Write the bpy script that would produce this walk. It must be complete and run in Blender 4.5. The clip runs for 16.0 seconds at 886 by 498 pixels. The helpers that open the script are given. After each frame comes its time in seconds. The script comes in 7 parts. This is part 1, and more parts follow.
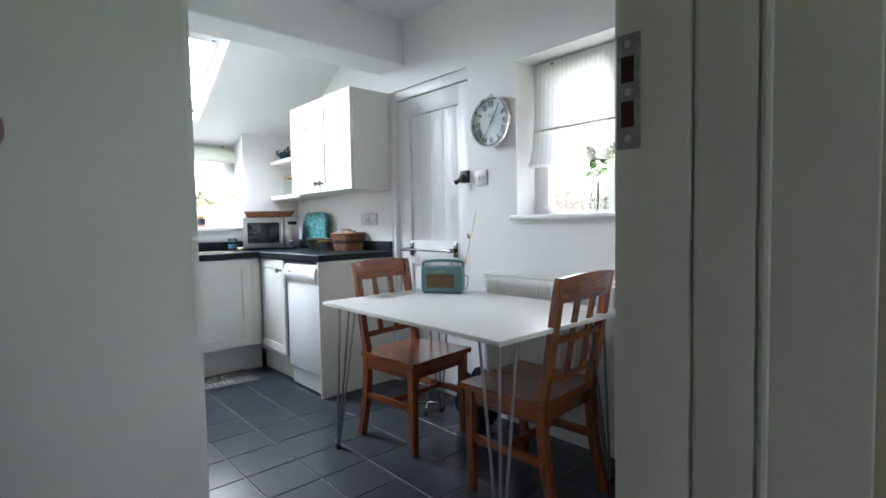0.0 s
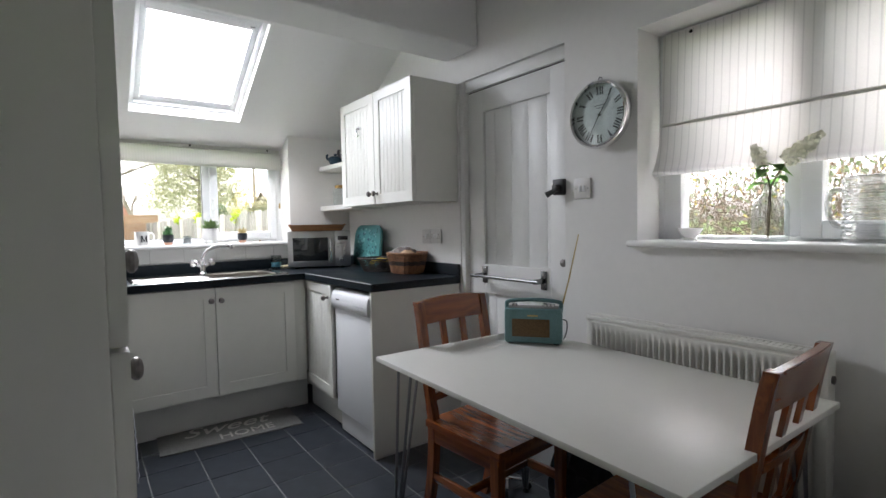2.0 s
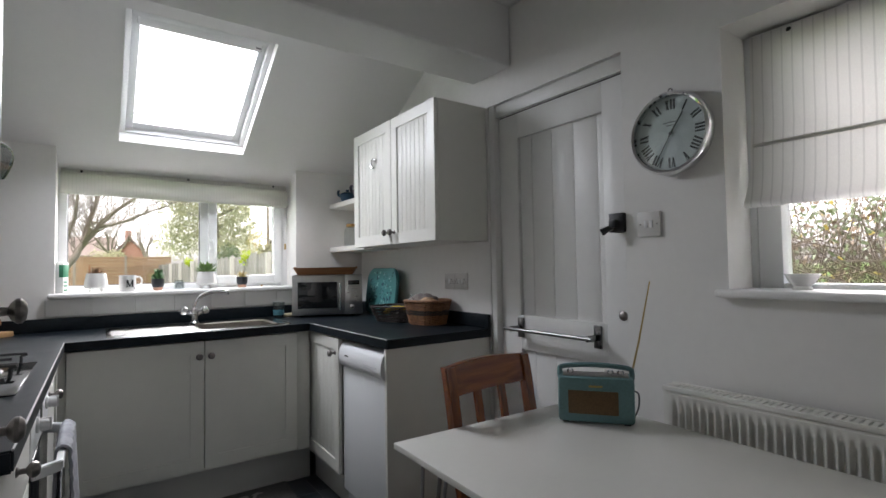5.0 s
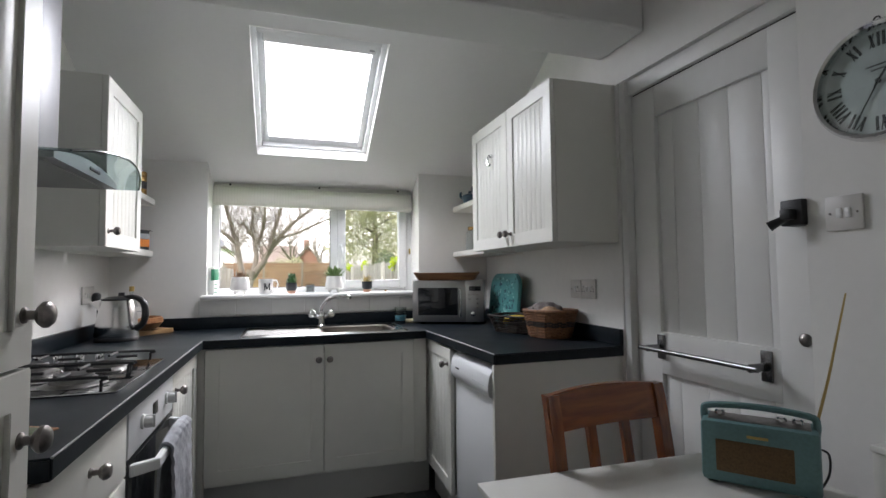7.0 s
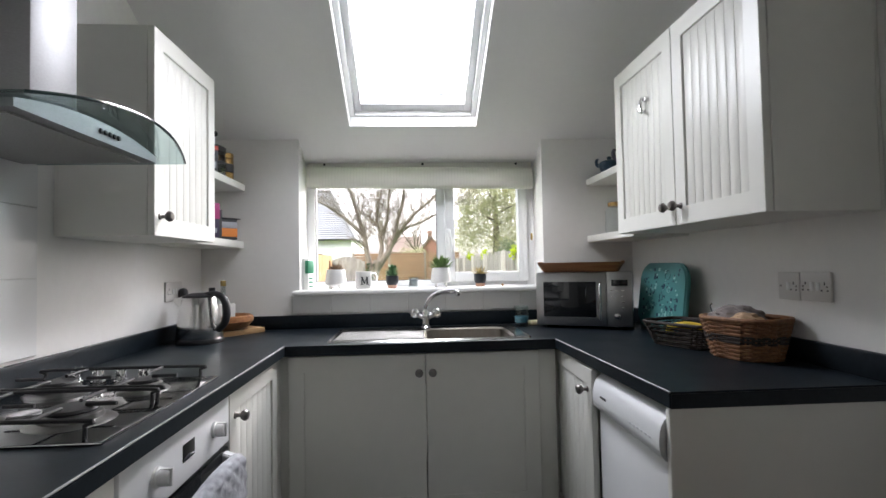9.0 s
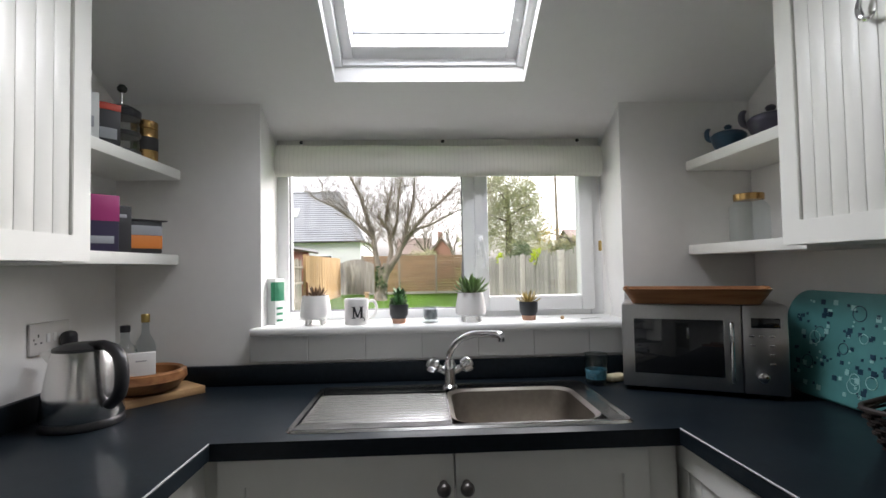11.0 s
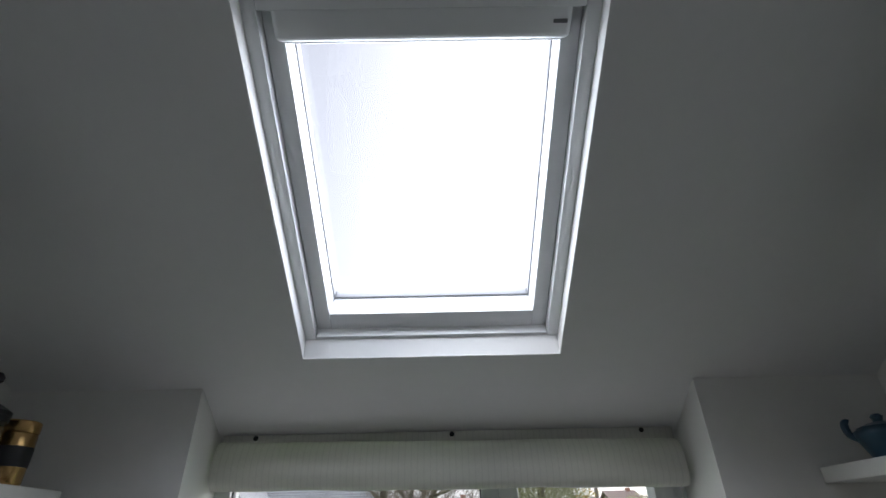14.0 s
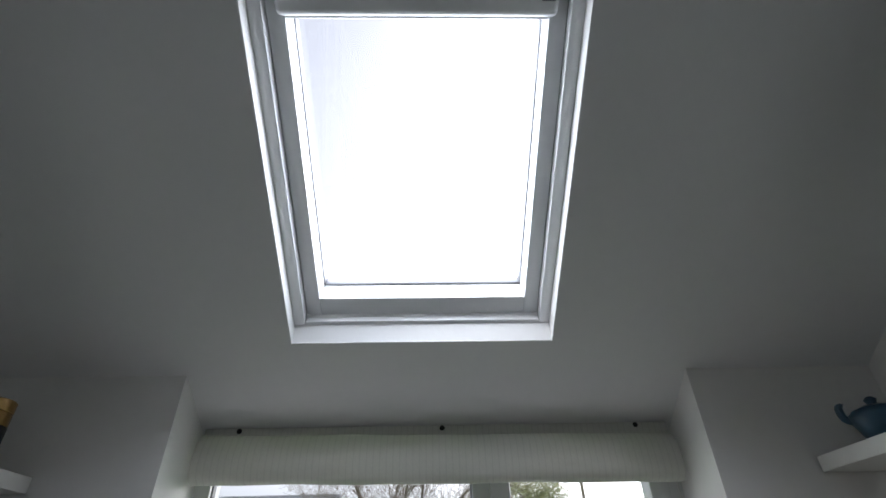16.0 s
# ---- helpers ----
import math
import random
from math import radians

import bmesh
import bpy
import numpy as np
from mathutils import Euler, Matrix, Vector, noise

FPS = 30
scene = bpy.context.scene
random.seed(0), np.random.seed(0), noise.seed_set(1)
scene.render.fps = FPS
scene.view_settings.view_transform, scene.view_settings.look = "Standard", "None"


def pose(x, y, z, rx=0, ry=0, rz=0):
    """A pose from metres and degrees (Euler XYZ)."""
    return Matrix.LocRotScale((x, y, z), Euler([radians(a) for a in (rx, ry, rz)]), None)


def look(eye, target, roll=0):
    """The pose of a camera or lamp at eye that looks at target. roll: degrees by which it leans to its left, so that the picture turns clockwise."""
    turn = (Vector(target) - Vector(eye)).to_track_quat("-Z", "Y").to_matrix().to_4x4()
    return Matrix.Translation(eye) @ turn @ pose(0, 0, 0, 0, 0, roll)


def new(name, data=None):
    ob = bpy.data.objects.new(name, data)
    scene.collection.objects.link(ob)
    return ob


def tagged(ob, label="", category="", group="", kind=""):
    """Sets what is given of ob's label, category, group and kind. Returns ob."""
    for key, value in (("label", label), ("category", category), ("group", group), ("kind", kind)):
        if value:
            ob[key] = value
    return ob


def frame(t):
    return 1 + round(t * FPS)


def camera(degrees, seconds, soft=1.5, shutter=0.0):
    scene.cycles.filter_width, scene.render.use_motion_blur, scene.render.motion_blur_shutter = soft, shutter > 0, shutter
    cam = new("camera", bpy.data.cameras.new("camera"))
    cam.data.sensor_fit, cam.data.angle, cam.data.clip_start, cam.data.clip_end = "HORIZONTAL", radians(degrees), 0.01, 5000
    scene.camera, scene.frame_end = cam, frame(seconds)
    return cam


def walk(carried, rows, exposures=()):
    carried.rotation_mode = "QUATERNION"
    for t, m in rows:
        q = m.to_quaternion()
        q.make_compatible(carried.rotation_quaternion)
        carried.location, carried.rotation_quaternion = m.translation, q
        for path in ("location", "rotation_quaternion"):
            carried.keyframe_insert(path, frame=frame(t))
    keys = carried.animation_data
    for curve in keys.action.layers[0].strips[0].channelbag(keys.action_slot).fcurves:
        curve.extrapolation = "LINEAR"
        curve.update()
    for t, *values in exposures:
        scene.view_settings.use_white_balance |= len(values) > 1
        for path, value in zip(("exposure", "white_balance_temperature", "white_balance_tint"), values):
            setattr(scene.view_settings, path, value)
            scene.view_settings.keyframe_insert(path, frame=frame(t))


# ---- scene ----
cam = camera(84.2, 16.0)
PATH = [
    (0, (0.945, 0.815, 1.094), (2.295, 2.287, 0.991), -1.1),
    (0.5, (1.027, 0.908, 1.132), (2.291, 2.455, 1.028), -1.0),
    (1, (1.131, 1.066, 1.16), (2.345, 2.651, 1.053), -1.0),
    (1.5, (1.2, 1.22, 1.187), (2.388, 2.826, 1.08), -1.0),
    (2, (1.259, 1.383, 1.207), (2.445, 2.99, 1.107), -1.0),
    (2.5, (1.327, 1.487, 1.215), (2.519, 3.092, 1.15), -0.9),
    (3, (1.392, 1.569, 1.221), (2.589, 3.171, 1.215), -0.8),
    (3.5, (1.416, 1.63, 1.218), (2.615, 3.231, 1.252), -0.8),
    (6, (1.474, 1.781, 1.213), (2.486, 3.503, 1.317), -0.8),
    (6.5, (1.579, 1.801, 1.218), (2.434, 3.606, 1.321), -0.7),
    (7, (1.687, 1.88, 1.208), (2.296, 3.782, 1.313), -0.6),
    (7.5, (1.755, 1.985, 1.202), (2.141, 3.945, 1.304), -0.6),
    (8, (1.804, 2.124, 1.201), (2.025, 4.11, 1.291), -0.6),
    (8.5, (1.829, 2.271, 1.206), (1.981, 4.264, 1.271), -0.9),
    (11, (1.806, 3.283, 1.3), (1.89, 5.28, 1.372), -1.1),
    (11.5, (1.822, 3.465, 1.325), (1.876, 5.463, 1.411), -1.1),
    (12, (1.828, 3.639, 1.392), (1.841, 5.628, 1.604), -1.1),
    (12.5, (1.843, 3.72, 1.448), (1.85, 5.673, 1.88), -1.2),
    (13, (1.858, 3.741, 1.501), (1.87, 5.625, 2.17), -1.3),
    (13.5, (1.856, 3.734, 1.524), (1.88, 5.542, 2.381), -1.3),
    (14, (1.864, 3.729, 1.535), (1.882, 5.452, 2.551), -1.4),
    (14.5, (1.86, 3.731, 1.549), (1.885, 5.403, 2.646), -1.4),
    (15, (1.86, 3.746, 1.552), (1.898, 5.38, 2.705), -1.4),
    (15.5, (1.865, 3.769, 1.52), (1.906, 5.385, 2.698), -1.4),
    (16, (1.863, 3.8, 1.416), (1.915, 5.434, 2.569), -1.5),
]
EXPOSURE = [(0, 3.32, 5750, 11), (0.7, 3.0, 5850, 12), (1.5, 2.58, 6150, 15), (3.5, 1.95, 6300, 15), (7, 1.8, 6300, 15), (8.5, 1.92, 6300, 15), (11, 1.4, 6350, 15), (12.5, 0.92, 6200, 15), (13, 0.31, 6100, 15), (13.5, 0.25, 6000, 14), (14.5, 0.4, 5950, 13), (16, 0.5, 5950, 13)]
SKY = 0.18
ROOFLIGHT = 9
walk(cam, [(t, look(eye, target, roll)) for t, eye, target, roll in PATH], EXPOSURE)

# ---- world and light ----
world = bpy.data.worlds.new("overcast_sky")
scene.world = world
world.use_nodes = True
wn = world.node_tree.nodes
wl = world.node_tree.links
bg = wn["Background"]
sky = wn.new("ShaderNodeTexSky")
sky.sky_type = "NISHITA"
sky.sun_disc = False
sky.sun_elevation = radians(38)
sky.sun_rotation = radians(40)
sky.air_density, sky.dust_density, sky.ozone_density = 1.0, 6.0, 1.0
soft = wn.new("ShaderNodeHueSaturation")
soft.inputs["Saturation"].default_value = 0.25
wl.new(sky.outputs[0], soft.inputs["Color"])
wl.new(soft.outputs[0], bg.inputs["Color"])
bg.inputs["Strength"].default_value = SKY

sun_data = bpy.data.lights.new("sun", "SUN")
sun_data.energy, sun_data.angle, sun_data.color = 1.5, radians(25), (1.0, 0.97, 0.92)
sun = new("sun", sun_data)
sun.matrix_world = look((0, 0, 20), (0.7 * 10, 0.75 * 10, 20 - 9), 0)


# daylight that enters by the rooflight
def sky_panel(name, m, w, h, watts, color=(0.93, 0.97, 1.0)):
    d = bpy.data.lights.new(name, "AREA")
    d.shape, d.size, d.size_y, d.energy, d.color = "RECTANGLE", w, h, watts, color
    o = new(name, d)
    o.matrix_world = m
    return o


sky_panel("rooflight_daylight", look((1.8465, 4.655, 2.325), (1.8465, 4.655 - 0.489, 2.325 - 0.872)), 0.6, 0.74, ROOFLIGHT)


# ---- helpers for building ----
def bm_box(bm, x0, x1, y0, y1, z0, z1, bevel=0.0, seg=2):
    r = bmesh.ops.create_cube(bm, size=1.0, matrix=Matrix.LocRotScale(
        ((x0 + x1) / 2, (y0 + y1) / 2, (z0 + z1) / 2), None, (abs(x1 - x0), abs(y1 - y0), abs(z1 - z0))))
    if bevel > 0:
        es = list({e for v in r["verts"] for e in v.link_edges})
        bmesh.ops.bevel(bm, geom=es, offset=bevel, segments=seg, affect="EDGES", profile=0.5)
    return bm


def bm_lathe(bm, profile, n=32, at=(0, 0, 0), m=None):
    """A turned body: profile of (radius, height) from bottom to top, closed at both ends."""
    m = m or Matrix.Translation(at)
    rings = []
    for r, h in profile:
        rings.append([bm.verts.new(m @ Vector((r * math.cos(2 * math.pi * i / n), r * math.sin(2 * math.pi * i / n), h))) for i in range(n)])
    for a, b in zip(rings, rings[1:]):
        for i in range(n):
            bm.faces.new((a[i], a[(i + 1) % n], b[(i + 1) % n], b[i]))
    bm.faces.new(rings[0][::-1])
    bm.faces.new(rings[-1])
    return bm


def bm_tube(bm, pts, radius, n=10, closed=False):
    """A round bar through points; radius may be one number or one a point."""
    pts = [Vector(p) for p in pts]
    rad = radius if isinstance(radius, (list, tuple)) else [radius] * len(pts)
    rings, up = [], None
    count = len(pts)
    for i, p in enumerate(pts):
        if closed:
            d = (pts[(i + 1) % count] - pts[i - 1]).normalized()
        else:
            d = (pts[min(i + 1, count - 1)] - pts[max(i - 1, 0)]).normalized()
        if up is None:
            up = d.orthogonal().normalized()
        up = (up - d * up.dot(d)).normalized()
        side = d.cross(up)
        rings.append([bm.verts.new(p + (up * math.cos(2 * math.pi * k / n) + side * math.sin(2 * math.pi * k / n)) * rad[i]) for k in range(n)])
    pairs = list(zip(rings, rings[1:])) + ([(rings[-1], rings[0])] if closed else [])
    for a, b in pairs:
        for k in range(n):
            bm.faces.new((a[k], a[(k + 1) % n], b[(k + 1) % n], b[k]))
    if not closed:
        bm.faces.new(rings[0][::-1])
        bm.faces.new(rings[-1])
    return bm


def bm_prism(bm, outline, a, b, axis="z"):
    """A flat outline of (u, v) drawn out from a to b along an axis."""
    def put(u, v, w):
        return Vector({"z": (u, v, w), "x": (w, u, v), "y": (u, w, v)}[axis])
    lo = [bm.verts.new(put(u, v, a)) for u, v in outline]
    hi = [bm.verts.new(put(u, v, b)) for u, v in outline]
    n = len(outline)
    bm.faces.new(lo[::-1])
    bm.faces.new(hi)
    for i in range(n):
        bm.faces.new((lo[i], lo[(i + 1) % n], hi[(i + 1) % n], hi[i]))
    bmesh.ops.recalc_face_normals(bm, faces=bm.faces[:])
    return bm


def smooth_arc(points, n=8):
    """Catmull-Rom points through a list of points."""
    p = [Vector(q) for q in points]
    out = []
    for i in range(len(p) - 1):
        a, b, c, d = p[max(i - 1, 0)], p[i], p[i + 1], p[min(i + 2, len(p) - 1)]
        for k in range(n):
            t = k / n
            out.append(0.5 * ((2 * b) + (c - a) * t + (2 * a - 5 * b + 4 * c - d) * t * t + (3 * b - a - 3 * c + d) * t ** 3))
    return out + [p[-1]]


def mesh_object(name, bm, material, smooth=False, normals=True):
    if normals:
        bmesh.ops.recalc_face_normals(bm, faces=bm.faces[:])
    me = bpy.data.meshes.new(name)
    bm.to_mesh(me)
    bm.free()
    if material:
        me.materials.append(material)
    if smooth:
        me.shade_smooth()
        me.set_sharp_from_angle(angle=radians(38))
    return new(name, me)


def part(name, bm, material, parent, label="", smooth=True):
    ob = mesh_object(name, bm, material, smooth)
    ob.parent = parent
    return tagged(ob, label)


def thing(name, label, category, m=None, group=""):
    ob = new(name)
    ob.empty_display_size = 0.1
    ob.matrix_basis = m or Matrix()
    return tagged(ob, label, category, group)


def single(name, bm, material, label, category, m=None, group="", smooth=True):
    ob = mesh_object(name, bm, material, smooth)
    ob.matrix_basis = m or Matrix()
    return tagged(ob, label, category, group)


def structure(name, bm, material, label="", smooth=False):
    return tagged(mesh_object(name, bm, material, smooth), label, "", "", "structure")


def boxpart(name, dims, material, parent, bevel=0.002, label=""):
    return part(name, bm_box(bmesh.new(), *dims, bevel=bevel), material, parent, label)


# ---- materials ----
def mat(name, color, rough=0.5, metal=0.0, grain=0.0, grain_scale=40.0, stain=0.0, stain_scale=1.5, bump=0.0, bump_scale=200.0,
        stretch=(1, 1, 1), spec=0.5, coat=0.0, island=0.0, rough_var=0.0):
    """A painted, stone, plastic or metal surface: base colour with fine grain, large stains and a fine relief."""
    m = bpy.data.materials.new(name)
    m.use_nodes = True
    n, l = m.node_tree.nodes, m.node_tree.links
    b = n["Principled BSDF"]
    b.inputs["Roughness"].default_value = rough
    b.inputs["Metallic"].default_value = metal
    b.inputs["Specular IOR Level"].default_value = spec
    b.inputs["Coat Weight"].default_value = coat
    b.inputs["Base Color"].default_value = (*color, 1)
    co = n.new("ShaderNodeTexCoord")
    mp = n.new("ShaderNodeMapping")
    mp.inputs["Scale"].default_value = stretch
    l.new(co.outputs["Object"], mp.inputs["Vector"])
    value = None
    for amount, scale, detail in ((grain, grain_scale, 4), (stain, stain_scale, 3)):
        if amount <= 0:
            continue
        t = n.new("ShaderNodeTexNoise")
        t.inputs["Scale"].default_value = scale
        t.inputs["Detail"].default_value = detail
        l.new(mp.outputs[0], t.inputs["Vector"])
        r = n.new("ShaderNodeMapRange")
        r.inputs["From Min"].default_value, r.inputs["From Max"].default_value = 0.25, 0.75
        r.inputs["To Min"].default_value, r.inputs["To Max"].default_value = 1 - amount, 1 + amount
        l.new(t.outputs["Fac"], r.inputs["Value"])
        if value is None:
            value = r.outputs[0]
        else:
            k = n.new("ShaderNodeMath")
            k.operation = "MULTIPLY"
            l.new(value, k.inputs[0])
            l.new(r.outputs[0], k.inputs[1])
            value = k.outputs[0]
    if island > 0:
        oi = n.new("ShaderNodeObjectInfo")
        r = n.new("ShaderNodeMapRange")
        r.inputs["To Min"].default_value, r.inputs["To Max"].default_value = 1 - island, 1 + island
        l.new(oi.outputs["Random"], r.inputs["Value"])
        if value is None:
            value = r.outputs[0]
        else:
            k = n.new("ShaderNodeMath")
            k.operation = "MULTIPLY"
            l.new(value, k.inputs[0])
            l.new(r.outputs[0], k.inputs[1])
            value = k.outputs[0]
    if value is not None:
        mix = n.new("ShaderNodeVectorMath")
        mix.operation = "SCALE"
        mix.inputs[0].default_value = color
        l.new(value, mix.inputs["Scale"])
        l.new(mix.outputs[0], b.inputs["Base Color"])
    if rough_var > 0:
        t = n.new("ShaderNodeTexNoise")
        t.inputs["Scale"].default_value = 6
        t.inputs["Detail"].default_value = 5
        l.new(mp.outputs[0], t.inputs["Vector"])
        r = n.new("ShaderNodeMapRange")
        r.inputs["To Min"].default_value, r.inputs["To Max"].default_value = rough - rough_var, rough + rough_var
        l.new(t.outputs["Fac"], r.inputs["Value"])
        l.new(r.outputs[0], b.inputs["Roughness"])
    if bump > 0:
        t = n.new("ShaderNodeTexNoise")
        t.inputs["Scale"].default_value = bump_scale
        t.inputs["Detail"].default_value = 3
        l.new(mp.outputs[0], t.inputs["Vector"])
        k = n.new("ShaderNodeBump")
        k.inputs["Strength"].default_value = bump
        k.inputs["Distance"].default_value = 0.002
        l.new(t.outputs["Fac"], k.inputs["Height"])
        l.new(k.outputs[0], b.inputs["Normal"])
    return m


def wood(name, dark, light, axis=0, scale=6.0, rough=0.35, coat=0.0, rings=9.0):
    """Planed timber whose grain runs along one axis."""
    m = bpy.data.materials.new(name)
    m.use_nodes = True
    n, l = m.node_tree.nodes, m.node_tree.links
    b = n["Principled BSDF"]
    b.inputs["Roughness"].default_value = rough
    b.inputs["Coat Weight"].default_value = coat
    b.inputs["Coat Roughness"].default_value = 0.2
    co = n.new("ShaderNodeTexCoord")
    mp = n.new("ShaderNodeMapping")
    s = [rings, rings, rings]
    s[axis] = 0.6
    mp.inputs["Scale"].default_value = s
    oi = n.new("ShaderNodeObjectInfo")
    sh = n.new("ShaderNodeVectorMath")
    sh.operation = "ADD"
    l.new(co.outputs["Object"], sh.inputs[0])
    l.new(oi.outputs["Random"], sh.inputs[1])
    l.new(sh.outputs[0], mp.inputs["Vector"])
    t = n.new("ShaderNodeTexNoise")
    t.inputs["Scale"].default_value = scale
    t.inputs["Detail"].default_value = 6
    t.inputs["Distortion"].default_value = 0.6
    l.new(mp.outputs[0], t.inputs["Vector"])
    ramp = n.new("ShaderNodeValToRGB")
    ramp.color_ramp.elements[0].position, ramp.color_ramp.elements[1].position = 0.3, 0.7
    ramp.color_ramp.elements[0].color = (*dark, 1)
    ramp.color_ramp.elements[1].color = (*light, 1)
    l.new(t.outputs["Fac"], ramp.inputs[0])
    l.new(ramp.outputs[0], b.inputs["Base Color"])
    k = n.new("ShaderNodeBump")
    k.inputs["Strength"].default_value = 0.15
    k.inputs["Distance"].default_value = 0.001
    l.new(t.outputs["Fac"], k.inputs["Height"])
    l.new(k.outputs[0], b.inputs["Normal"])
    return m


def glass_mat(name, tint=(1, 1, 1), gloss=0.06, rough=0.0):
    """Thin clear glass: it lets most light straight through and mirrors a little."""
    m = bpy.data.materials.new(name)
    m.use_nodes = True
    n, l = m.node_tree.nodes, m.node_tree.links
    out = n["Material Output"]
    n.remove(n["Principled BSDF"])
    a = n.new("ShaderNodeBsdfTransparent")
    a.inputs[0].default_value = (*tint, 1)
    g = n.new("ShaderNodeBsdfGlossy")
    g.inputs["Roughness"].default_value = rough
    mix = n.new("ShaderNodeMixShader")
    lw = n.new("ShaderNodeLayerWeight")
    pw = n.new("ShaderNodeMath")
    pw.operation = "POWER"
    pw.inputs[1].default_value = 4.0
    l.new(lw.outputs["Facing"], pw.inputs[0])
    k = n.new("ShaderNodeMath")
    k.operation = "MULTIPLY_ADD"
    k.inputs[1].default_value, k.inputs[2].default_value = 0.6, gloss
    k.use_clamp = True
    l.new(pw.outputs[0], k.inputs[0])
    l.new(k.outputs[0], mix.inputs[0])
    l.new(a.outputs[0], mix.inputs[1])
    l.new(g.outputs[0], mix.inputs[2])
    l.new(mix.outputs[0], out.inputs["Surface"])
    return m


def cloth(name, color, through_light=0.4, stripe=None, stripe_scale=30.0, axis=1):
    """Woven fabric that lets some light through; stripes run upright."""
    m = bpy.data.materials.new(name)
    m.use_nodes = True
    n, l = m.node_tree.nodes, m.node_tree.links
    out = n["Material Output"]
    n.remove(n["Principled BSDF"])
    d = n.new("ShaderNodeBsdfDiffuse")
    tr = n.new("ShaderNodeBsdfTranslucent")
    mix = n.new("ShaderNodeMixShader")
    mix.inputs[0].default_value = through_light
    co = n.new("ShaderNodeTexCoord")
    t = n.new("ShaderNodeTexNoise")
    t.inputs["Scale"].default_value = 400
    l.new(co.outputs["Object"], t.inputs["Vector"])
    ramp = n.new("ShaderNodeMapRange")
    ramp.inputs["To Min"].default_value, ramp.inputs["To Max"].default_value = 0.85, 1.1
    l.new(t.outputs["Fac"], ramp.inputs["Value"])
    value = ramp.outputs[0]
    if stripe:
        sep = n.new("ShaderNodeSeparateXYZ")
        l.new(co.outputs["Object"], sep.inputs[0])
        f = n.new("ShaderNodeMath")
        f.operation = "MULTIPLY"
        f.inputs[1].default_value = stripe_scale
        l.new(sep.outputs[axis], f.inputs[0])
        fr = n.new("ShaderNodeMath")
        fr.operation = "FRACT"
        l.new(f.outputs[0], fr.inputs[0])
        st = n.new("ShaderNodeMapRange")
        st.interpolation_type = "SMOOTHSTEP"
        st.inputs["From Min"].default_value, st.inputs["From Max"].default_value = 0.78, 0.88
        st.inputs["To Min"].default_value, st.inputs["To Max"].default_value = 1.0, stripe
        l.new(fr.outputs[0], st.inputs["Value"])
        k = n.new("ShaderNodeMath")
        k.operation = "MULTIPLY"
        l.new(value, k.inputs[0])
        l.new(st.outputs[0], k.inputs[1])
        value = k.outputs[0]
    sc = n.new("ShaderNodeVectorMath")
    sc.operation = "SCALE"
    sc.inputs[0].default_value = color
    l.new(value, sc.inputs["Scale"])
    l.new(sc.outputs[0], d.inputs[0])
    l.new(sc.outputs[0], tr.inputs[0])
    l.new(d.outputs[0], mix.inputs[1])
    l.new(tr.outputs[0], mix.inputs[2])
    l.new(mix.outputs[0], out.inputs["Surface"])
    return m


WALL = mat("wall_paint", (0.785, 0.774, 0.748), 0.75, grain=0.015, grain_scale=30, stain=0.025, stain_scale=1.2, bump=0.12, bump_scale=90)
CEIL = mat("ceiling_paint", (0.79, 0.785, 0.775), 0.8, grain=0.01, stain=0.02, stain_scale=0.9, bump=0.1, bump_scale=70)
GLOSSW = mat("white_gloss_paint", (0.78, 0.775, 0.755), 0.42, grain=0.012, grain_scale=25, stain=0.02, stain_scale=3, bump=0.06, bump_scale=35)
UNIT = mat("cabinet_paint", (0.735, 0.728, 0.678), 0.38, grain=0.012, grain_scale=20, stain=0.02, stain_scale=2.5, bump=0.04, bump_scale=60)
PLINTH = mat("plinth_paint", (0.66, 0.66, 0.63), 0.45, stain=0.04, stain_scale=4)
WORKTOP = mat("charcoal_worktop", (0.0085, 0.013, 0.0175), 0.36, grain=0.25, grain_scale=60, stain=0.12, stain_scale=5, bump=0.08, bump_scale=260, rough_var=0.06, spec=0.22)
EDGE = mat("worktop_edge_strip", (0.45, 0.45, 0.45), 0.35)
TILE = mat("slate_floor_tile", (0.032, 0.037, 0.045), 0.3, grain=0.2, grain_scale=18, stain=0.18, stain_scale=4, bump=0.25, bump_scale=25, island=0.14, rough_var=0.08)
GROUT = mat("pale_grout", (0.17, 0.17, 0.165), 0.85, grain=0.15, grain_scale=90)
WTILE = mat("white_wall_tile", (0.78, 0.78, 0.77), 0.12, stain=0.015, island=0.01, bump=0.03, bump_scale=8)
WGROUT = mat("white_wall_grout", (0.62, 0.62, 0.6), 0.8)
UPVC = mat("white_upvc", (0.8, 0.81, 0.81), 0.25, stain=0.015, stain_scale=5)
GLASS = glass_mat("window_glass", gloss=0.04)
CLEAR = glass_mat("clear_glass", (0.86, 0.89, 0.89), 0.1)
# rougher chrome with a much darker base than polished_chrome
DARKCHROME = mat("dark_chrome", (0.2, 0.2, 0.2), 0.22, 1.0, grain=0.15, grain_scale=90)
CHROME = mat("polished_chrome", (0.75, 0.75, 0.76), 0.09, 1.0, bump=0.02)
STEEL = mat("brushed_steel", (0.5, 0.5, 0.5), 0.3, 1.0, grain=0.1, grain_scale=120, stretch=(1, 1, 8), rough_var=0.05)
SINKSTEEL = mat("sink_steel", (0.5, 0.49, 0.47), 0.2, 1.0, grain=0.06, grain_scale=80, stretch=(1, 10, 1), rough_var=0.06)
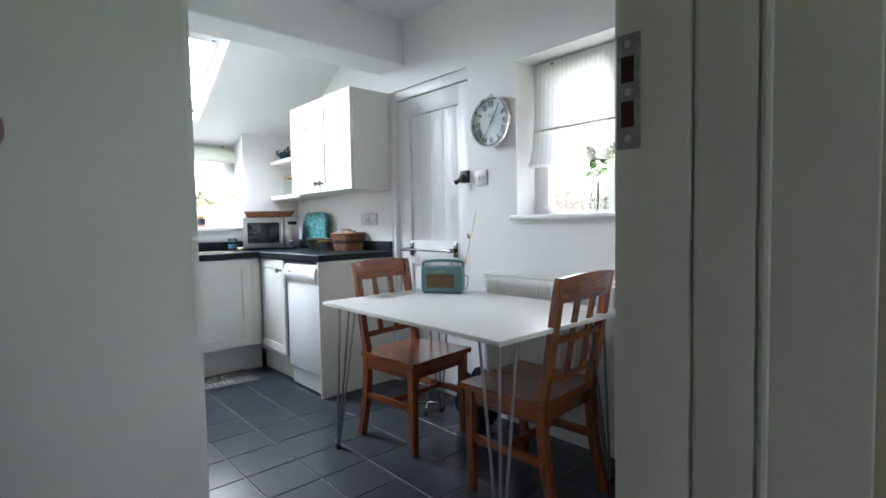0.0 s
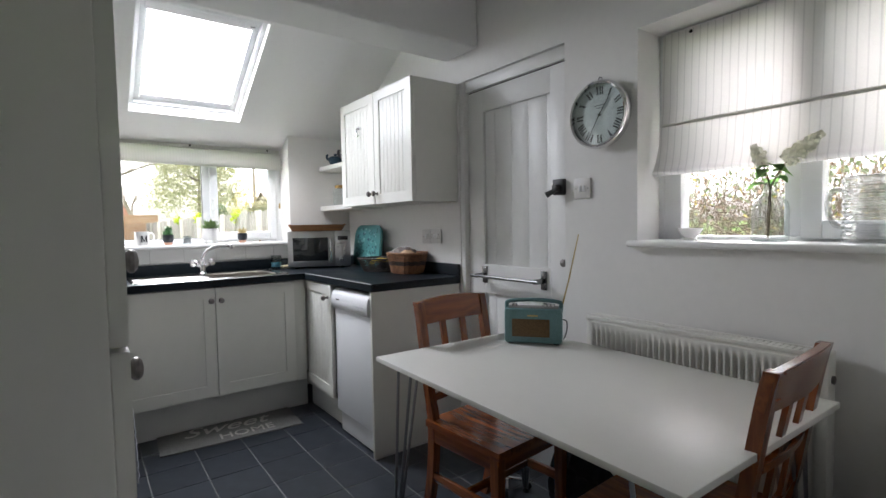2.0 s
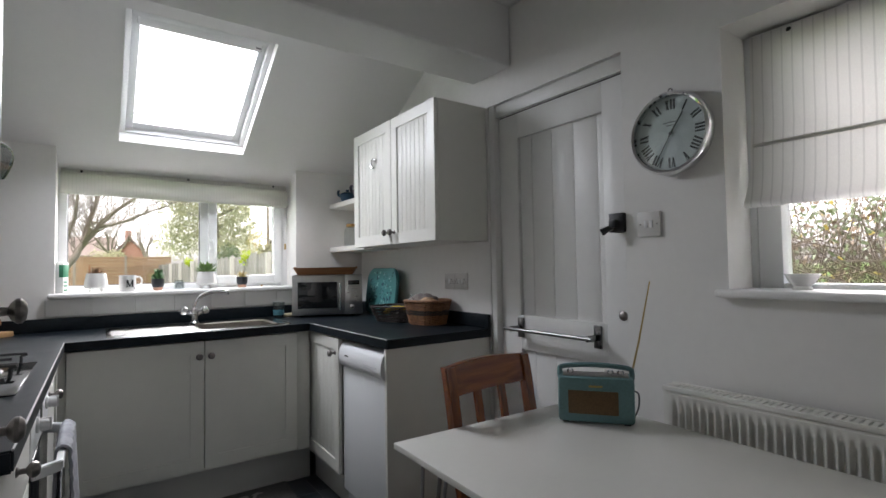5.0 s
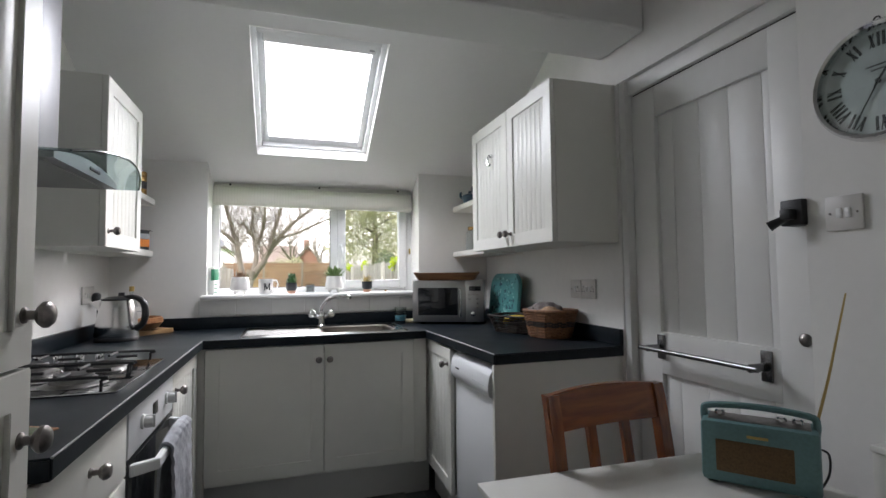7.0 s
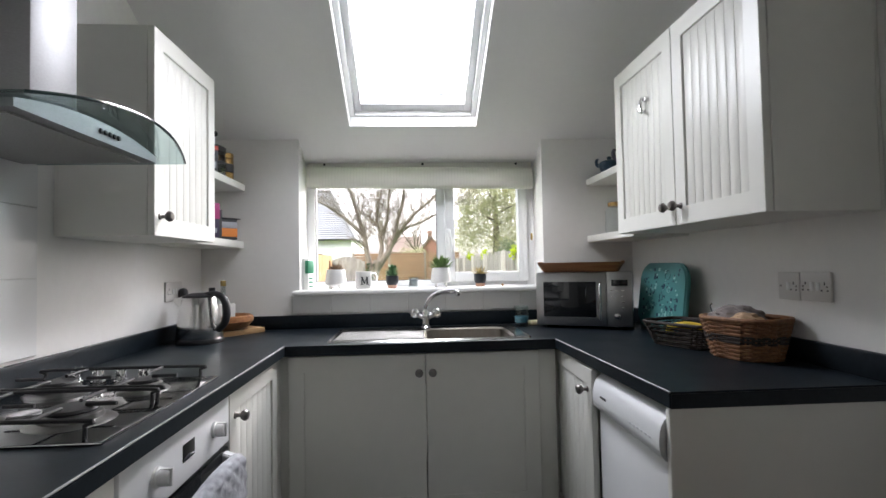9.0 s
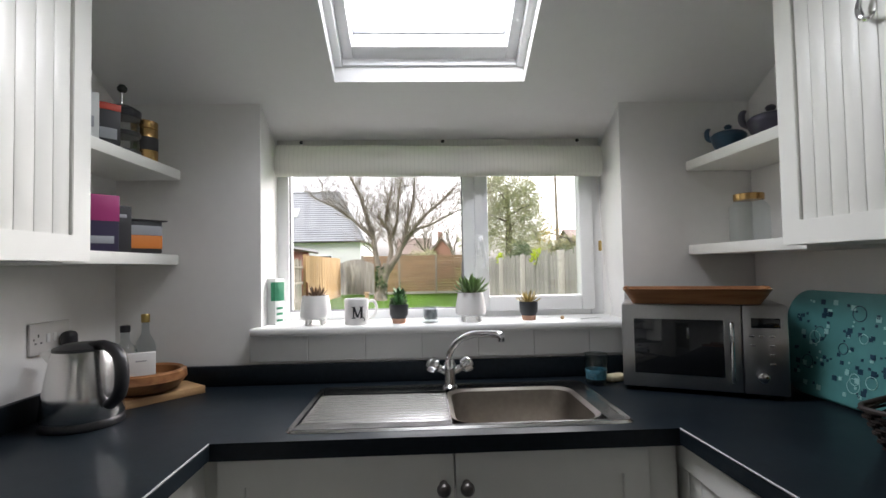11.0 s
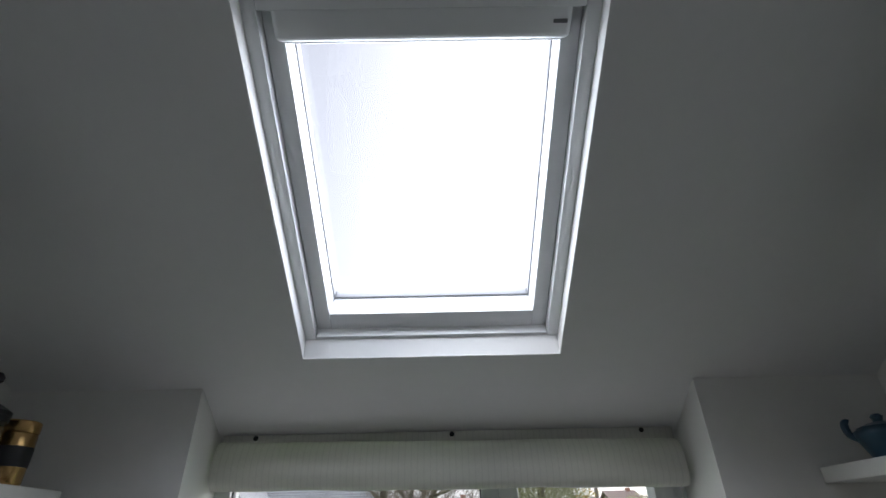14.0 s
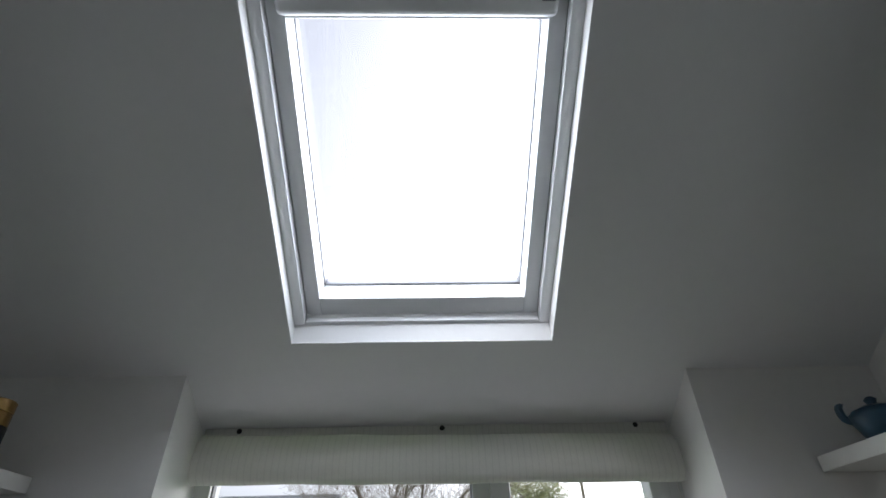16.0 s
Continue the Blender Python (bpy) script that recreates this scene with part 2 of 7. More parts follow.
PEWTER = mat("pewter_knob", (0.23, 0.21, 0.2), 0.35, 1.0, grain=0.25, grain_scale=90)
IRON = mat("black_iron", (0.015, 0.015, 0.016), 0.5, grain=0.2, grain_scale=90, bump=0.2)
DARKGLASS = mat("dark_glass", (0.012, 0.013, 0.014), 0.06, coat=0.3)
BLACKP = mat("black_plastic", (0.02, 0.02, 0.022), 0.4, grain=0.1)
WHITEP = mat("white_plastic", (0.78, 0.78, 0.77), 0.35, stain=0.01)
APPL = mat("appliance_white", (0.8, 0.81, 0.82), 0.3, stain=0.01)
PINE_X = wood("pine_along_x", (0.13, 0.031, 0.006), (0.3, 0.083, 0.017), 0, rough=0.27, coat=0.6)
PINE_Z = wood("pine_along_z", (0.12, 0.029, 0.006), (0.28, 0.078, 0.016), 2, rough=0.27, coat=0.6)
OAK = wood("oiled_wood", (0.2, 0.075, 0.024), (0.38, 0.175, 0.068), 0, rough=0.45)
PALEWOOD = wood("pale_board", (0.38, 0.22, 0.1), (0.55, 0.35, 0.17), 0, rough=0.5)
RADIATOR = mat("radiator_enamel", (0.72, 0.71, 0.66), 0.35, stain=0.02)
TABLETOP = mat("white_laminate", (0.7, 0.69, 0.645), 0.36, grain=0.01, stain=0.015, stain_scale=6, rough_var=0.04)
HALLWALL = mat("hall_paint", (0.55, 0.47, 0.37), 0.75, stain=0.04, bump=0.1, bump_scale=80)
OFFWHITE = mat("old_door_paint", (0.7, 0.68, 0.63), 0.45, grain=0.02, stain=0.04, stain_scale=4, bump=0.12, bump_scale=30)
CERAMIC = mat("white_ceramic", (0.78, 0.77, 0.75), 0.25, stain=0.02)

# ---- plan ----
XL, XR, YF = 0.76, 3.0, 5.0           # kitchen side walls, far wall
YN = 1.15                             # wall with the doorway, room side
ZC = 2.42                             # flat ceiling
SLOPE = 0.56
ZE = 1.88                             # sloped ceiling where it meets the far wall
BEAM0, BEAM1, BEAMZ = 3.40, 3.68, 2.14
WT = 0.91


def zs(y):
    return ZE + (YF - y) * SLOPE


# floor: grout bed and tiles
structure("floor", bm_box(bmesh.new(), -0.3, 3.3, -1.2, 5.3, -0.12, -0.003), GROUT, "dark slate-look tiled kitchen floor with pale grout")

# far wall with the window opening
WX0, WX1, WZ0 = 1.249, 2.519, 1.075
bm = bmesh.new()
bm_box(bm, XL - 0.15, WX0, YF, YF + 0.3, 0, 1.92)
bm_box(bm, WX1, XR + 0.15, YF, YF + 0.3, 0, 1.92)
bm_box(bm, WX0, WX1, YF, YF + 0.3, 0, WZ0)
bm_box(bm, WX0, WX1, YF + 0.275, YF + 0.3, 1.802, 1.9)
structure("wall_north", bm, WALL, "white painted plaster wall round the kitchen window")

# left wall
structure("wall_west", bm_box(bmesh.new(), XL - 0.15, XL, YN, YF, 0, 3.0), WALL, "white painted plaster wall behind the hob")

# right wall with the window and the recess of the back door
W2Y0, W2Y1, W2Z0, W2Z1 = 1.28, 2.468, 1.115, 1.94
DY0, DY1, DZ = 2.82, 3.57, 1.995
bm = bmesh.new()
bm_box(bm, XR, XR + 0.3, DY1, YF + 0.3, 0, 3.0)
bm_box(bm, XR, XR + 0.3, W2Y1, DY0, 0, 3.0)
bm_box(bm, XR, XR + 0.3, YN - 0.15, W2Y0, 0, 3.0)
bm_box(bm, XR, XR + 0.3, DY0, DY1, DZ, 3.0)
bm_box(bm, XR, XR + 0.3, W2Y0, W2Y1, 0, W2Z0)
bm_box(bm, XR, XR + 0.3, W2Y0, W2Y1, W2Z1, 3.0)
bm_box(bm, XR + 0.12, XR + 0.3, DY0, DY1, 0, DZ)
structure("wall_east", bm, WALL, "white painted plaster wall with window and back door")

# wall with the doorway to the hall
OX0, OX1, OZ = 0.822, 1.482, 2.02
bm = bmesh.new()
bm_box(bm, -0.3, OX0, YN - 0.13, YN, 0, 3.0)
bm_box(bm, OX1, XR, YN - 0.28, YN - 0.067, 0, 3.0)
bm_box(bm, OX0, OX1, YN - 0.13, YN, OZ, 3.0)
structure("wall_south", bm, WALL, "white painted wall with the doorway to the hall")

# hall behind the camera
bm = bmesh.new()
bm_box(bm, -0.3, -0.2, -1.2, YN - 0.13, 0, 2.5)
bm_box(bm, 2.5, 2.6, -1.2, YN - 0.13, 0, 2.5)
# unseen end wall; its opening is added to let sky light into the hall
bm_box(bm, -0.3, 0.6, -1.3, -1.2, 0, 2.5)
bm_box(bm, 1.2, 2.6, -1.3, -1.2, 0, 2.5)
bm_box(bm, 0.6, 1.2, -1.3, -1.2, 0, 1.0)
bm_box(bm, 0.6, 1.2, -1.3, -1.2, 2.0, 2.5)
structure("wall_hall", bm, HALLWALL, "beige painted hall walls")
structure("ceiling_hall", bm_box(bmesh.new(), -0.3, 2.6, -1.3, YN - 0.13, 2.42, 2.5), CEIL, "white hall ceiling")

# flat ceiling, beam, sloped ceiling with the rooflight opening
structure("ceiling", bm_box(bmesh.new(), XL - 0.1, XR + 0.05, YN - 0.1, BEAM0 + 0.1, ZC, ZC + 0.15), CEIL, "white flat plaster ceiling")
structure("ceiling_beam", bm_box(bmesh.new(), XL, XR, BEAM0, BEAM1, BEAMZ, 3.0, bevel=0.012), CEIL, "white plastered ceiling beam")
SX0, SX1, SY0, SY1 = 1.52, 2.165, 4.184, 4.92     # rooflight opening in the slope
TH = 0.17


def slope_slab(bm, x0, x1, y0, y1, t0=0.0, t1=TH):
    vs = []
    for t in (t0, t1):
        for x, y in ((x0, y0), (x1, y0), (x1, y1), (x0, y1)):
            vs.append(bm.verts.new((x, y, zs(y) + t)))
    for f in ((3, 2, 1, 0), (4, 5, 6, 7), (0, 1, 5, 4), (1, 2, 6, 5), (2, 3, 7, 6), (3, 0, 4, 7)):
        bm.faces.new([vs[i] for i in f])


bm = bmesh.new()
slope_slab(bm, XL - 0.1, SX0, BEAM1 - 0.05, YF + 0.26)
slope_slab(bm, SX1, XR + 0.1, BEAM1 - 0.05, YF + 0.26)
slope_slab(bm, SX0, SX1, BEAM1 - 0.05, SY0)
slope_slab(bm, SX0, SX1, SY1, YF + 0.26)
structure("ceiling_slope", bm, CEIL, "white sloped plaster ceiling with a rooflight")


# ---- kitchen units ----
def bm_ring(bm, x0, x1, z0, z1, y0, y1, w, wb=None, bevel=0.0015):
    """A frame in one piece, standing in x and z, from y0 to y1."""
    wb = wb or w
    o = [(x0, z0), (x1, z0), (x1, z1), (x0, z1)]
    i = [(x0 + w, z0 + wb), (x1 - w, z0 + wb), (x1 - w, z1 - w), (x0 + w, z1 - w)]
    v = [[bm.verts.new((x, y, z)) for x, z in q] for y in (y0, y1) for q in (o, i)]
    for k in range(4):
        n = (k + 1) % 4
        bm.faces.new((v[0][k], v[0][n], v[1][n], v[1][k]))
        bm.faces.new((v[2][k], v[3][k], v[3][n], v[2][n]))
        bm.faces.new((v[0][k], v[2][k], v[2][n], v[0][n]))
        bm.faces.new((v[1][k], v[1][n], v[3][n], v[3][k]))
    bmesh.ops.recalc_face_normals(bm, faces=bm.faces[:])
    if bevel:
        bmesh.ops.bevel(bm, geom=bm.edges[:], offset=bevel, segments=2, affect="EDGES")
    return bm


def bm_knob(bm, x, y, z, r=0.0165):
    """A turned knob that stands out towards -y."""
    m = Matrix.Translation((x, y, z)) @ pose(0, 0, 0, 90)
    bm_lathe(bm, [(r * 0.62, 0), (r * 0.6, 0.003), (r * 0.36, 0.006), (r * 0.34, 0.016), (r * 0.7, 0.02), (r, 0.027), (r * 0.98, 0.033), (r * 0.7, 0.039), (r * 0.15, 0.041)], 20, m=m)
    return bm


def hung_door(unit, x0, x1, z0, z1, y, knob, boards=0, swing=0.0, hinge="l", name="door", rail=0.058, r=0.0165):
    """A door with its knob under a unit. knob: (x, z) or None. swing: degrees that it stands open, about its hinge."""
    w, h = x1 - x0, z1 - z0
    d = part(name, bm_ring(bmesh.new(), 0, w, 0, h, -0.02, 0, rail), UNIT, unit)
    if boards:
        bw = (w - 2 * rail) / boards
        me = None
        for i in range(boards):
            if me is None:
                ob = part("board", bm_box(bmesh.new(), 0.0, bw, -0.0135, -0.002, rail - 0.004, h - rail + 0.004, 0.0034, 2), UNIT, d)
                me = ob.data
            else:
                ob = new("board", me)
                ob.parent = d
            ob.matrix_basis = pose(rail + i * bw, 0, 0)
    else:
        part("panel", bm_box(bmesh.new(), rail - 0.004, w - rail + 0.004, -0.012, -0.002, rail - 0.004, h - rail + 0.004), UNIT, d)
    d.matrix_basis = pose(x0, y, z0)
    if swing:
        if hinge == "l":
            d.matrix_basis = pose(x0, y, z0, 0, 0, -swing)
        else:
            d.matrix_basis = pose(x1, y, z0, 0, 0, swing) @ pose(-(x1 - x0), 0, 0)
    if knob:
        part("knob", bm_knob(bmesh.new(), knob[0] - x0, -0.02, knob[1] - z0, r), PEWTER, d, "turned pewter knob")
    return d


def carcass(unit, w, depth, z0, z1, name="body"):
    bm = bm_ring(bmesh.new(), 0, w, z0, z1, 0.001, depth - 0.01, 0.018, bevel=0.001)
    part("back_panel", bm_box(bmesh.new(), 0, w, depth - 0.01, depth, z0, z1), UNIT, unit, smooth=False)
    return part(name, bm, UNIT, unit, smooth=False)


DZ0, DZ1 = 0.2, 0.862
# under the sink, facing the room
u = thing("sink_cabinet", "white painted double base cabinet under the sink", "cabinet", pose(1.322, 4.47, 0))
carcass(u, 1.02, 0.5, 0.215, 0.735)
hung_door(u, 0.003, 0.549, 0.232, DZ1, 0, (0.524, 0.79), rail=0.062)
hung_door(u, 0.553, 1.016, 0.232, DZ1, 0, (0.578, 0.79), rail=0.062)
boxpart("filler_post", (1.02, 1.09, -0.005, 0.02, 0.215, 0.868), UNIT, u)
boxpart("filler_post", (-0.052, -0.001, -0.004, 0.02, 0.16, 0.868), UNIT, u)
boxpart("plinth", (-0.03, 1.14, 0.13, 0.145, 0.0, 0.225), PLINTH, u)

# corner unit with its door a little open, facing -x
u = thing("corner_base_cabinet", "white matchboarded base cabinet with its door slightly ajar", "cabinet", pose(2.45, 4.57, 0, 0, 0, -90))
carcass(u, 0.515, 0.52, 0.16, 0.868)
hung_door(u, 0.01, 0.515, DZ0, DZ1, -0.002, (0.475, 0.79), boards=7, swing=1.8, hinge="l")
boxpart("plinth", (-0.03, 0.515, 0.045, 0.06, 0, 0.195), PLINTH, u)

# dishwasher
u = thing("dishwasher", "slim white dishwasher with a sloped control panel", "dishwasher", pose(2.445, 4.05, 0, 0, 0, -90))
boxpart("body", (0.003, 0.443, 0.02, 0.54, 0.03, 0.85), APPL, u, 0.004)
d = boxpart("door", (0.004, 0.442, -0.012, 0.018, 0.135, 0.735), APPL, u, 0.006)
boxpart("kick_plate", (0.006, 0.44, 0.012, 0.03, 0.01, 0.128), APPL, u, 0.003)
bm = bmesh.new()
bm_prism(bm, [(0.018, 0.738), (-0.018, 0.738), (-0.03, 0.75), (-0.034, 0.772), (-0.033, 0.795), (-0.028, 0.82), (-0.018, 0.838), (-0.004, 0.849), (0.018, 0.853)], 0.004, 0.442, "x")
cp = part("control_panel", bm, APPL, u, smooth=True)
GREYPRINT = mat("grey_print", (0.55, 0.56, 0.58), 0.4)
for i in range(6):
    boxpart("button", (0.28 + i * 0.022, 0.29 + i * 0.022, -0.0348, -0.03, 0.779, 0.783), GREYPRINT, cp, 0.0005)
boxpart("badge", (0.07, 0.115, -0.0345, -0.024, 0.79, 0.797), BLACKP, cp, 0.001)

# end panel of the run
ep = thing("end_panel", "white painted end panel beside the dishwasher", "panel")
boxpart("board", (2.43, 2.998, 3.585, 3.603, 0.012, 0.869), UNIT, ep, 0.0015)
boxpart("edging_strip", (2.4275, 2.4298, 3.5855, 3.6025, 0.012, 0.868), UNIT, ep, 0.0005)
boxpart("base_trim", (2.43, 2.998, 3.5865, 3.602, 0.0, 0.0115), PLINTH, ep, 0.0005)

# left run, facing +x
u = thing("corner_base_cabinet", "white matchboarded base cabinet beside the oven", "cabinet", pose(1.278, 3.895, 0, 0, 0, 90))
carcass(u, 0.62, 0.52, 0.16, 0.868)
hung_door(u, 0.003, 0.49, DZ0, DZ1, 0, (0.045, 0.79), boards=7)
boxpart("filler_post", (0.493, 0.66, -0.012, 0.01, 0.16, 0.868), UNIT, u)
boxpart("plinth", (0, 0.66, 0.045, 0.06, 0, 0.195), PLINTH, u)

u = thing("drawer_unit", "white painted drawer cabinet with pewter knobs", "cabinet", pose(1.278, 2.875, 0, 0, 0, 90))
carcass(u, 0.485, 0.52, 0.16, 0.868)
for z0, z1 in ((0.70, 0.862), (0.445, 0.695), (DZ0, 0.44)):
    dr = boxpart("drawer_front", (0.003, 0.482, -0.02, 0, z0, z1), UNIT, u, 0.003)
    part("knob", bm_knob(bmesh.new(), 0.23, -0.02, (z0 + z1) / 2 + 0.02, 0.017), PEWTER, dr, "turned pewter knob")
boxpart("plinth", (0, 0.485, 0.045, 0.06, 0, 0.195), PLINTH, u)

# oven
u = thing("built_in_oven", "white built-in electric oven with a dark glass door", "oven", pose(1.278, 3.362, 0, 0, 0, 90))
W = 0.53
boxpart("body", (0.004, W - 0.004, 0.003, 0.5, 0.17, 0.866), APPL, u, 0.002)
boxpart("control_panel", (0.004, W - 0.004, -0.022, 0.0, 0.735, 0.862), APPL, u, 0.003)
for x in (0.13, 0.42):
    bm = bmesh.new()
    bm_lathe(bm, [(0.021, 0), (0.021, 0.006), (0.017, 0.008), (0.0155, 0.026), (0.013, 0.029)], 24, m=Matrix.Translation((x, -0.022, 0.80)) @ pose(0, 0, 0, 90))
    bm_box(bm, x - 0.004, x + 0.004, -0.056, -0.03, 0.782, 0.818, 0.002)
    part("dial", bm, WHITEP, u)
boxpart("display", (0.245, 0.305, -0.0235, -0.02, 0.782, 0.822), DARKGLASS, u, 0.001)
dd = boxpart("door", (0.006, W - 0.006, -0.022, 0.0, 0.205, 0.722), DARKGLASS, u, 0.004, "dark glass oven door")
bm = bmesh.new()
bm_prism(bm, [(0.012, -0.02), (0.037, -0.02), (0.067, -0.068), (W - 0.085, -0.068), (W - 0.055, -0.02), (W - 0.03, -0.02), (W - 0.03, -0.03), (W - 0.075, -0.085), (0.055, -0.085), (0.012, -0.03)], 0.688, 0.717)
bmesh.ops.bevel(bm, geom=[e for e in bm.edges if e.calc_face_angle(0) > 0.5], offset=0.003, segments=2, affect="EDGES")
part("handle", bm, APPL, dd, "white bar handle")

# towel that hangs over the oven handle
bm = bmesh.new()
TX0, TX1 = 0.17, 0.455
prof = [(-0.056, 0.34), (-0.058, 0.5), (-0.06, 0.63), (-0.062, 0.675), (-0.07, 0.692), (-0.08, 0.694), (-0.092, 0.685), (-0.098, 0.66), (-0.1, 0.55), (-0.102, 0.42), (-0.106, 0.27), (-0.106, 0.22)]
pr = smooth_arc([(0, y, z + 0.016) for y, z in prof], 9)
NU = 44
grid = []
for i in range(NU + 1):
    f = i / NU
    row = []
    for k, p in enumerate(pr):
        drop = max(0.0, 0.66 - p.z)
        wob = 0.012 * math.sin(f * 9 + 0.6) * min(1, drop * 4) + 0.0045 * min(abs(math.sin(p.z * 75 + f * 16)), abs(math.sin(p.z * 75 - f * 16)))
        row.append(bm.verts.new((TX0 + (TX1 - TX0) * f * (1 - 0.06 * drop) + 0.01 * drop, p.y - abs(wob) if p.y < -0.08 else p.y + abs(wob) * 0.3, p.z + 0.012 * math.sin(f * 3))))
    grid.append(row)
for i in range(NU):
    for k in range(len(pr) - 1):
        bm.faces.new((grid[i][k], grid[i + 1][k], grid[i + 1][k + 1], grid[i][k + 1]))
bmesh.ops.recalc_face_normals(bm, faces=bm.faces[:])
bmesh.ops.solidify(bm, geom=bm.faces[:], thickness=0.008)
TOWEL = mat("quilted_towel", (0.36, 0.37, 0.4), 0.95, grain=0.22, grain_scale=28, stain=0.2, stain_scale=9, bump=0.8, bump_scale=60)
single("oven_towel", bm, TOWEL, "grey and white quilted oven glove hung over the oven handle", "towel", pose(1.278, 3.34, 0.021, 0, 0, 90))

# tall cupboard with its plain side to the door
u = thing("tall_cupboard", "tall white matchboarded larder cupboard with pewter knobs", "cupboard", pose(1.278, 2.027, 0, 0, 0, 90))
W = 0.815
bm = bmesh.new()
bm_box(bm, 0, 0.018, -0.001, 0.515, 0, 2.415, 0.002)
bm_box(bm, W - 0.018, W, -0.001, 0.515, 0, 2.415, 0.002)
bm_box(bm, 0.018, W - 0.018, 0.004, 0.515, 0.0, 2.41)
part("body", bm, UNIT, u)
for k, (a, b) in enumerate(((0.02, 0.407), (0.41, W - 0.004))):
    kx = b - 0.03
    hung_door(u, a, b, 1.073, 2.38, -0.001, (kx, 1.152), boards=5, r=0.021)
    hung_door(u, a, b, 0.1, 1.067, -0.001, (kx, 0.96), boards=5, r=0.021)
boxpart("plinth", (0.02, W - 0.02, -0.001, 0.003, 0.0, 0.095), PLINTH, u, 0.0005)

# narrow cupboard beside the doorway
u = thing("tall_cupboard", "tall white panelled cupboard with a drawer beside the window", "cupboard", pose(2.62, 1.562, 0, 0, 0, -90))
W = 0.405
bm = bmesh.new()
bm_box(bm, 0, W, 0.002, 0.378, 0, 2.41, 0.002)
part("body", bm, UNIT, u)
hung_door(u, 0.003, W - 0.003, 0.70, 2.38, 0.0, (0.03, 0.775), rail=0.075, r=0.017)
dr = boxpart("drawer_front", (0.003, W - 0.003, -0.02, 0.0, 0.535, 0.69), UNIT, u, 0.003)
part("knob", bm_knob(bmesh.new(), 0.03, -0.02, 0.6, 0.017), PEWTER, dr, "turned pewter knob")
hung_door(u, 0.003, W - 0.003, 0.1, 0.527, 0.0, (0.03, 0.45), rail=0.075, r=0.017)

# wall units
u = thing("wall_cabinet", "white matchboarded double wall cabinet with pewter knobs", "cabinet", pose(2.71, 4.452, 1.336, 0, 0, -90))
W = 0.865
carcass(u, W, 0.288, 0, 0.66)
hung_door(u, 0.002, 0.452, 0.0, 0.66, 0.0, (0.425, 0.06), boards=8)
dn = hung_door(u, 0.456, W - 0.002, 0.0, 0.66, 0.0, (0.485, 0.06), boards=7)
bm = bmesh.new()
pts = []
for i in range(13):
    a = radians(-70 + 200 * i / 12)
    pts.append((0.27 - 0.022 * math.cos(a), -0.03, 0.46 - 0.03 * math.sin(a)))
bm_tube(bm, pts, [0.001 + 0.006 * math.sin(math.pi * i / 12) for i in range(13)], 8)
bm_box(bm, 0.262, 0.285, -0.028, -0.013, 0.47, 0.485, 0.001)
part("door_hook", bm, CHROME, u, "small crescent hook")

u = thing("wall_cabinet", "white matchboarded wall cabinet beside the cooker hood", "cabinet", pose(1.03, 3.975, 1.326, 0, 0, 90))
W = 0.46
carcass(u, W, 0.268, 0, 0.645)
hung_door(u, 0.002, W - 0.002, 0.0, 0.645, 0.0, (0.035, 0.06), boards=7)

u = thing("wall_cabinet", "white matchboarded wall cabinet between larder and hood", "cabinet", pose(1.03, 2.853, 1.335, 0, 0, 90))
W = 0.42
carcass(u, W, 0.268, 0, 0.645)
hung_door(u, 0.002, W - 0.002, 0.0, 0.645, 0.0, (W - 0.045, 0.073), boards=6)

# open shelves in the corners
for nm, x0, x1, zz in (("left", XL, 0.98, 1.636), ("left", XL, 0.974, 1.346), ("right", 2.755, XR, 1.648), ("right", 2.754, XR, 1.348)):
    single("wall_shelf", bm_box(bmesh.new(), x0 + 0.001, x1, 4.455, 4.995, zz - 0.022, zz + 0.012, 0.003), UNIT,
           "thick white floating shelf in the corner", "shelf", group="corner shelves")

# worktop, one U-shaped piece, with upstands
bm = bmesh.new()
SKX0, SKX1, SKY0, SKY1 = 1.48, 2.313, 4.485, 4.895


def add_slab(bm, pts, z0, z1, bevel):
    b2 = bmesh.new()
    bm_prism(b2, pts, z0, z1)
    if bevel:
        front = [e for e in b2.edges if not any(abs(v.co.y - 4.426) < 0.001 for v in e.verts) or 1.31 < min(v.co.x for v in e.verts) and max(v.co.x for v in e.verts) < 2.43]
        front = [e for e in front if not all(abs(v.co.y - 4.426) < 0.001 for v in e.verts)]
        bmesh.ops.bevel(b2, geom=front, offset=bevel, segments=3, affect="EDGES")
    me = bpy.data.meshes.new("tmp")
    b2.to_mesh(me)
    bm.from_mesh(me)
    b2.free()
    bpy.data.meshes.remove(me)


add_slab(bm, [(XL + 0.001, 2.872), (1.318, 2.872), (1.318, 4.426), (XL + 0.001, 4.426)], 0.87, WT, 0.004)
add_slab(bm, [(2.402, 4.426), (2.425, 3.575), (XR - 0.001, 3.575), (XR - 0.001, 4.426)], 0.87, WT, 0.004)
bm_box(bm, XL + 0.001, XR - 0.001, 4.426, SKY0, 0.87, WT)
bm_box(bm, XL + 0.001, SKX0, SKY0, SKY1, 0.87, WT)
bm_box(bm, SKX1, XR - 0.001, SKY0, SKY1, 0.87, WT)
bm_box(bm, XL + 0.001, XR - 0.001, SKY1, YF - 0.001, 0.87, WT)
top = thing("worktop", "charcoal laminate worktop running round three walls", "worktop")
part("slab", bm, WORKTOP, top, smooth=True)
bm = bmesh.new()
bm_box(bm, XL + 0.001, XL + 0.02, 2.872, YF - 0.02, WT, 0.978, 0.002)
part("upstand", bm, WORKTOP, top)
bm = bmesh.new()
